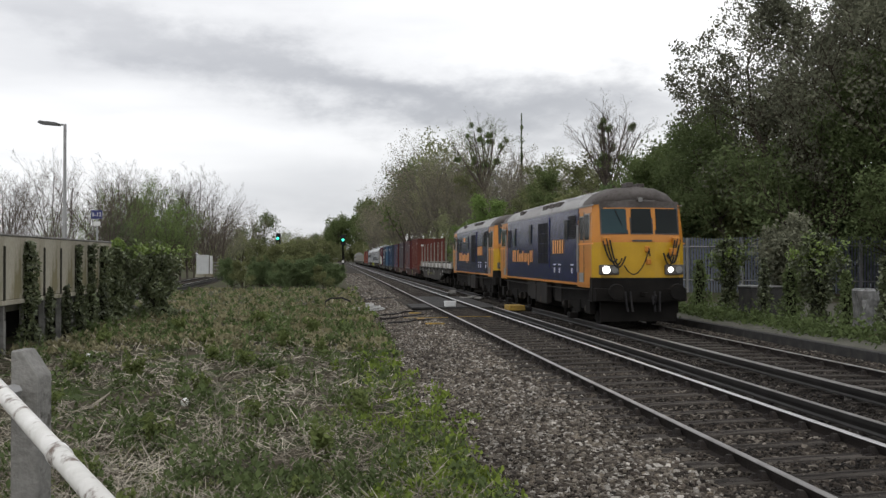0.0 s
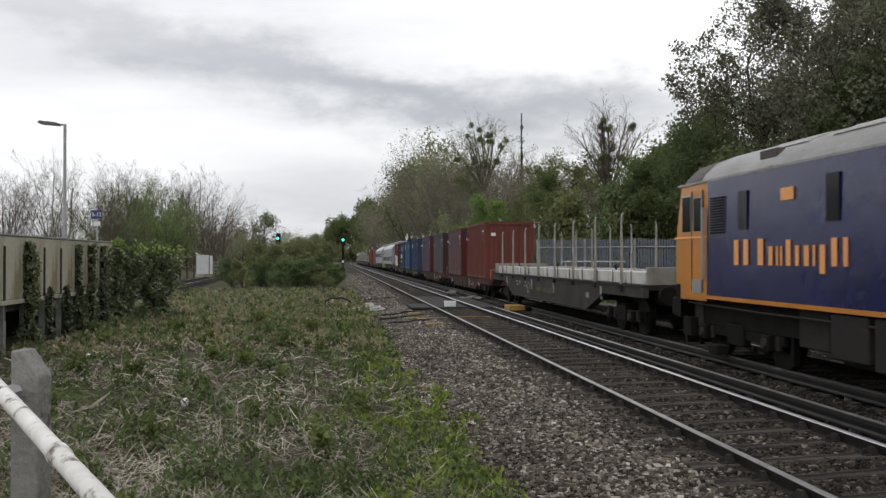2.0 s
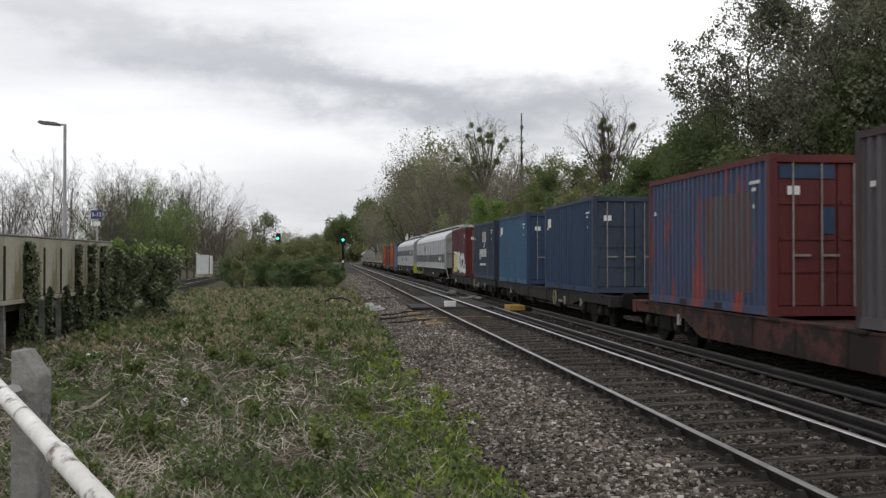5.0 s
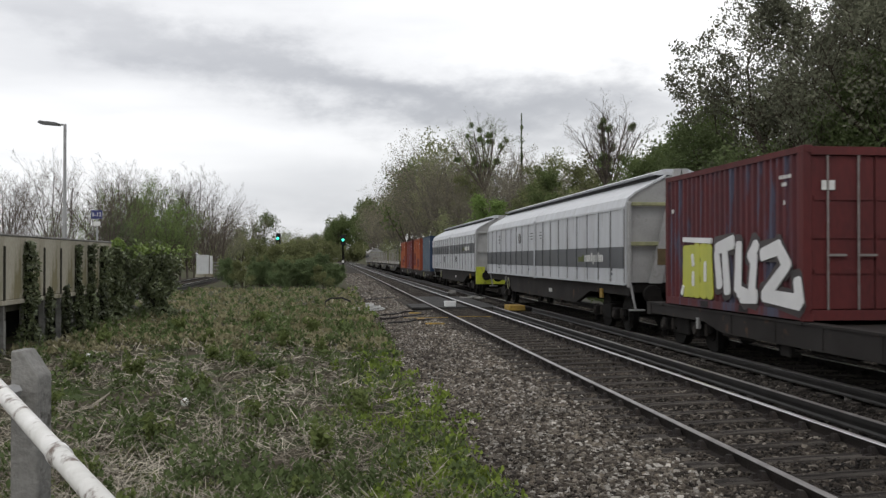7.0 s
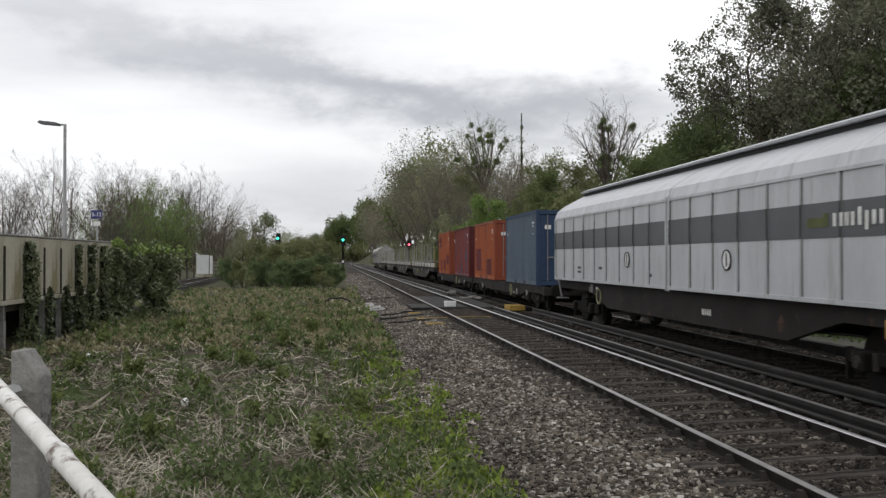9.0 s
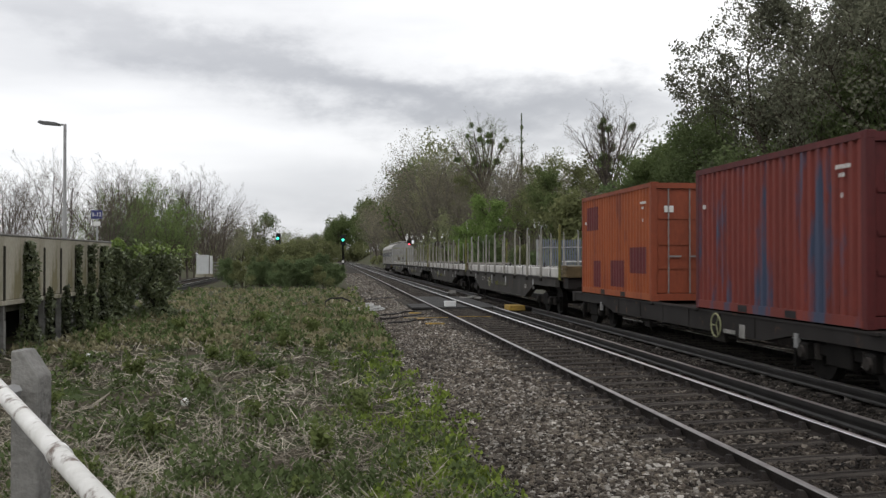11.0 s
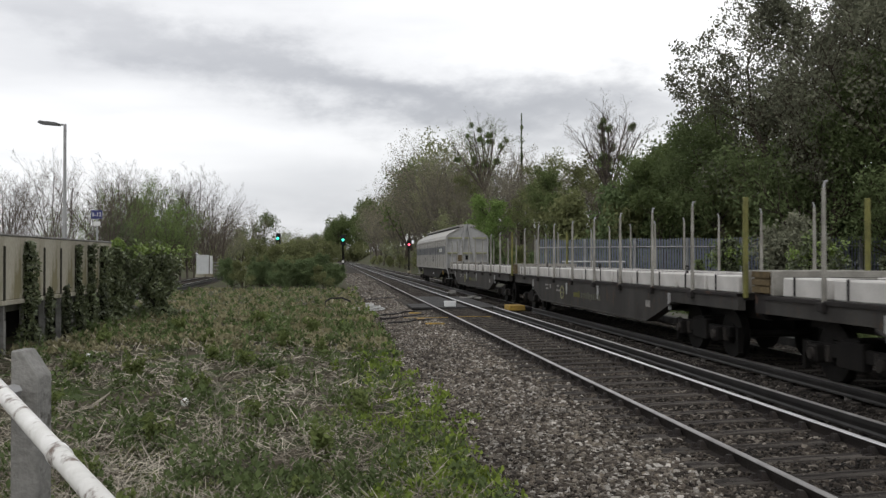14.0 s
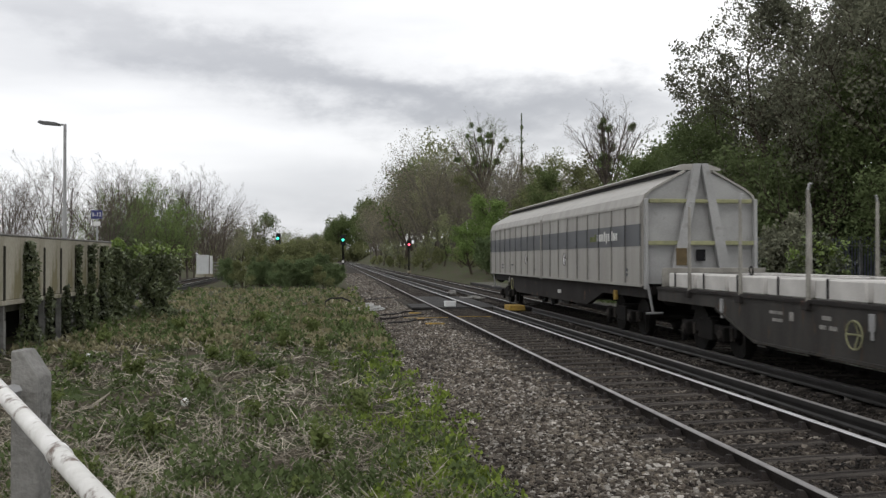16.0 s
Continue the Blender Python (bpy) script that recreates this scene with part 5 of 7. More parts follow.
        for i in range(9):
            a, l = R.uniform(0, 6.28), R.uniform(0.02, 0.2)
            tip = (math.cos(a) * l, math.sin(a) * l, R.uniform(0.2, 0.42))
            cyl(st, (math.cos(a) * l * 0.3, math.sin(a) * l * 0.3, 0), tip, 0.006, 0.003, 4)
            heads += [Vector((0, 0, 0)).lerp(Vector(tip), f) for f in (0.45, 0.65, 0.85, 1.0)]
        part("stem", st, M["weed_tall"], w)
        v, f = leaf_cloud([tuple(p) for p in heads], 9, 0.07, 0.04, nr)
        o = new("leaves", mesh_of("leaves", v, f, M["weed_tall"]))
        o.parent = w
        w.matrix_basis = pose(x, y, GROUND, 0, 0, R.uniform(0, 360)) @ Matrix.Scale(s, 4)
    for x, y in ((-2.05, 13.0), (-5.0, 19.5), (-4.2, 13.8)):
        p = empty("paper_litter", "crumpled white litter lying in the straw", "litter")
        bm = bmesh.new()
        bmesh.ops.create_icosphere(bm, subdivisions=2, radius=0.06)
        for vt in bm.verts:
            vt.co = vt.co * (1 + 0.5 * wavy(vt.co.x * 20, vt.co.y * 20, 1.5)) * Vector((1.3, 0.8, 0.5)).length / 1.6
        part("crumpled_sheet", bm, M["paper"], p)
        p.location = (x, y, GROUND + 0.09)


# ---------------------------------------------------------------- train
SPEED, GAIN = 18.284, 0.0477      # metres a second, and how it grows
STOCK = []                        # vehicle, place of its front at the start
WHEELS = []                       # wheelset, its pose on its vehicle, radius, vehicle's place


def bogie(v, y, place, wheel=0.46, base=1.8, mat="black"):
    b = part("bogie", boxes((-1.08, -0.98, y - base / 2 - 0.45, y + base / 2 + 0.45, 0.42, 0.62, 0.02), (0.98, 1.08, y - base / 2 - 0.45, y + base / 2 + 0.45, 0.42, 0.62, 0.02),
                            (-1.1, 1.1, y - 0.2, y + 0.2, 0.4, 0.75, 0.02), (-1.12, -0.96, y - 0.35, y + 0.35, 0.3, 0.7, 0.02)), M[mat], v, "black steel bogie frame")
    for s in (-1, 1):
        yy = y + s * base / 2
        bm = bmesh.new()
        for x in (-1, 1):
            part("axle_box", boxes((x * 1.1 - 0.1, x * 1.1 + 0.1, yy - 0.13, yy + 0.13, 0.32, 0.6, 0.03)), M["black"], b)
            part("axle_cap", cyls(((x * 1.2, yy, 0.46), (x * 1.235, yy, 0.46), 0.1, 0.085, 12)), M["worn_steel"], b, "worn steel axle cap")
            cyl(bm, (x * 0.70, 0, 0), (x * 0.83, 0, 0), wheel, None, 24)
            cyl(bm, (x * 0.68, 0, 0), (x * 0.70, 0, 0), wheel + 0.025, None, 24)
            cyl(bm, (x * 0.83, 0, 0), (x * 0.86, 0, 0), wheel * 0.45, None, 12)
        cyl(bm, (-0.8, 0, 0), (0.8, 0, 0), 0.08, None, 8)
        w = part("wheelset", bm, M["steel"], b, "steel wheelset")
        w.matrix_basis = pose(0, yy, wheel + 0.002)
        WHEELS.append((w, yy, wheel, place))
        for x in (-1.06, 1.06):
            for dy in (-0.26, 0.26):
                part("spring", cyls(((x, yy + dy, 0.36), (x, yy + dy, 0.6), 0.06, None, 8)), M["worn_steel"], b)
            part("brake_hanger", boxes((x * 0.9 - 0.05, x * 0.9 + 0.05, yy + s * 0.56, yy + s * 0.64, 0.15, 0.62, 0.01)), M["black"], b)
    return b


def buffers(v, y, z=1.05, out=-1, mat="black"):
    for x in (-0.86, 0.86):
        bm = cyls(((x, y, z), (x, y + out * 0.42, z), 0.09, None, 10), ((x, y + out * 0.42, z), (x, y + out * 0.5, z), 0.23, 0.21, 14))
        part("buffer", bm, M[mat], v, "black sprung buffer")
    bm = boxes((-0.05, 0.05, min(y, y + out * 0.45), max(y, y + out * 0.45), z - 0.12, z - 0.02))
    part("coupling", bm, M[mat], v)
    bm = tube(bmesh.new(), arc((0.3, y, z - 0.05), (0.25, y + out * 0.45, z - 0.1), 0.3, 6), 0.03, 6)
    part("brake_hose", bm, M["rubber"], v)


def glyph(bm, x, y, z, w, h, kind, out=0.012, t=0.05):
    """A plain upright bar the size of one character, on a side at x."""
    b = lambda y0, y1, z0, z1: box(bm, x - out, x, y + min(y0, y1), y + max(y0, y1), z + z0, z + z1)
    top = h * 1.3 if kind == "tall" else h
    foot = -h * 0.35 if kind == "low" else 0
    if kind == "stem":
        b(0, t, 0, h)
    else:
        b(w * 0.2, w * 0.75, foot, top)


def loco(place, lit):
    """Electro-diesel locomotive: blue sides, orange cab sides, yellow front, grey curved roof."""
    v = empty("locomotive", "dark blue and orange locomotive with yellow nose and grey roof", "locomotive")
    L = 15.05
    side, gut = 1.32, 3.42
    body = [(-side, 1.20), (-1.295, gut), (1.295, gut), (side, 1.20)]
    roof = [(-1.27, gut), (-1.2, 3.56), (-0.95, 3.78), (-0.55, 3.93), (0, 3.98), (0.55, 3.93), (0.95, 3.78), (1.2, 3.56), (1.27, gut)]
    cab = 1.95
    part("body_side", prism(bmesh.new(), body, cab, L - cab), M["blue"], v, "dark blue body side")
    # curved roof, its ends rounded down over the cabs
    bm = bmesh.new()
    rings = []
    for y, k, dz in ((0.20, 0.42, -0.10), (0.30, 0.70, -0.04), (0.60, 0.92, 0.0), (1.5, 1.0, 0.0), (L - 1.5, 1.0, 0.0), (L - 0.60, 0.92, 0.0), (L - 0.30, 0.70, -0.04), (L - 0.20, 0.42, -0.10)):
        rings.append([bm.verts.new((x * (1.0 if k > 0.9 else (0.96 if k > 0.6 else 0.86)), y + (0.0 if k > 0.95 else (1 if y < 5 else -1) * 0.16 * abs(x) ** 2), gut + 0.003 + (z - gut) * k + (dz if z > gut + 0.01 else 0))) for x, z in roof])
    for a, b in zip(rings, rings[1:]):
        for i in range(len(roof) - 1):
            bm.faces.new((a[i], a[i + 1], b[i + 1], b[i]))
    bm.faces.new(rings[0])
    bm.faces.new(list(reversed(rings[-1])))
    part("roof", bm, M["roof_grey"], v, "weathered grey curved roof", True)
    for e0 in (0, 1):
        bm = bmesh.new()
        rr = []
        for y, k in ((0.195, 0.425), (0.295, 0.71), (0.595, 0.93), (1.6, 1.012)):
            rr.append([bm.verts.new((x * 1.003 * (1.0 if k > 0.9 else (0.96 if k > 0.6 else 0.86)), (y if e0 == 0 else L - y) + (0.0 if k > 0.95 else (1 - 2 * e0) * 0.16 * abs(x) ** 2), gut + 0.008 + (z - gut) * k + (-0.10 if k < 0.6 else (-0.04 if k < 0.9 else 0)) * (z > gut + 0.01))) for x, z in roof])
        for a, b in zip(rr, rr[1:]):
            for i in range(len(roof) - 1):
                bm.faces.new((a[i], a[i + 1], b[i + 1], b[i]))
        bm.faces.new(rr[0])
        part("roof_end", bm, M["roof_dark"], v, "sooty dark roof end", True)
    # roof hatches, vents, horn
    for y0, y1 in ((3.0, 4.6), (5.2, 7.2), (7.8, 9.2), (9.9, 11.6)):
        bm = prism(bmesh.new(), [(-0.98, 3.78), (-0.56, 3.945), (0, 3.995), (0.56, 3.945), (0.98, 3.78), (0.9, 3.8), (-0.9, 3.8)], y0, y1)
        part("roof_hatch", bm, M["roof_grey"], v)
    for y in (4.7, 5.6, 6.6, 10.6):
        part("roof_vent", boxes((-1.16, -0.93, y, y + 0.6, 3.60, 3.76, 0.02)), M["roof_dark"], v, "dark roof vent")
    part("gutter_strip", boxes((-1.30, -1.27, 0.4, L - 0.4, gut - 0.03, gut + 0.01), (1.27, 1.30, 0.4, L - 0.4, gut - 0.03, gut + 0.01)), M["roof_grey"], v)
    horn = boxes((-0.25, -0.05, 0.6, 1.1, 3.93, 4.07, 0.02), (0.1, 0.3, 0.7, 1.2, 3.93, 4.05, 0.02))
    part("roof_horn", horn, M["roof_dark"], v)
    # orange sill band
    part("sill_band", boxes((-1.335, 1.335, 0.75, L - 0.75, 1.13, 1.20)), M["orange"], v, "orange band along the sill")
    # cabs
    for end in (0, 1):
        Y = (lambda q: q) if end == 0 else (lambda q: L - q)
        lean = 0.16
        bm = bmesh.new()
        # plan of the cab: rounded nose of three facets
        def ring(z, back, tuck):
            pts = [(-side + tuck, cab), (-side + tuck, 0.40 + back), (-1.14, 0.178 + back), (-0.36, 0.02 + back), (0.36, 0.02 + back), (1.14, 0.178 + back), (side - tuck, 0.40 + back), (side - tuck, cab)]
            return [bm.verts.new((x, Y(y), z)) for x, y in pts]
        r = [ring(1.08, 0.0, 0.0), ring(2.32, 0.0, 0.0), ring(2.5, 0.02, 0.0), ring(gut, lean, 0.05)]
        for a, b in zip(r, r[1:]):
            for i in range(7):
                bm.faces.new((a[i], a[i + 1], b[i + 1], b[i]))
        bm.faces.new(r[-1])
        bm.faces.new(r[0])
        cb = part("cab", bm, M["orange"], v, "orange cab with rounded front")
        # yellow lower front
        bm = bmesh.new()
        for z0, z1 in ((1.38, 2.36),):
            pts = [(-side - 0.006, 0.47), (-side - 0.006, 0.395), (-1.142, 0.170), (-0.36, 0.012), (0.36, 0.012), (1.142, 0.170), (side + 0.006, 0.395), (side + 0.006, 0.47)]
            a = [bm.verts.new((x, Y(y), z0)) for x, y in pts]
            b = [bm.verts.new((x, Y(y), z1)) for x, y in pts]
            for i in range(7):
                bm.faces.new((a[i], a[i + 1], b[i + 1], b[i]))
        part("nose_panel", bm, M["lemon"], cb, "bright yellow nose panel")
        # windscreens lie on the leaning front
        def pane(x0, x1, f0, f1, z0, z1, off, mat, nm):
            bm = bmesh.new()
            q = []
            for x, fy, z in ((x0, f0, z0), (x1, f1, z0), (x1, f1, z1), (x0, f0, z1)):
                lean_y = fy + lean * (z - 2.5) / (gut - 2.5) + 0.02
                q.append(bm.verts.new((x, Y(lean_y - off), z)))
            bm.faces.new(q)
            ex = bmesh.ops.extrude_face_region(bm, geom=bm.faces[:])
            for g in ex["geom"]:
                if isinstance(g, bmesh.types.BMVert):
                    g.co.y += (0.025 if end == 0 else -0.025)
            part(nm, bm, M[mat], cb)
        for x0, x1, f0, f1, mt in ((-1.09, -0.42, 0.168, 0.032, "pale_glass"), (-0.29, 0.29, 0.02, 0.02, "glass"), (0.42, 1.09, 0.032, 0.168, "glass")):
            pane(x0 - 0.04, x1 + 0.04, f0, f1, 2.58, 3.34, 0.012, "roof_dark", "window_rubber")
            pane(x0, x1, f0, f1, 2.62, 3.30, 0.022, mt, "windscreen")
        bm = bmesh.new()
        cyl(bm, (-0.75, Y(0.17), 3.3), (-0.55, Y(0.1), 2.85), 0.012, None, 5)
        part("wiper", bm, M["rubber"], cb)
        # brow over the screens
        bm = bmesh.new()
        pts = [(-1.275, 0.56), (-1.14, 0.335), (-0.36, 0.175), (0.36, 0.175), (1.14, 0.335), (1.275, 0.56)]
        a = [bm.verts.new((x, Y(y - 0.015), gut - 0.09)) for x, y in pts]
        b = [bm.verts.new((x * 0.98, Y(y + 0.01), gut + 0.09)) for x, y in pts]
        for i in range(5):
            bm.faces.new((a[i], a[i + 1], b[i + 1], b[i]))
        part("brow", bm, M["roof_dark"], cb, "dark sooty brow over the windscreens")
        # side windows and door
        for sx in (-1, 1):
            x = sx * side
            for y0, y1, z0, z1 in ((0.72, 1.14, 2.45, 3.15), (1.32, 1.66, 2.45, 3.1)):
                ya, yb = sorted((Y(y0), Y(y1)))
                xx = x - sx * 0.02
                part("cab_window_frame", boxes((xx - 0.02, xx + 0.02, ya - 0.04, yb + 0.04, z0 - 0.04, z1 + 0.04, 0.006)), M["galv"], cb)
                part("cab_window", boxes((xx - 0.026, xx + 0.026, ya, yb, z0, z1)), M["glass"], cb, "dark cab window")
            ya, yb = sorted((Y(1.2), Y(1.23)))
            part("door_edge", boxes((x - 0.012, x + 0.012, ya, yb, 1.25, 3.25)), M["roof_dark"], cb)
            ya, yb = sorted((Y(1.74), Y(1.78)))
            part("door_edge", boxes((x - 0.012, x + 0.012, ya, yb, 1.25, 3.25)), M["roof_dark"], cb)
            ya, yb = sorted((Y(1.80), Y(1.86)))
            part("grab_rail", boxes((x - 0.05, x + 0.05, ya, yb, 1.5, 2.9)), M["galv"], cb, "steel grab rail")
            ya, yb = sorted((Y(0.3), Y(1.95)))
            part("waist_strip", boxes((x - 0.014, x + 0.014, ya, yb, 2.31, 2.35)), M["letter"], cb)
            ya, yb = sorted((Y(1.25), Y(1.7)))
            part("door_step_panel", boxes((x - 0.016, x + 0.016, ya, yb, 1.22, 1.5)), M["galv"], cb)
        # hoses, jumper cables and their sockets
        for p, q, sag, r in (((-1.02, 0.1, 2.46), (-0.52, -0.03, 1.85), 0.42, 0.03), ((-0.92, 0.08, 2.42), (-0.62, -0.02, 1.8), 0.30, 0.03), ((-1.1, 0.12, 2.40), (-0.75, 0.0, 1.78), 0.22, 0.034),
                             ((1.02, 0.1, 2.46), (0.56, -0.03, 1.95), 0.42, 0.03), ((1.1, 0.12, 2.44), (0.7, 0.0, 1.95), 0.36, 0.034), ((0.94, 0.08, 2.42), (0.66, -0.01, 1.9), 0.22, 0.03),
                             ((-0.55, -0.02, 1.72), (0.14, -0.04, 2.0), 0.34, 0.024), ((0.15, -0.04, 2.2), (0.17, -0.05, 1.85), 0.02, 0.022)):
            bm = tube(bmesh.new(), arc((p[0], Y(p[1] - 0.07), p[2]), (q[0], Y(q[1] - 0.1), q[2] + 0.12), sag * 1.25, 10), r * 0.72, 6)
            part("jumper_cable", bm, M["rubber"], cb, "looped black jumper cable")
        for x0, x1, y0, z0, z1 in ((-1.1, -0.9, 0.02, 2.28, 2.5), (0.9, 1.1, 0.02, 2.28, 2.5), (0.08, 0.2, -0.06, 2.08, 2.26), (0.1, 0.24, -0.06, 1.74, 1.9), (0.8, 0.98, -0.03, 2.0, 2.2)):
            part("cable_socket", boxes((x0, x1, *sorted((Y(y0), Y(0.16))), z0, z1, 0.02)), M["orange"], cb, "orange cable socket")
        # lamp clusters
        for sx in (-1, 1):
            part("lamp_box", boxes((sx * 0.92 - 0.26, sx * 0.92 + 0.26, *sorted((Y(0.0), Y(0.3))), 1.46, 1.74, 0.02)), M["roof_dark"], cb)
            for dx, kind in ((-0.11, 0), (0.12, 1)):
                on = lit and end == 0 and kind == 0
                r = 0.1 if sx < 0 or kind else 0.07
                bm = cyls(((sx * 0.92 + dx, Y(0.02), 1.6), (sx * 0.92 + dx, Y(-0.03), 1.6), r, None, 16))
                part("head_lamp", bm, M["lamp_on" if on else "lens"], cb, "lit white head lamp" if on else "clear lamp")
        bm = cyls(((0, Y(0.4), gut + 0.13), (0, Y(0.17), gut + 0.13), 0.1, 0.1, 14))
        part("top_lamp", bm, M["roof_dark"], cb)
        part("top_lamp_lens", cyls(((0, Y(0.18), gut + 0.13), (0, Y(0.155), gut + 0.13), 0.07, 0.07, 14)), M["lens"], cb)
        part("name_strip", boxes((-0.28, 0.28, *sorted((Y(-0.005), Y(0.02))), 2.38, 2.43)), M["roof_dark"], cb)
        # buffer beam, buffers, coupler
        bm = bmesh.new()
        pts = [(-side - 0.004, 0.62), (-side - 0.004, 0.394), (-1.142, 0.168), (-0.36, 0.010), (0.36, 0.010), (1.142, 0.168), (side + 0.004, 0.394), (side + 0.004, 0.62)]
        a = [bm.verts.new((x, Y(y - 0.004), 0.7)) for x, y in pts]
        b = [bm.verts.new((x, Y(y - 0.006), 1.378)) for x, y in pts]
        for i in range(7):
            bm.faces.new((a[i], a[i + 1], b[i + 1], b[i]))
        part("apron", bm, M["black"], cb, "black lower front apron")
        part("buffer_beam", boxes((-1.3, 1.3, *sorted((Y(0.06), Y(0.42))), 0.72, 1.085, 0.02)), M["black"], v)
        for x in (-1.21, 1.21):
            part("side_step", boxes((x - 0.09, x + 0.09, *sorted((Y(0.7), Y(1.1))), 0.35, 0.72)), M["black"], v)
        part("snow_plough", boxes((-1.1, 1.1, *sorted((Y(0.3), Y(0.42))), 0.15, 0.72)), M["black"], v)
        buffers(v, Y(0.06), 1.0, -1 if end == 0 else 1)
        for x in (-0.5, -0.35, 0.35, 0.5):
            part("brake_pipe", tube(bmesh.new(), arc((x, Y(0.0), 1.0), (x * 0.9, Y(-0.12), 0.45), 0.05, 5), 0.03, 6), M["rubber"], v)
    # side fittings, the same on both sides
    for sx in (-1, 1):
        x = sx * side
        o = lambda a, d=0.01: (x - d, x + d)
        # louvres behind one cab
        for j in range(14):
            z = 2.52 + j * 0.05
            part("louvre", boxes((x - 0.02, x + 0.012, 2.15, 3.0, z, z + 0.028)), M["grille"], v)
        part("dark_window", boxes((*o(0), 3.1, 3.5, 2.5, 3.1)), M["glass"], v)
        # big air intakes
        part("intake_frame", boxes((*o(0), 5.55, 7.3, 1.62, 3.28, 0.006)), M["blue"], v)
        for y in (5.72, 6.22, 6.72):
            gr = part("intake_grille", boxes((*o(0, 0.016), y, y + 0.44, 1.74, 3.12)), M["grille"], v, "dark air intake grille")
            for z in (2.08, 2.42, 2.76):
                part("intake_bar", boxes((*o(0, 0.02), y, y + 0.44, z, z + 0.018)), M["blue"], gr)
        part("dark_window", boxes((*o(0), 8.4, 8.75, 2.45, 3.15)), M["glass"], v)
        if not lit:
            part("side_plate", boxes((*o(0), 9.72, 10.12, 2.84, 3.04)), M["letter"], v, "small orange plate")
        part("dark_window", boxes((*o(0), 11.35, 11.7, 2.42, 3.1)), M["glass"], v)
        for j in range(14):
            z = 2.38 + j * 0.05
            part("louvre", boxes((x - 0.02, x + 0.012, L - 2.75, L - 2.15, z, z + 0.028)), M["grille"], v)
        # lettering as plain strokes: running number, then the long name
        if sx < 0:
            bm = bmesh.new()
            for i in range(5):
                glyph(bm, x - 0.002, 3.6 + i * 0.31, 2.07, 0.24, 0.44, "digit" if i % 2 else "round", t=0.042)
            tagged(part("number_lettering", bm, M["letter"], v, "orange strokes of a running number"), kind="stuff")
            bm = bmesh.new()
            y = 12.0
            for k, w in (("round", 0.22), ("round", 0.22), ("gap", 0.06), ("round", 0.24), ("round", 0.17), ("stem", 0.05), ("stem", 0.05), ("tall", 0.17), ("digit", 0.13), ("round", 0.17), ("stem", 0.05), ("low", 0.18), ("tall", 0.18), ("tall", 0.14)):
                w *= 1.42
                y -= w + 0.07
                if k != "gap":
                    glyph(bm, x - 0.002, y, 1.79, w, 0.45 if w >= 0.31 else 0.32, k, t=0.058)
            tagged(part("name_lettering", bm, M["letter"], v, "orange strokes of a long name"), kind="stuff")
            for y in (2.55, 4.1, 4.75):
                part("lifting_mark", boxes((*o(0), y, y + 0.09, 1.46, 1.62)), M["white_mark"], v)
                part("small_writing", boxes((*o(0), y - 0.12, y + 0.02, 1.70, 1.74), (*o(0), y + 0.06, y + 0.16, 1.70, 1.74)), M["white_mark"], v)
        # battery boxes, tanks
        part("equipment_box", boxes((x - 0.2 if sx > 0 else x + 0.02, x - 0.02 if sx > 0 else x + 0.2, 6.0, 7.6, 0.38, 1.1, 0.02)), M["flat_dark"], v, "dark grey equipment box")
        part("equipment_box", boxes((x - 0.2 if sx > 0 else x + 0.02, x - 0.02 if sx > 0 else x + 0.2, 7.75, 8.7, 0.45, 1.1, 0.02)), M["flat_dark"], v)
        for ys in (2.3, L - 2.7):
            part("collector_shoe", boxes((x - 0.12, x + 0.12, ys, ys + 0.4, 0.12, 0.3, 0.02)), M["black"], v)
        for ys, ye, zb in ((0.95, 1.35, 0.55), (4.6, 5.5, 0.5), (9.0, 9.9, 0.5), (L - 1.35, L - 0.95, 0.55)):
            part("underfloor_box", boxes((x - sx * 0.3 - 0.12, x - sx * 0.3 + 0.12, ys, ye, zb, 1.12, 0.02)), M["flat_dark"], v)
        part("air_pipe", tube(bmesh.new(), [(x - sx * 0.06, 0.9, 1.02), (x - sx * 0.04, 4.0, 0.98), (x - sx * 0.04, 11.0, 0.98), (x - sx * 0.06, L - 0.9, 1.02)], 0.02, 6), M["worn_steel"], v)
    part("underframe", boxes((-1.1, 1.1, 0.8, L - 0.8, 0.62, 1.14), (-0.8, 0.8, 5.6, 9.2, 0.3, 0.7)), M["black"], v)
    for y in (2.75, L - 2.75):
        bogie(v, y, place, 0.5, 2.65)
    STOCK.append((v, place))
    return v


CORR = 0.05


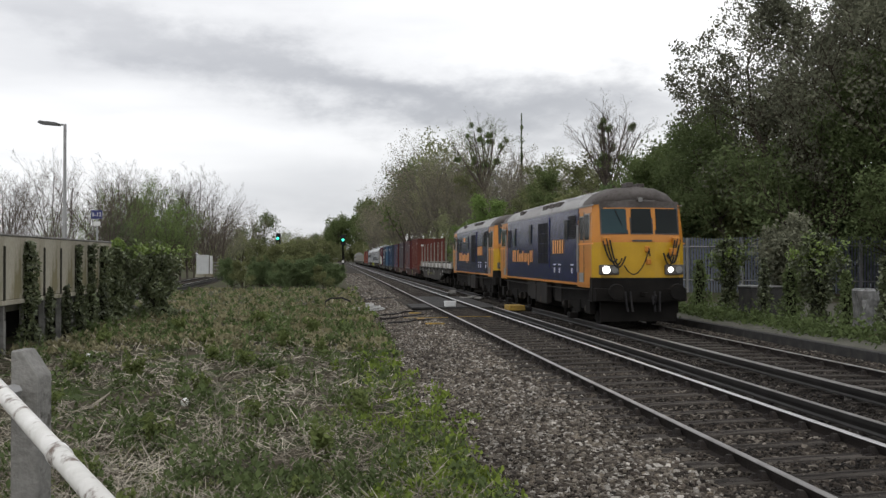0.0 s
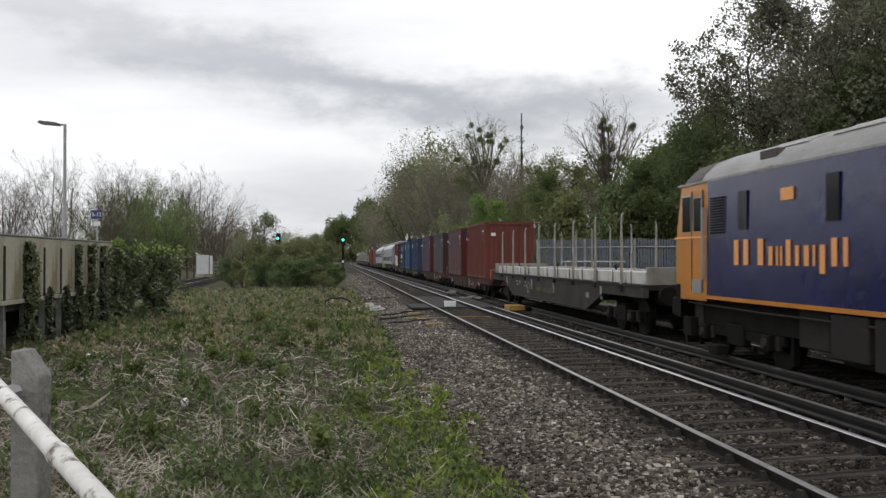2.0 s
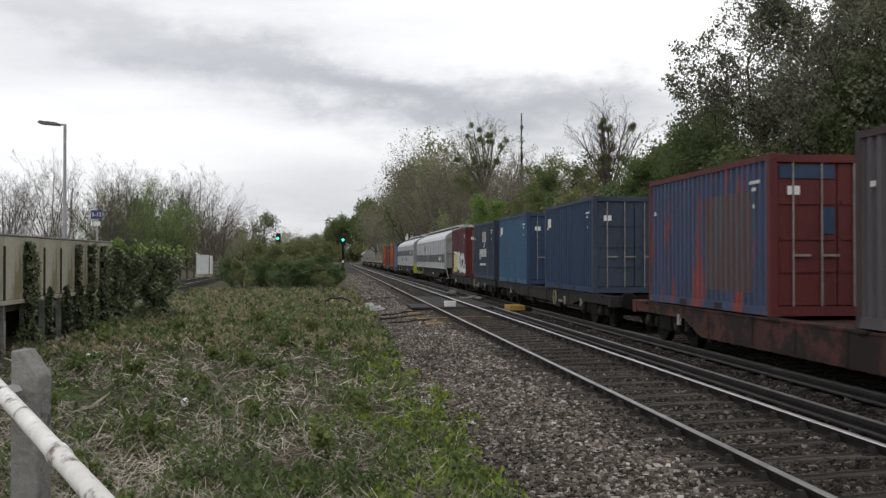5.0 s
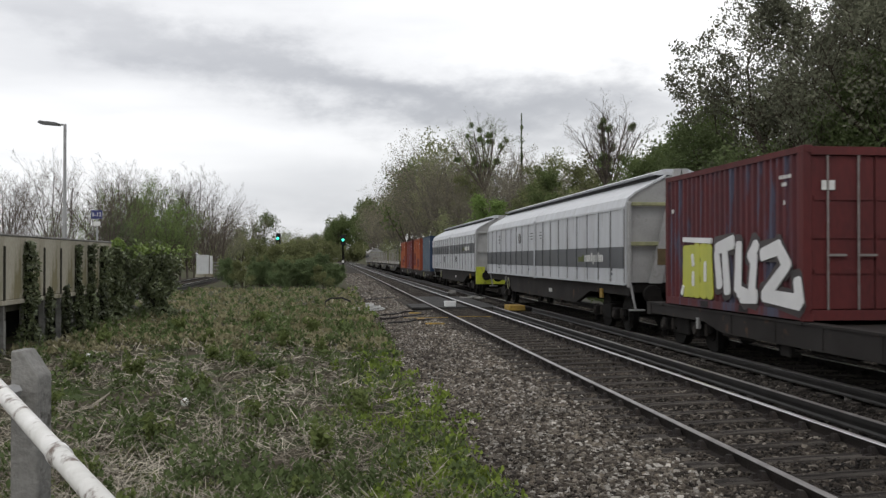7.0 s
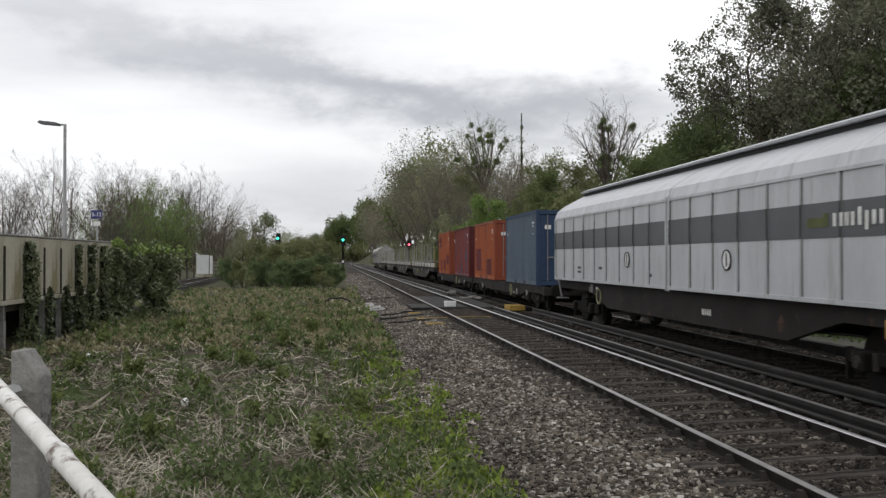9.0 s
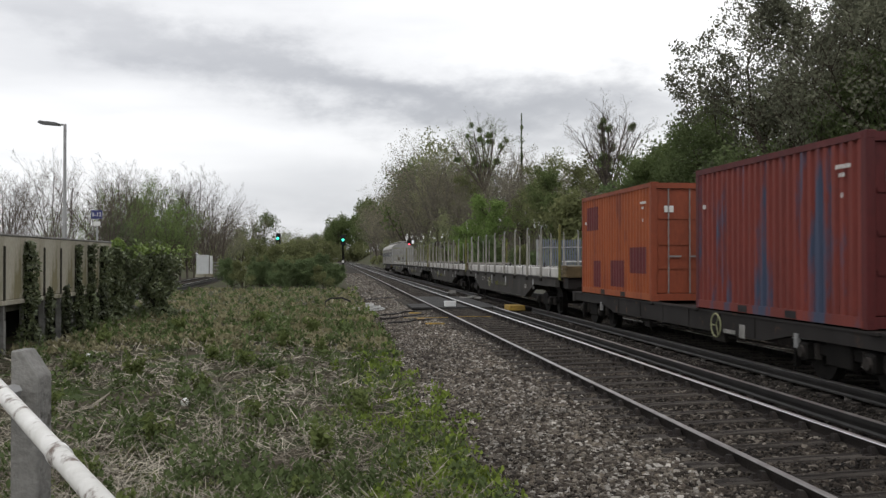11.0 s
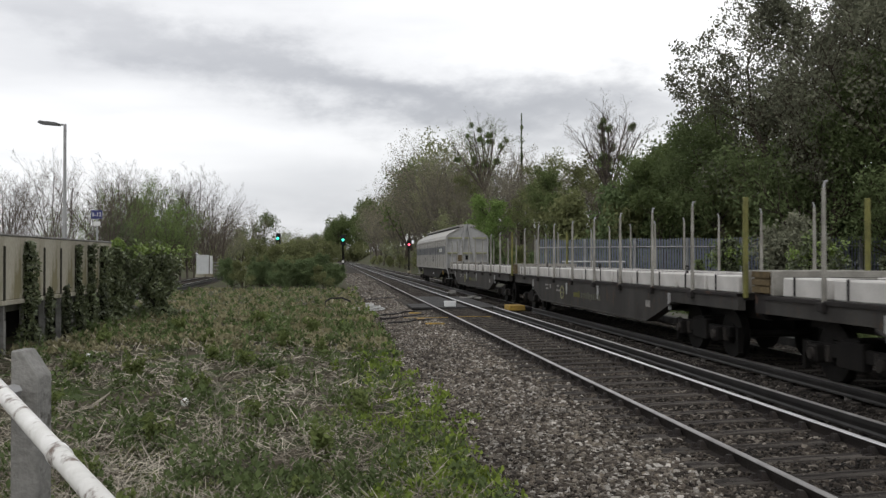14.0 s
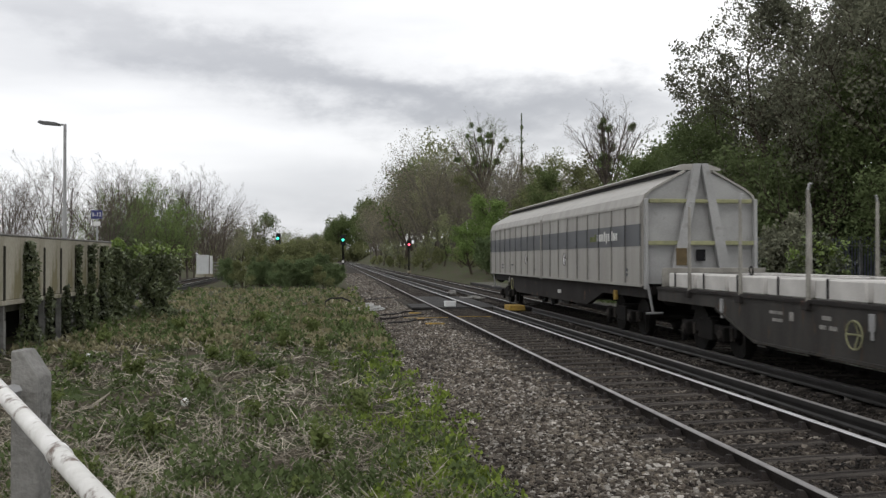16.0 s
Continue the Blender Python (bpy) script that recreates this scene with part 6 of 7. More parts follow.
def container(paint, end_paint, label, z0, z1, length=6.06, doors=True, patches=()):
    """A corrugated steel box with corner posts, rails, castings and end doors."""
    v = empty("shipping_container", label, "container")
    w = 1.22
    n = 25
    for sx in (-1, 1):
        bm = bmesh.new()
        pts = []
        y = 0.14
        step = (length - 0.28) / n
        for i in range(n):
            a = y + i * step
            pts += [(a, 0.0), (a + step * 0.34, 0.0), (a + step * 0.46, CORR), (a + step * 0.86, CORR)]
        pts.append((length - 0.14, 0.0))
        lo = [bm.verts.new((sx * (w - 0.012 - d), q, z0 + 0.16)) for q, d in pts]
        hi = [bm.verts.new((sx * (w - 0.012 - d), q, z1 - 0.10)) for q, d in pts]
        for i in range(len(pts) - 1):
            bm.faces.new((lo[i], lo[i + 1], hi[i + 1], hi[i]))
        part("side_wall", bm, M[paint], v)
    # repainted oblongs that follow the ribs of the near side
    for y0, y1, za, zb, tone in patches:
        bm = bmesh.new()
        inside = [(q, d) for q, d in pts if y0 <= q <= y1]
        lo = [bm.verts.new((-(w - 0.008 - d), q, za)) for q, d in inside]
        hi = [bm.verts.new((-(w - 0.008 - d), q, zb)) for q, d in inside]
        for i in range(len(inside) - 1):
            bm.faces.new((lo[i], lo[i + 1], hi[i + 1], hi[i]))
        part("paint_patch", bm, M[tone], v, "oblong patch of darker paint")
    part("top_rail", boxes((-w, -w + 0.06, 0.1, length - 0.1, z1 - 0.11, z1 - 0.01), (w - 0.06, w, 0.1, length - 0.1, z1 - 0.11, z1 - 0.01)), M[end_paint], v)
    part("bottom_rail", boxes((-w, -w + 0.06, 0.1, length - 0.1, z0 + 0.02, z0 + 0.17), (w - 0.06, w, 0.1, length - 0.1, z0 + 0.02, z0 + 0.17)), M[paint], v)
    for q in (length / 2 - 1.05, length / 2 + 0.7):
        part("fork_pocket", boxes((-w - 0.004, -w + 0.05, q, q + 0.36, z0 + 0.03, z0 + 0.15)), M["rubber"], v, "dark fork pocket")
    part("roof", boxes((-w + 0.02, w - 0.02, 0.05, length - 0.05, z1 - 0.06, z1 - 0.02)), M[end_paint], v)
    part("floor", boxes((-w + 0.03, w - 0.03, 0.05, length - 0.05, z0 + 0.08, z0 + 0.16)), M["black"], v)
    for sx in (-1, 1):
        for q in (0.0, length - 0.14):
            p = part("corner_post", boxes((sx * w - (0.14 if sx > 0 else 0), sx * w + (0.14 if sx < 0 else 0), q, q + 0.14, z0 + 0.1, z1 - 0.1, 0.01)), M[end_paint], v)
            for z in (z0, z1 - 0.12):
                part("corner_casting", boxes((sx * w - (0.165 if sx > 0 else -0.005), sx * w + (0.165 if sx < 0 else -0.005) * 1.0, q - 0.004, q + 0.148, z, z + 0.12, 0.01)), M[end_paint], p)
    for q, d in ((0.03, -1), (length - 0.03, 1)):
        part("end_header", boxes((-w + 0.1, w - 0.1, q - 0.03, q + 0.03, z1 - 0.15, z1 - 0.02)), M[end_paint], v)
        part("end_sill", boxes((-w + 0.1, w - 0.1, q - 0.03, q + 0.03, z0 + 0.02, z0 + 0.18)), M[end_paint], v)
    # the end towards the line's near side: doors, bars, plate
    for a, b in ((-1.08, -0.01), (0.01, 1.08)) if doors else ():
        dr = part("end_door", boxes((a, b, 0.05, 0.09, z0 + 0.19, z1 - 0.16, 0.01)), M[end_paint], v, "steel end door")
        for z in (z0 + 0.75, z0 + 1.3, z0 + 1.9):
            part("door_rib", boxes((a + 0.05, b - 0.05, 0.03, 0.05, z, z + 0.07)), M[end_paint], dr)
        for x in (a + 0.28, b - 0.28):
            part("lock_bar", cyls(((x, 0.02, z0 + 0.15), (x, 0.02, z1 - 0.12), 0.017, None, 8)), M["lock_steel"], dr, "dull steel locking bar")
            part("bar_handle", boxes((x - 0.02, x + 0.3, -0.0, 0.02, z0 + 1.02, z0 + 1.06)), M["lock_steel"], dr)
    if not doors:
        bm = bmesh.new()
        pts = [(-1.09 + i * 0.0605, 0.0 if i % 4 < 2 else 0.035) for i in range(37)]
        lo = [bm.verts.new((q, 0.03 + d, z0 + 0.16)) for q, d in pts]
        hi = [bm.verts.new((q, 0.03 + d, z1 - 0.1)) for q, d in pts]
        for i in range(36):
            bm.faces.new((lo[i], lo[i + 1], hi[i + 1], hi[i]))
        part("end_wall", bm, M[end_paint], v, "ribbed closed end")
        tagged(part("small_writing", boxes(*((0.72, 0.745, 0.024, 0.03, z1 - 0.5 - 0.17 * k, z1 - 0.44 - 0.17 * k + 0.03 * (k % 2)) for k in range(6))), M["lock_steel"], v, "column of faded marks"), kind="stuff")
    part("end_plate", boxes((-0.9, -0.68, 0.024, 0.03, z1 - 0.7, z1 - 0.55)), M["white_mark"], v, "pale label plate")
    bm = bmesh.new()
    far = length - 0.1
    pts = [(-1.08 + i * 0.09, 0.0 if i % 4 < 2 else 0.03) for i in range(25)]
    lo = [bm.verts.new((q, far + d, z0 + 0.16)) for q, d in pts]
    hi = [bm.verts.new((q, far + d, z1 - 0.1)) for q, d in pts]
    for i in range(24):
        bm.faces.new((lo[i], lo[i + 1], hi[i + 1], hi[i]))
    part("end_wall", bm, M[end_paint], v)
    return v


def side_bars(v, mat, rows, x=-1.215):
    """Small unread writing: rows of (y, z, how many, height)."""
    bm = bmesh.new()
    for y, z, k, h in rows:
        for i in range(k):
            box(bm, x - 0.006, x + 0.004, y + i * h * 0.95, y + i * h * 0.95 + h * (0.45 if i % 3 else 0.58), z, z + h)
    return tagged(part("small_writing", bm, M[mat], v), kind="stuff")


def container_wagon(place, length, paint, label, deck=0.92):
    depth = 0.58 if paint == "flat_red" else 0.42
    v = empty("container_wagon", label, "rail wagon")
    for sx in (-1, 1):
        x0, x1 = (-1.2, -1.02) if sx < 0 else (1.02, 1.2)
        side = [(0.25, deck - 0.02), (length - 0.25, deck - 0.02), (length - 0.25, deck - 0.26), (length - 3.4, deck - 0.26), (length - 4.3, deck - depth), (4.3, deck - depth), (3.4, deck - 0.26), (0.25, deck - 0.26)]
        sb = part("side_sill", slab(bmesh.new(), side, x0, x1), M[paint], v, "steel side sill")
        part("sill_flange", boxes((x0 - 0.02, x1 + 0.02, 0.25, length - 0.25, deck - 0.05, deck - 0.012)), M[paint], sb)
        for q in (4.6, 6.1, 7.6, 9.1, 10.6, length - 4.7):
            part("sill_rib", boxes((x0 - 0.015, x0 + 0.01, q, q + 0.05, deck - depth + 0.03, deck - 0.05)), M[paint], sb)
        xo = x0 if sx < 0 else x1
        for q in (length * 0.36, ):
            bm = bmesh.new()
            for k in range(16):
                a, b = 2 * math.pi * k / 16, 2 * math.pi * (k + 1) / 16
                cyl(bm, (xo + sx * 0.06, q + 0.22 * math.cos(a), deck - 0.28 + 0.22 * math.sin(a)), (xo + sx * 0.06, q + 0.22 * math.cos(b), deck - 0.28 + 0.22 * math.sin(b)), 0.018, None, 5)
            for k in range(3):
                a = 2 * math.pi * k / 3
                cyl(bm, (xo + sx * 0.05, q, deck - 0.28), (xo + sx * 0.06, q + 0.22 * math.cos(a), deck - 0.28 + 0.22 * math.sin(a)), 0.014, None, 5)
            part("brake_wheel", bm, M["pale_lime"], v, "pale yellow brake hand wheel")
        for d_ in ((xo - 0.008, xo + 0.008, 5.0, 5.22, deck - 0.44, deck - 0.2), (xo - 0.008, xo + 0.008, 5.4, 5.9, deck - 0.4, deck - 0.33),):
            part("data_panel", boxes(d_), M["letter_dull"], v)
        part("tie_hook", boxes((xo - 0.03, xo + 0.03, 3.1, 3.2, deck - 0.42, deck - 0.2), (xo - 0.03, xo + 0.03, length - 3.2, length - 3.1, deck - 0.42, deck - 0.2)), M["galv"], v)
    part("deck_frame", boxes((-1.05, 1.05, 0.2, length - 0.2, deck - 0.2, deck - 0.06), (-1.22, 1.22, 0.15, 0.4, deck - 0.3, deck - 0.01), (-1.22, 1.22, length - 0.4, length - 0.15, deck - 0.3, deck - 0.01)), M[paint], v)
    for q in (1.0, 7.2, length - 7.2, length - 1.1):
        part("container_spigot", boxes((-1.25, -1.0, q - 0.12, q + 0.12, deck - 0.06, deck - 0.002, 0.01), (1.0, 1.25, q - 0.12, q + 0.12, deck - 0.06, deck - 0.002, 0.01)), M["flat_dark"], v)
    underkit(v, 3.6, length - 3.6, deck - 0.42)
    if paint == "flat_red":
      part("end_rail", cyls(((-1.1, 0.2, deck), (-1.1, 0.2, deck + 0.45), 0.018, None, 6), ((-1.1, 0.2, deck + 0.45), (-0.8, 0.2, deck + 0.45), 0.018, None, 6), ((-0.8, 0.2, deck + 0.45), (-0.8, 0.2, deck), 0.018, None, 6)), M["pale_lime"], v, "pale yellow hand rail")
    buffers(v, 0.2, deck - 0.12, -1)
    buffers(v, length - 0.2, deck - 0.12, 1)
    for y in (2.1, length - 2.1):
        bogie(v, y, place, 0.42, 1.8)
    STOCK.append((v, place))
    return v


def flat_wagon(place, label, brand=True, first_stake=2.2):
    """A long stake wagon: fish-bellied sides, upright stakes, and a crate between two wagons."""
    L, deck = 20.6, 1.28
    v = empty("stake_wagon", label, "rail wagon")
    for sx in (-1, 1):
        x0, x1 = (-1.30, -1.16) if sx < 0 else (1.16, 1.30)
        side = [(0.1, deck), (L - 0.1, deck), (L - 0.1, deck - 0.3), (L - 3.3, deck - 0.3), (L - 4.9, deck - 0.78), (4.9, deck - 0.78), (3.3, deck - 0.3), (0.1, deck - 0.3)]
        sb = part("side_sill", slab(bmesh.new(), side, x0, x1), M["flat_grey"], v, "dark grey fish-bellied side sill")
        part("sill_flange", boxes((x0 - 0.03, x1 + 0.03, 0.1, L - 0.1, deck - 0.06, deck)), M["flat_dark"], sb)
        low = [(L - 3.3, deck - 0.30), (L - 4.9, deck - 0.78), (4.9, deck - 0.78), (3.3, deck - 0.3), (3.3, deck - 0.34), (4.9, deck - 0.82), (L - 4.9, deck - 0.82), (L - 3.3, deck - 0.34)]
        part("belly_flange", slab(bmesh.new(), low, x0 - 0.04, x1 + 0.04), M["flat_grey"], sb)
        xo = x0 if sx < 0 else x1
        for q in (12.6,):
            bm = bmesh.new()
            for k in range(18):
                a, b = 2 * math.pi * k / 18, 2 * math.pi * (k + 1) / 18
                cyl(bm, (xo + sx * 0.07, q + 0.2 * math.cos(a), 0.85 + 0.2 * math.sin(a)), (xo + sx * 0.07, q + 0.2 * math.cos(b), 0.85 + 0.2 * math.sin(b)), 0.013, None, 5)
            for k in range(4):
                a = math.pi * k / 2
                cyl(bm, (xo, q, 0.85), (xo + sx * 0.07, q + 0.2 * math.cos(a), 0.85 + 0.2 * math.sin(a)), 0.014, None, 5)
            part("brake_wheel", bm, M["pale_lime"], v, "pale yellow brake hand wheel")
        for q in (3.4, 8.8, 12.2, L - 3.6):
            part("tie_hook", boxes((xo - 0.035, xo + 0.035, q, q + 0.12, 0.92, 1.16, 0.01), (xo - 0.03, xo + 0.03, q + 0.03, q + 0.09, 0.8, 0.95, 0.01)), M["galv"], v)
        for d_ in ((xo - 0.008, xo + 0.008, 14.4, 14.53, 0.92, 1.06), (xo - 0.008, xo + 0.008, 14.75, 15.2, 1.0, 1.05), (xo - 0.008, xo + 0.008, 14.75, 15.1, 0.88, 0.93), (xo - 0.008, xo + 0.008, 13.3, 13.55, 1.0, 1.06), (xo - 0.008, xo + 0.008, 13.15, 13.35, 0.86, 0.92), (xo - 0.008, xo + 0.008, 13.45, 13.62, 0.86, 0.92), (xo - 0.008, xo + 0.008, 4.7, 5.0, 0.8, 0.95),):
            part("data_panel", boxes(d_), M["letter_dull"], v)
        for i in range(8):
            q = first_stake + i * 2.35
            st = part("stake", cyls(((sx * 1.3, q, deck - 0.1), (sx * 1.3, q, 2.95), 0.042, 0.028, 8)), M["stake"], v, "upright grey steel stake")
            part("stake_hook", cyls(((sx * 1.3, q, 2.95), (sx * 1.28, q, 3.05), 0.02, None, 6), ((sx * 1.28, q, 3.05), (sx * 1.25, q - 0.03, 3.045), 0.015, None, 6)), M["galv"], st)
            part("stake_socket", boxes((sx * 1.3 - 0.08, sx * 1.3 + 0.08, q - 0.09, q + 0.09, deck - 0.16, deck - 0.02, 0.01)), M["flat_dark"], v)
    if brand:
        bm = bmesh.new()
        for i in range(8):
            box(bm, -1.312, -1.298, 11.4 - i * 0.09, 11.4 - i * 0.09 + 0.04, 0.76, 0.90 + (0.05 if i > 5 else 0))
        tagged(part("brand_mark", bm, M["stake_lime"], v, "row of faded lime bars"), kind="stuff")
        bm = bmesh.new()
        y = 10.65
        for k, w in (("round", 0.15), ("round", 0.15), ("stem", 0.04), ("stem", 0.04), ("round", 0.15), ("tall", 0.15), ("low", 0.14), ("round", 0.15), ("round", 0.15), ("tall", 0.12), ("round", 0.15), ("stem", 0.04), ("round", 0.15)):
            y -= w + 0.035
            glyph(bm, -1.302, y, 0.76, w, 0.15, k, t=0.03)
        tagged(part("brand_lettering", bm, M["flat_faded"], v, "faded strokes of a name"), kind="stuff")
    part("deck_planks", boxes((-1.2, 1.2, 0.1, L - 0.1, deck - 0.12, deck - 0.01), (-0.6, 0.6, 0.3, L - 0.3, deck - 0.5, deck - 0.12)), M["flat_dark"], v)
    underkit(v, 4.2, L - 4.2, 0.62)
    for q in (0.08, L - 0.16):
        part("end_board", boxes((-1.2, 1.2, q, q + 0.08, deck, deck + 0.42, 0.01)), M["stake"], v)
    buffers(v, 0.1, 1.05, -1)
    buffers(v, L - 0.1, 1.05, 1)
    for y in (2.3, L - 2.3):
        bogie(v, y, place, 0.46, 1.8)
    STOCK.append((v, place))
    return v


def block_load(place, L=19.95):
    """Pale concrete blocks in two rows on the wagon, strapped down."""
    v = empty("concrete_block_load", "two rows of pale concrete blocks strapped on a stake wagon", "cargo")
    rng = random.Random(int(place))
    n = 13
    step = L / n
    for sx in (-1, 0, 1):
        data = None
        for i in range(n):
            x0, x1 = (-1.19, -0.45) if sx < 0 else ((0.45, 1.19) if sx > 0 else (-0.38, 0.38))
            if data is None:
                o = part("block", boxes((x0, x1, 0.0, step - 0.16, 0, 0.31 if sx else 0.25, 0.022)), M["block"], v)
                data = o.data
            else:
                o = new("block", data)
                o.parent = v
            o.matrix_basis = pose(rng.uniform(-0.008, 0.008), i * step, 1.282, 0, 0, rng.uniform(-0.15, 0.15))
    for i in range(n):
        q = i * step + step * 0.62
        part("strap", boxes((-1.2, 1.2, q, q + 0.06, 1.6, 1.606), (-1.204, -1.198, q, q + 0.06, 1.3, 1.604)), M["rubber"], v)
    for q in (3.3, 9.9, 16.5):
        bm = bmesh.new()
        for k in range(10):
            a, b = 2 * math.pi * k / 10, 2 * math.pi * (k + 1) / 10
            cyl(bm, (-0.85, q + 0.07 * math.cos(a), 1.68 + 0.08 * math.sin(a)), (-0.85, q + 0.07 * math.cos(b), 1.68 + 0.08 * math.sin(b)), 0.015, None, 5)
        part("lifting_ring", bm, M["steel"], v, "steel lifting ring")
    STOCK.append((v, place))
    return v


def sliding_van(place, L, paint, label, lime_end=False, logo=0.0, band=(2.2, 2.72)):
    """A long van with sliding ribbed sides whose tops lean in to a low ridge."""
    v = empty("sliding_wall_van", label, "rail wagon")
    w, z0, e, r = 1.40, 1.27, 3.18, 4.12
    core = [(-w + 0.06, z0 + 0.05), (-w + 0.06, e), (-1.26, 3.40), (-1.06, 3.56), (-0.16, r - 0.14), (0.16, r - 0.14), (1.06, 3.56), (1.26, 3.40), (w - 0.06, e), (w - 0.06, z0 + 0.05)]
    part("end_wall_and_core", prism(bmesh.new(), core, 0.06, L - 0.06), M["van_end"], v, "grey steel end wall")
    for sx in (-1, 1):
        for d in range(2):
            y0, y1 = (0.0, L / 2 - 0.03) if d == 0 else (L / 2 + 0.03, L)
            bm = bmesh.new()
            out = [(-w, z0), (-w, e), (-1.33, 3.40), (-1.12, 3.56), (-0.34, 3.98), (-0.34, 3.93), (-1.08, 3.53), (-1.28, 3.38), (-w + 0.05, e - 0.02), (-w + 0.05, z0)]
            prism(bm, [(x * -sx, z) for x, z in out], y0, y1)
            dr = part("sliding_door", bm, M[paint], v, "white ribbed sliding door")
            k = 9
            for i in range(k + 1):
                q = y0 + 0.04 + (y1 - y0 - 0.14) * i / k
                xr = sx * (w + 0.008)
                part("door_rib", boxes((xr - 0.03, xr + 0.03, q, q + 0.05, z0 + 0.04, band[0])), M[paint], dr)
                part("door_rib", boxes((xr - 0.03, xr + 0.03, q, q + 0.05, band[1], e - 0.03)), M[paint], dr)
                # darker strip beside each rib, painting in the rib's shadow side
                part("panel_seam", boxes((sx * (w + 0.004) - 0.0055, sx * (w + 0.004) + 0.0055, q - 0.035, q - 0.001, z0 + 0.05, e - 0.05)), M["seam"], dr)
                part("band_rib", boxes((xr - 0.03, xr + 0.03, q, q + 0.05, band[0], band[1])), M["van_band"], dr)
            part("door_band", boxes((sx * (w + 0.003) - 0.004, sx * (w + 0.003) + 0.004, y0 + 0.01, y1 - 0.01, *band)), M["van_band"], dr, "charcoal horizontal band")
            part("top_strip", boxes((sx * (w + 0.01) - 0.016, sx * (w + 0.01) + 0.016, y0, y1, e - 0.05, e + 0.01)), M[paint], dr)
            part("bottom_strip", boxes((sx * (w + 0.01) - 0.02, sx * (w + 0.01) + 0.02, y0, y1, z0 - 0.02, z0 + 0.05)), M[paint], dr)
            part("door_edge_bar", boxes((sx * (w + 0.02) - 0.02, sx * (w + 0.02) + 0.02, (y1 - 0.08) if d == 0 else y0 + 0.02, (y1 - 0.03) if d == 0 else y0 + 0.07, z0 - 0.05, e + 0.05)), M[paint], dr)
    part("ridge_gap", boxes((-0.5, 0.5, 0.25, L - 0.25, 3.84, 4.03)), M["rubber"], v, "dark slot under the ridge")
    part("ridge_cap", prism(bmesh.new(), [(-0.62, 4.03), (-0.3, r + 0.02), (0.3, r + 0.02), (0.62, 4.03), (0.6, 3.99), (-0.6, 3.99)], 0.2, L - 0.2), M[paint], v, "white ridge cap")
    # end frames: A-shaped brace and cross rails
    for q, d in ((0.0, -1), (L, 1)):
        ya, yb = (q - 0.14, q - 0.02) if d < 0 else (q + 0.02, q + 0.14)
        bm = bmesh.new()
        for s in (-1, 1):
            a = [bm.verts.new((s * x, y, z)) for y in (ya, yb) for x, z in ((0.16, 4.12), (0.0, 4.12), (0.50, 1.3), (0.80, 1.3))]
            for f in ((0, 1, 2, 3), (4, 5, 6, 7), (0, 1, 5, 4), (1, 2, 6, 5), (2, 3, 7, 6), (3, 0, 4, 7)):
                bm.faces.new([a[i] for i in f])
        part("end_brace", bm, M["van_end"], v, "A-shaped steel end brace")
        part("end_rail", boxes((-1.3, 1.3, ya + 0.03, yb, 2.22, 2.32, 0.01), (-1.24, 1.24, ya + 0.03, yb, 3.2, 3.29, 0.01)), M["pale_lime" if d < 0 and not lime_end else "van_end"], v, "cross rail on the end wall")
        for x in (-1.32, 1.32):
            part("end_post", boxes((x - 0.04, x + 0.04, ya, yb, 1.2, 3.3, 0.01)), M["van_end"], v)
        part("hazard_plate", boxes((-0.62, -0.36, ya - 0.01, ya + 0.01, 1.75, 2.15)), M["crate"], v, "orange-brown hazard plate")
        part("vent_plate", boxes((-0.1, 0.12, ya + 0.08, ya + 0.1, 1.85, 2.12)), M["grille"], v)
        if lime_end and d < 0:
            part("lime_bumper", boxes((-1.3, 1.3, ya - 0.1, ya + 0.08, 0.62, 0.86, 0.02), (-1.36, -0.92, ya - 0.12, ya + 0.1, 0.62, 1.5, 0.02), (-0.5, 0.1, ya - 0.1, ya + 0.08, 0.86, 1.25, 0.02), (0.92, 1.36, ya - 0.12, ya + 0.1, 0.62, 1.5, 0.02)), M["lime"], v, "bright lime drawbar frame")
        else:
            part("step_ladder", cyls(((-1.3, ya, 1.3), (-1.18, ya - 0.03, 0.65), 0.03, None, 6), ((-1.35, ya - 0.03, 0.65), (-0.95, ya - 0.03, 0.65), 0.025, None, 6)), M["galv"], v)
        buffers(v, q, 1.05, d)
    # round emblem, unread writing
    for q, r0, zc in ((7.1, 0.18, 1.88), (12.8, 0.18, 1.88)) if logo else ((12.8, 0.18, 2.68),):
        part("round_emblem", cyls(((-w - 0.004, q, zc), (-w - 0.02, q, zc), r0, None, 20)), M["gr_white"], v, "round emblem")
        bm = bmesh.new()
        for k in range(20):
            a, b = 2 * math.pi * k / 20, 2 * math.pi * (k + 1) / 20
            cyl(bm, (-w - 0.022, q + r0 * math.cos(a), zc + r0 * math.sin(a)), (-w - 0.022, q + r0 * math.cos(b), zc + r0 * math.sin(b)), 0.015, None, 5)
        box(bm, -w - 0.03, -w - 0.02, q - 0.02, q + 0.02, zc - 0.12, zc + 0.12)
        part("emblem_ring", bm, M["gr_black"], v)
    side_bars(v, "van_band", ((1.0, 1.6, 4, 0.07), (1.0, 1.48, 5, 0.07), (L - 3.1, 1.62, 6, 0.06), (L - 3.1, 1.5, 6, 0.06), (L - 5.2, 1.62, 5, 0.07), (L * 0.55, 1.5, 4, 0.06)), -w - 0.005)
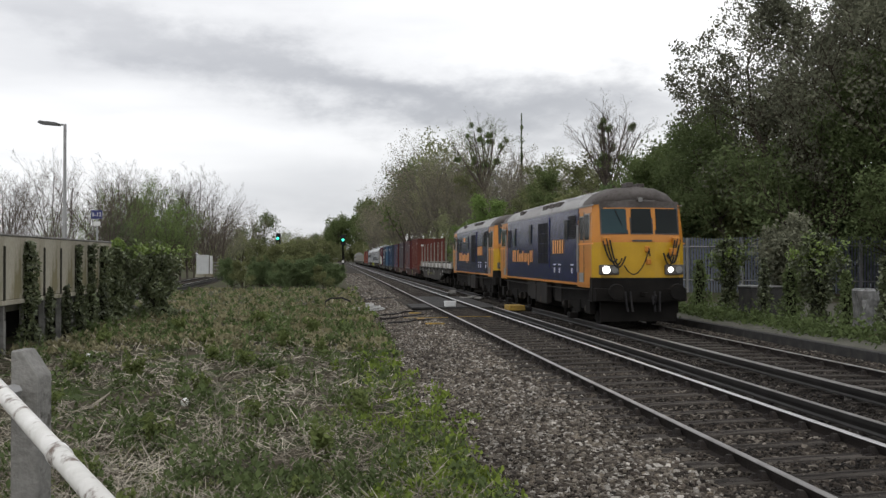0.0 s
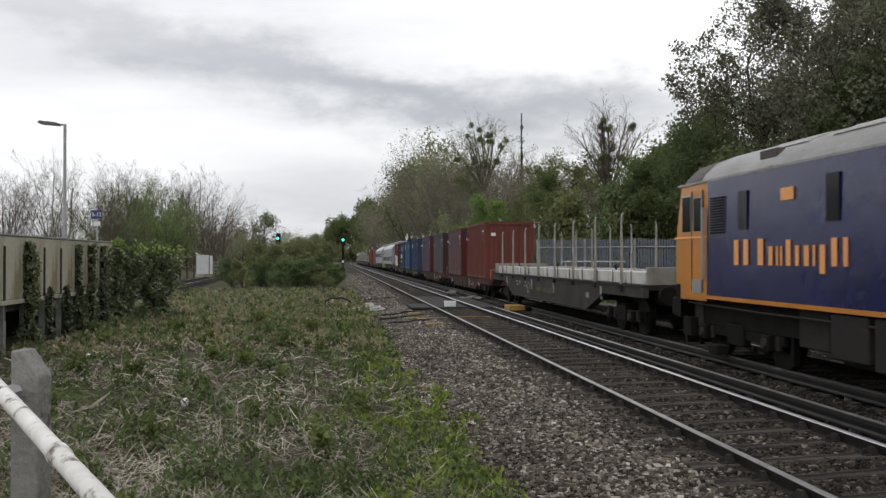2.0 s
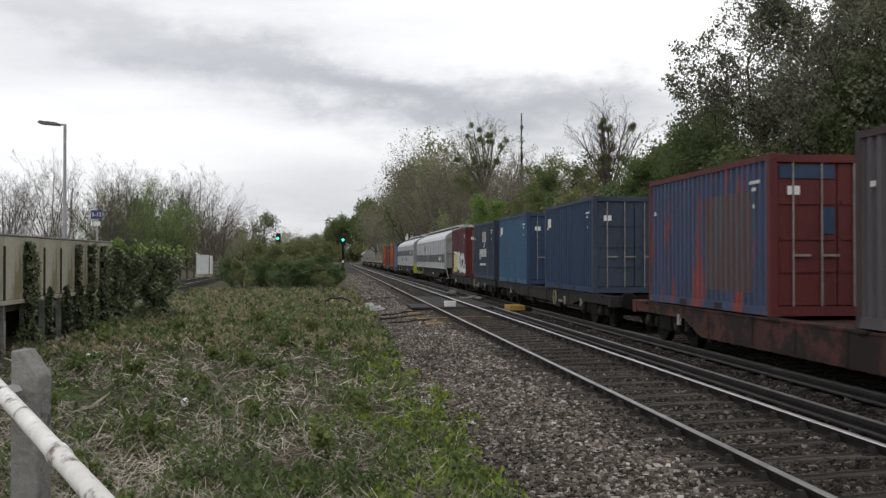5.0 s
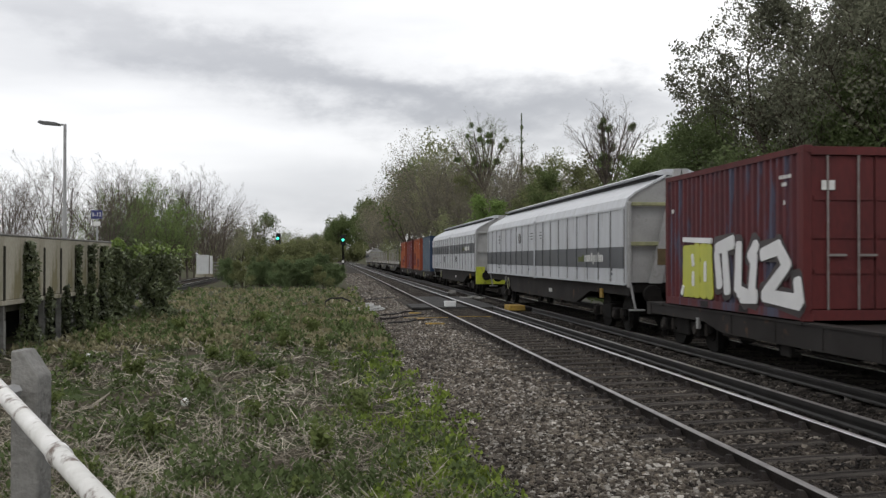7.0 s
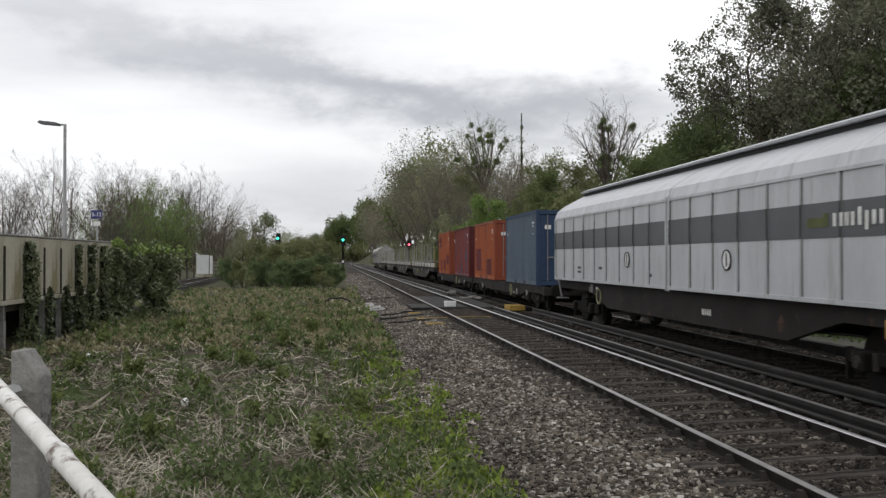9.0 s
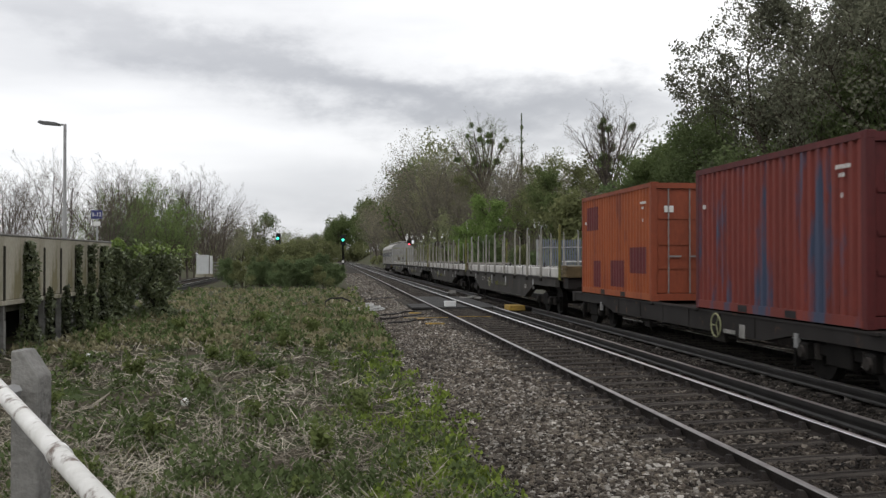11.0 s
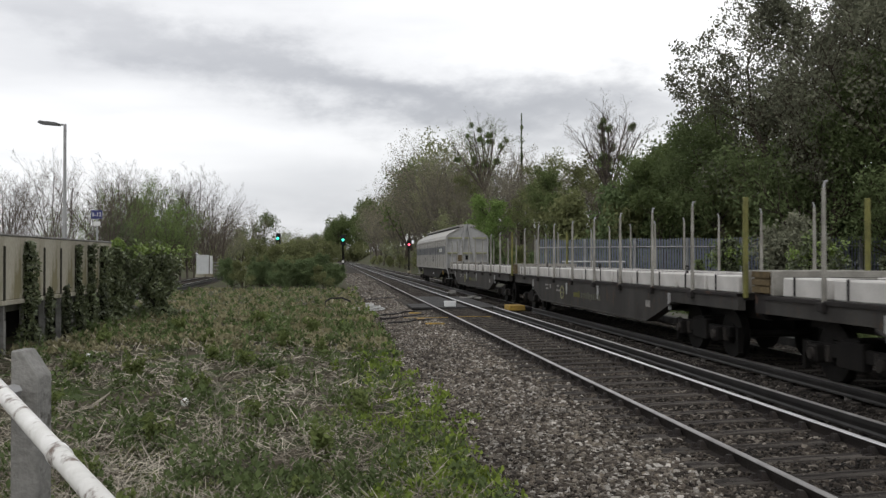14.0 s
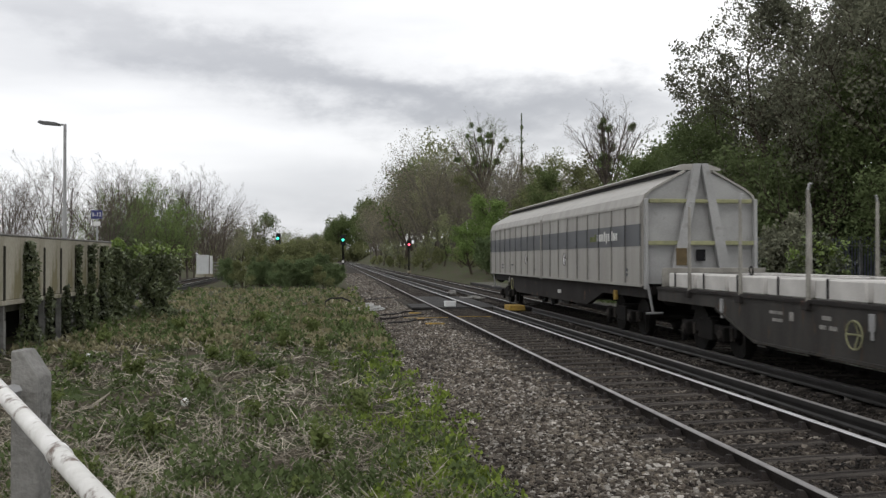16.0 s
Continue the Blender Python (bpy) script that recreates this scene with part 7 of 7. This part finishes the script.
    if not logo:
        side_bars(v, "seam", ((10.5, 2.80, 14, 0.03), (10.5, 2.70, 17, 0.03), (10.5, 2.60, 12, 0.03), (9.0, 2.80, 13, 0.03), (9.0, 2.70, 16, 0.03), (9.0, 2.60, 11, 0.03), (17.1, 2.82, 4, 0.07), (17.1, 2.68, 4, 0.07), (17.1, 2.54, 3, 0.07)), -w - 0.005)
    bm = bmesh.new()
    y = 4.2
    for i in range(8):
        box(bm, -w - 0.026, -w - 0.006, y - i * 0.075, y - i * 0.075 + 0.035, band[0] + 0.16, band[0] + 0.30 + (0.06 if i > 5 else 0))
    tagged(part("brand_mark", bm, M["green_mark"], v, "row of pale green bars"), kind="stuff")
    bm = bmesh.new()
    y -= 0.62
    for k, wd in (("round", 0.14), ("round", 0.14), ("stem", 0.03), ("stem", 0.03), ("round", 0.14), ("tall", 0.14), ("low", 0.13), ("round", 0.14), ("round", 0.14), ("tall", 0.11), ("round", 0.13), ("stem", 0.03), ("round", 0.13)):
        y -= wd + 0.03
        glyph(bm, -w - 0.018, y, band[0] + 0.16, wd, 0.19, k, t=0.03)
    tagged(part("brand_lettering", bm, M["white_mark"], v, "pale strokes of a name on the band"), kind="stuff")
    # underframe
    for sx in (-1, 1):
        x0, x1 = (-1.25, -1.12) if sx < 0 else (1.12, 1.25)
        side = [(0.1, z0 - 0.02), (L - 0.1, z0 - 0.02), (L - 0.1, z0 - 0.28), (L - 3.6, z0 - 0.28), (L - 5.2, z0 - 0.68), (5.2, z0 - 0.68), (3.6, z0 - 0.28), (0.1, z0 - 0.28)]
        part("side_sill", slab(bmesh.new(), side, x0, x1), M["flat_dark"], v, "dark trussed side sill")
        xo = x0 if sx < 0 else x1
        bm = bmesh.new()
        q = L - 4.6
        for k in range(18):
            a, b = 2 * math.pi * k / 18, 2 * math.pi * (k + 1) / 18
            cyl(bm, (xo + sx * 0.07, q + 0.2 * math.cos(a), 0.88 + 0.2 * math.sin(a)), (xo + sx * 0.07, q + 0.2 * math.cos(b), 0.88 + 0.2 * math.sin(b)), 0.02, None, 5)
        part("brake_wheel", bm, M["pale_lime"], v, "pale yellow brake hand wheel")
        for d_ in ((xo - 0.008, xo + 0.008, L - 3.8, L - 3.6, 0.95, 1.18), (xo - 0.008, xo + 0.008, L - 3.55, L - 3.45, 0.95, 1.1),):
            part("data_panel", boxes(d_), M["letter_dull"], v)
        part("yellow_valve", boxes((xo - 0.05, xo + 0.02, 2.3, 2.5, 0.85, 1.1, 0.01)), M["yellow"], v, "yellow brake valve")
        side_bars(v, "white_mark", ((8.2, 0.8, 4, 0.12), (L - 4.3, 1.05, 3, 0.07)), xo - 0.004)
    underkit(v, 4.4, L - 4.4, 0.66)
    part("underframe", boxes((-1.1, 1.1, 0.1, L - 0.1, z0 - 0.2, z0 + 0.04), (-0.5, 0.5, 2, L - 2, 0.7, z0 - 0.1)), M["black"], v)
    for y in (2.4, L - 2.4):
        bogie(v, y, place, 0.46, 1.8)
    STOCK.append((v, place))
    return v


def graffiti(v):
    """Blocky sprayed letters on the container's side."""
    x = -1.222
    steps = [0]

    def strokes(name, mat, segs, r, out):
        b = bmesh.new()
        for y0, z0, y1, z1 in segs:
            steps[0] += 1
            o2 = out + 0.0004 * (steps[0] % 17)
            d = Vector((0, y1 - y0, z1 - z0))
            n = Vector((0, -d.z, d.y)).normalized() * r
            e = d.normalized() * r
            p, q = Vector((x, y0, z0)), Vector((x, y1, z1))
            edge = [p + n - e * 0.5, p + n * 0.6 - e * 0.9, p - n * 0.6 - e * 0.9, p - n - e * 0.5, q - n * 0.85 + e * 0.5, q - n * 0.5 + e * 0.9, q + n * 0.5 + e * 0.9, q + n * 0.85 + e * 0.5]
            lo = [b.verts.new(c + Vector((0.004, 0, 0))) for c in edge]
            hi = [b.verts.new(c - Vector((o2, 0, 0))) for c in edge]
            b.faces.new(hi)
            for k in range(8):
                b.faces.new((lo[k], lo[(k + 1) % 8], hi[(k + 1) % 8], hi[k]))
        tagged(part(name, b, M[mat], v, "sprayed graffiti lettering"), kind="stuff")

    white = [(0.15, 1.22, 1.25, 1.28), (1.15, 1.35, 0.55, 1.75), (0.5, 1.8, 0.75, 2.05), (0.8, 2.08, 1.3, 1.98), (0.1, 1.25, 0.15, 1.5),
             (1.75, 1.3, 1.65, 1.9), (2.0, 1.25, 2.2, 1.3), (2.3, 1.4, 2.25, 2.1), (1.65, 1.25, 2.1, 1.22), (1.75, 1.95, 1.6, 2.1),
             (2.75, 1.35, 2.85, 2.05), (2.55, 2.2, 3.15, 2.1), (3.1, 1.45, 3.2, 1.95)]
    lime = [(3.55, 1.25, 3.6, 2.0), (3.85, 1.25, 3.85, 2.1), (4.2, 1.25, 4.2, 2.1), (4.5, 1.25, 4.55, 2.05), (4.8, 1.25, 4.8, 2.0), (3.6, 1.3, 4.8, 1.25), (3.6, 1.7, 4.8, 1.7), (3.6, 2.05, 4.8, 2.05)]
    strokes("graffiti_shade", "gr_black", [(a + 0.05, b - 0.03, c + 0.05, d + 0.05) for a, b, c, d in white], 0.21, 0.002)
    strokes("graffiti_lime", "gr_lime", lime, 0.15, 0.011)
    strokes("graffiti_white", "gr_white", white, 0.13, 0.022)
    strokes("graffiti_edge", "gr_white", [(3.5, 2.25, 4.85, 2.3), (4.95, 1.2, 4.9, 1.3), (3.75, 1.5, 3.75, 1.8), (4.35, 1.4, 4.35, 1.6), (4.35, 1.8, 4.4, 1.95)], 0.055, 0.032)


def underkit(v, y0, y1, z, mat="flat_dark"):
    """Tanks, boxes and rods slung under a wagon."""
    mid_ = (y0 + y1) / 2
    for q in (mid_ - 1.3, mid_ + 0.5):
        part("air_tank", cyls(((-0.75, q, z), (-0.75, q + 1.0, z), 0.18, None, 12)), M[mat], v, "dark air tank")
    part("brake_box", boxes((-1.05, -0.8, mid_ - 2.3, mid_ - 1.7, z - 0.2, z + 0.15, 0.02)), M["worn_steel"], v)
    part("brake_box", boxes((-1.05, -0.85, mid_ + 1.9, mid_ + 2.25, z - 0.22, z + 0.12, 0.02)), M[mat], v)
    part("brake_rod", tube(bmesh.new(), [(-0.9, y0, 0.42), (-0.95, mid_ - 2, z - 0.1), (-0.95, mid_ + 2, z - 0.1), (-0.9, y1, 0.42)], 0.022, 6), M["worn_steel"], v)
    part("air_pipe", tube(bmesh.new(), [(-1.12, y0 - 1.2, 0.82), (-1.14, y0, 0.78), (-1.12, y1, 0.78), (-1.12, y1 + 1.2, 0.82)], 0.018, 6), M["black"], v)


PATCHES = {224.4: ((4.35, 5.5, 2.70, 3.36, "patch_maroon"), (4.2, 4.9, 1.12, 1.85, "patch_maroon"), (2.0, 3.2, 1.18, 1.86, "patch_maroon"), (0.35, 1.6, 1.55, 2.18, "patch_maroon")),
           207.8: ((3.9, 5.6, 1.3, 2.4, "patch_maroon"), (1.0, 2.3, 1.15, 1.9, "patch_maroon")),
           89.15: ((2.6, 5.7, 2.5, 3.5, "patch_grey"), (0.4, 1.9, 1.4, 3.3, "patch_grey")),
           106.6: ((0.6, 2.8, 1.3, 3.1, "patch_grey"),)}


def train():
    M["flat_faded"] = material("faded_grey_lettering", (0.13, 0.13, 0.10), (0.09, 0.09, 0.07), 3, 0.7)
    loco(24.55, True)
    loco(40.55, False)
    flat_wagon(57.3, "dark grey stake wagon behind the locomotives", True, 1.72)
    block_load(57.6, 19.55)
    steel = lambda name, a, b, **k: M.setdefault(name, material(name, a, b, 0.9, 0.6, fine=14, bump=0.1, stretch=(1, 3, 0.4), **k))
    steel("rust_red", (0.14, 0.042, 0.032), (0.095, 0.034, 0.028), spots=(0.09, 0.035, 0.028), spot_at=0.62, spot_scale=1.5)
    steel("patched_red", (0.165, 0.045, 0.038), (0.10, 0.07, 0.065), spots=(0.085, 0.09, 0.10), spot_at=0.52, spot_scale=0.8)
    steel("dull_dark", (0.06, 0.036, 0.04), (0.045, 0.032, 0.036))
    steel("dull_red", (0.11, 0.028, 0.028), (0.075, 0.024, 0.025))
    steel("grey_blue", (0.095, 0.088, 0.095), (0.068, 0.062, 0.066), spots=(0.14, 0.06, 0.05), spot_at=0.66, spot_scale=0.9)
    steel("navy_red", (0.06, 0.08, 0.14), (0.05, 0.06, 0.10), spots=(0.22, 0.06, 0.05), spot_at=0.58, spot_scale=0.7)
    steel("steel_blue", (0.034, 0.057, 0.105), (0.026, 0.044, 0.08), spots=(0.035, 0.06, 0.11), spot_at=0.6, spot_scale=1.0)
    steel("bright_blue", (0.052, 0.115, 0.19), (0.04, 0.088, 0.15), spots=(0.05, 0.1, 0.17), spot_at=0.62, spot_scale=1.0)
    steel("dark_navy", (0.044, 0.058, 0.082), (0.030, 0.039, 0.056), spots=(0.06, 0.085, 0.125), spot_at=0.6, spot_scale=1.2)
    steel("maroon_blue", (0.115, 0.033, 0.036), (0.078, 0.034, 0.04), spots=(0.075, 0.078, 0.115), spot_at=0.56, spot_scale=0.8)
    steel("slate_blue", (0.11, 0.14, 0.175), (0.085, 0.11, 0.14))
    steel("rust_orange", (0.33, 0.095, 0.038), (0.25, 0.072, 0.034), spots=(0.19, 0.06, 0.04), spot_at=0.62, spot_scale=1.1)
    steel("red_navy", (0.20, 0.05, 0.04), (0.15, 0.042, 0.036), spots=(0.06, 0.075, 0.12), spot_at=0.57, spot_scale=0.7)
    steel("end_orange", (0.24, 0.065, 0.035), (0.17, 0.05, 0.03))
    wagons = ((79.5, 16.9, "flat_red", "faded red container wagon carrying two rusty red containers"),
              (96.7, 17.2, "flat_red", "faded red container wagon carrying dark weathered containers"),
              (115.4, 17.2, "flat_dark", "dark container wagon carrying two blue containers"),
              (133.0, 17.0, "flat_dark", "dark container wagon carrying navy and maroon containers"),
              (197.6, 16.8, "flat_dark", "dark container wagon carrying slate and orange containers"),
              (214.6, 17.0, "flat_dark", "dark container wagon carrying weathered orange containers"))
    for p, n, paint, label in wagons:
        container_wagon(p, n, paint, label)
    cargo = ((80.7, "rust_red", "rust_red", "rusty red corrugated shipping container", 0.92, 3.72),
             (89.15, "patched_red", "dull_red", "red shipping container with grey weathered patches", 0.92, 3.68),
             (98.1, "grey_blue", "dull_dark", "dark grey-blue weathered shipping container", 0.92, 3.68),
             (106.6, "navy_red", "dull_red", "navy shipping container with red patches", 0.92, 3.68),
             (117.2, "steel_blue", "dark_navy", "blue corrugated shipping container", 0.92, 3.68),
             (126.2, "bright_blue", "steel_blue", "bright blue corrugated shipping container", 0.92, 3.68),
             (133.55, "dark_navy", "dark_navy", "dark navy shipping container with pale lettering strokes", 0.92, 3.68),
             (142.65, "maroon_blue", "dull_red", "maroon shipping container with white and lime graffiti", 0.92, 3.68),
             (199.0, "slate_blue", "steel_blue", "slate blue shipping container with bright blue door end", 0.92, 3.68),
             (207.8, "rust_orange", "end_orange", "orange and red weathered shipping container", 0.92, 3.68),
             (215.8, "red_navy", "dull_red", "red and blue weathered shipping container", 0.92, 3.68),
             (224.4, "rust_orange", "end_orange", "weathered orange shipping container with brown patches", 0.92, 3.68))
    for p, a, b, label, z0, z1 in cargo:
        c = container(a, b, label, z0, z1, 5.98, p != 80.7, PATCHES.get(p, ()))
        STOCK.append((c, p))
        side_bars(c, "white_mark", ((0.4, z1 - 0.48, 7, 0.06), (0.55, z1 - 0.6, 3, 0.06), (0.6, z1 - 0.9, 1, 0.07), (5.5, z1 - 0.8, 2, 0.08)), -1.212)
        if p in (89.15, 106.6):
            part("blue_panel", boxes((-1.04, -0.06, 0.03, 0.048, z1 - 0.42, z1 - 0.2)), M["steel_blue"], c, "blue repainted door panel")
            part("blue_panel", boxes((-0.27, -0.06, 0.03, 0.048, z0 + 1.4, z0 + 1.85)), M["steel_blue"], c, "blue repainted door panel")
        if "graffiti" in label:
            graffiti(c)
        if "navy shipping container with pale" in label:
            bm = bmesh.new()
            y = 4.2
            for k, w in (("low", 0.34), ("round", 0.3), ("round", 0.3), ("stem", 0.09), ("digit", 0.28), ("round", 0.3)):
                y -= w + 0.09
                glyph(bm, -1.214, y, 2.0, w, 0.38, k, 0.014, 0.07)
            # emblem: four open squares round a red bar, and a slanting stem
            for ye, ze in ((2.28, 2.98), (2.28, 2.72), (2.86, 2.98), (2.86, 2.72)):
                for y0, y1, za, zb in ((0, 0.3, 0, 0.035), (0, 0.3, 0.19, 0.225), (0, 0.04, 0, 0.22), (0.26, 0.3, 0, 0.22)):
                    box(bm, -1.228, -1.212, ye + y0, ye + y1, ze + za, ze + zb)
            for k in range(5):
                box(bm, -1.228, -1.212, 2.5 + k * 0.06, 2.6 + k * 0.06, 2.62 - k * 0.045, 2.66 - k * 0.045)
            part("red_bar", boxes((-1.23, -1.212, 2.63, 2.81, 2.7, 3.28)), M["emblem_red"], c, "red bar of an emblem")
            for i in range(9):
                box(bm, -1.226, -1.21, 2.3 + i * 0.19, 2.42 + i * 0.19, 1.58, 1.68)
            tagged(part("pale_lettering", bm, M["white_mark"], c, "pale strokes of a name and emblem"), kind="stuff")
        if "blue corrugated" in label:
            part("label_panel", boxes((-1.222, -1.205, 5.1, 5.5, 2.95, 3.25)), M["letter_pale"], c)
    sliding_van(150.95, 20.2, "van_white", "clean white sliding-wall van with charcoal band", band=(1.66, 2.2))
    sliding_van(175.25, 20.15, "van_white", "white sliding-wall van with lime drawbar and charcoal band", True, 1.0)
    sliding_van(319.2, 20.6, "van_dull", "dirty cream sliding-wall van at the train's end", False, 1.0)
    for p in (233.2, 254.75, 276.2, 297.9):
        flat_wagon(p, "dark grey stake wagon with upright steel stakes")
        block_load(p + 0.32, 19.95)
        c = empty("timber_crate", "brown timber end crate with mossy yellow stakes", "crate")
        part("crate_body", boxes((-1.15, 1.15, 0, 0.62, 1.3, 1.66, 0.01)), M["crate"], c)
        for z in (1.37, 1.5, 1.63):
            part("crate_slat", boxes((-1.19, -1.15, -0.02, 0.64, z - 0.05, z + 0.05)), M["crate"], c)
        for xs in (-1.22, 1.1):
            part("mossy_stake", boxes((xs, xs + 0.07, 0.84, 0.94, 1.2, 3.0, 0.01)), M["stake_lime"], c, "mossy yellow stake")
        part("crate_foot", boxes((-1.1, 1.1, 0.1, 0.7, 0.95, 1.3)), M["flat_dark"], c)
        STOCK.append((c, p - 0.85))


def travel(t):
    return SPEED * t + GAIN * t * t / 2


def motions():
    times = [i * 0.5 for i in range(33)]
    for v, place in STOCK:
        walk(v, [(t, pose(FAR_X, place - travel(t), 0)) for t in times])
    for w, y, r, place in WHEELS:
        # wheels turn while their wagon passes close by
        first = max(0.0, min(14.9, (place - 40) / 18.6))
        last = min(16.0, first + 3.0)
        k0, k1 = round(first * FPS), round(last * FPS)
        rows = [(0.0, pose(0, y, r + 0.002))] if k0 > 0 else []
        for k in range(k0, k1 + 1):
            turn = math.degrees((travel(k / FPS) - travel(first)) / r)
            rows.append((k / FPS, pose(0, y, r + 0.002, turn, 0, 0)))
        if k1 < 480:
            rows.append((16.0, pose(0, y, r + 0.002, math.degrees((travel(last) - travel(first)) / r), 0, 0)))
        walk(w, rows)


# ---------------------------------------------------------------- the place
ground()
ballast()
near_line = line_of_track("track_near", "running line with rusty rails and worn bright heads", NEAR_X, 1)
far_line = line_of_track("track_far", "running line under the train with conductor rail", FAR_X, -1)
woods()
left_line()
platform_side()
street_lamp()
platform_sign()
railing()
cabinet()
signal(-6.7, 110.5, 4.5, "sig_green", -10, "tall black signal showing green by the diverging line")
signal(0.95, 110.7, 4.35, "sig_green", -4, "tall black signal showing green beside the near line")
signal(10.75, 134, 4.15, "sig_red", 4, "black signal showing red beside the far line")
lineside()
yard()
meadow()
train()


def groups():
    """Name the sets of like things."""
    sets = {"locomotive": "locomotives of the train", "stake_wagon": "stake wagons of the train", "container_wagon": "container wagons of the train", "shipping_container": "containers on the train",
            "sliding_wall_van": "sliding-wall vans of the train", "concrete_block_load": "block loads on the stake wagons", "timber_crate": "crates between the stake wagons", "tree": "trees beside the line",
            "bush": "bushes beside the line", "railway_signal": "signals down the line", "ivy_covered_post": "ivy-grown posts by the yard", "climbing_ivy": "ivy on the platform wall", "ivy_plant": "ivy on the platform wall",
            "ivy_mound": "ivy on the platform wall", "tall_weed": "weed clumps in the straw", "paper_litter": "litter in the straw", "cable": "cables on the ballast", "yellow_plank": "planks on the ballast",
            "concrete_offcut": "offcuts beside the track", "hose": "hoses on the ballast edge"}
    for ob in list(scene.objects):
        if ob.parent is None and ob.name.split(".")[0] in sets:
            tagged(ob, group=sets[ob.name.split(".")[0]])


groups()
stones()
sleepers(near_line, NEAR_X)
sleepers(far_line, FAR_X)
near_line.matrix_basis = pose(NEAR_X - 0.7525, 0, 0, 0, -CANT, 0) @ Matrix.Translation((0.7525 - NEAR_X, 0, 0))
motions()
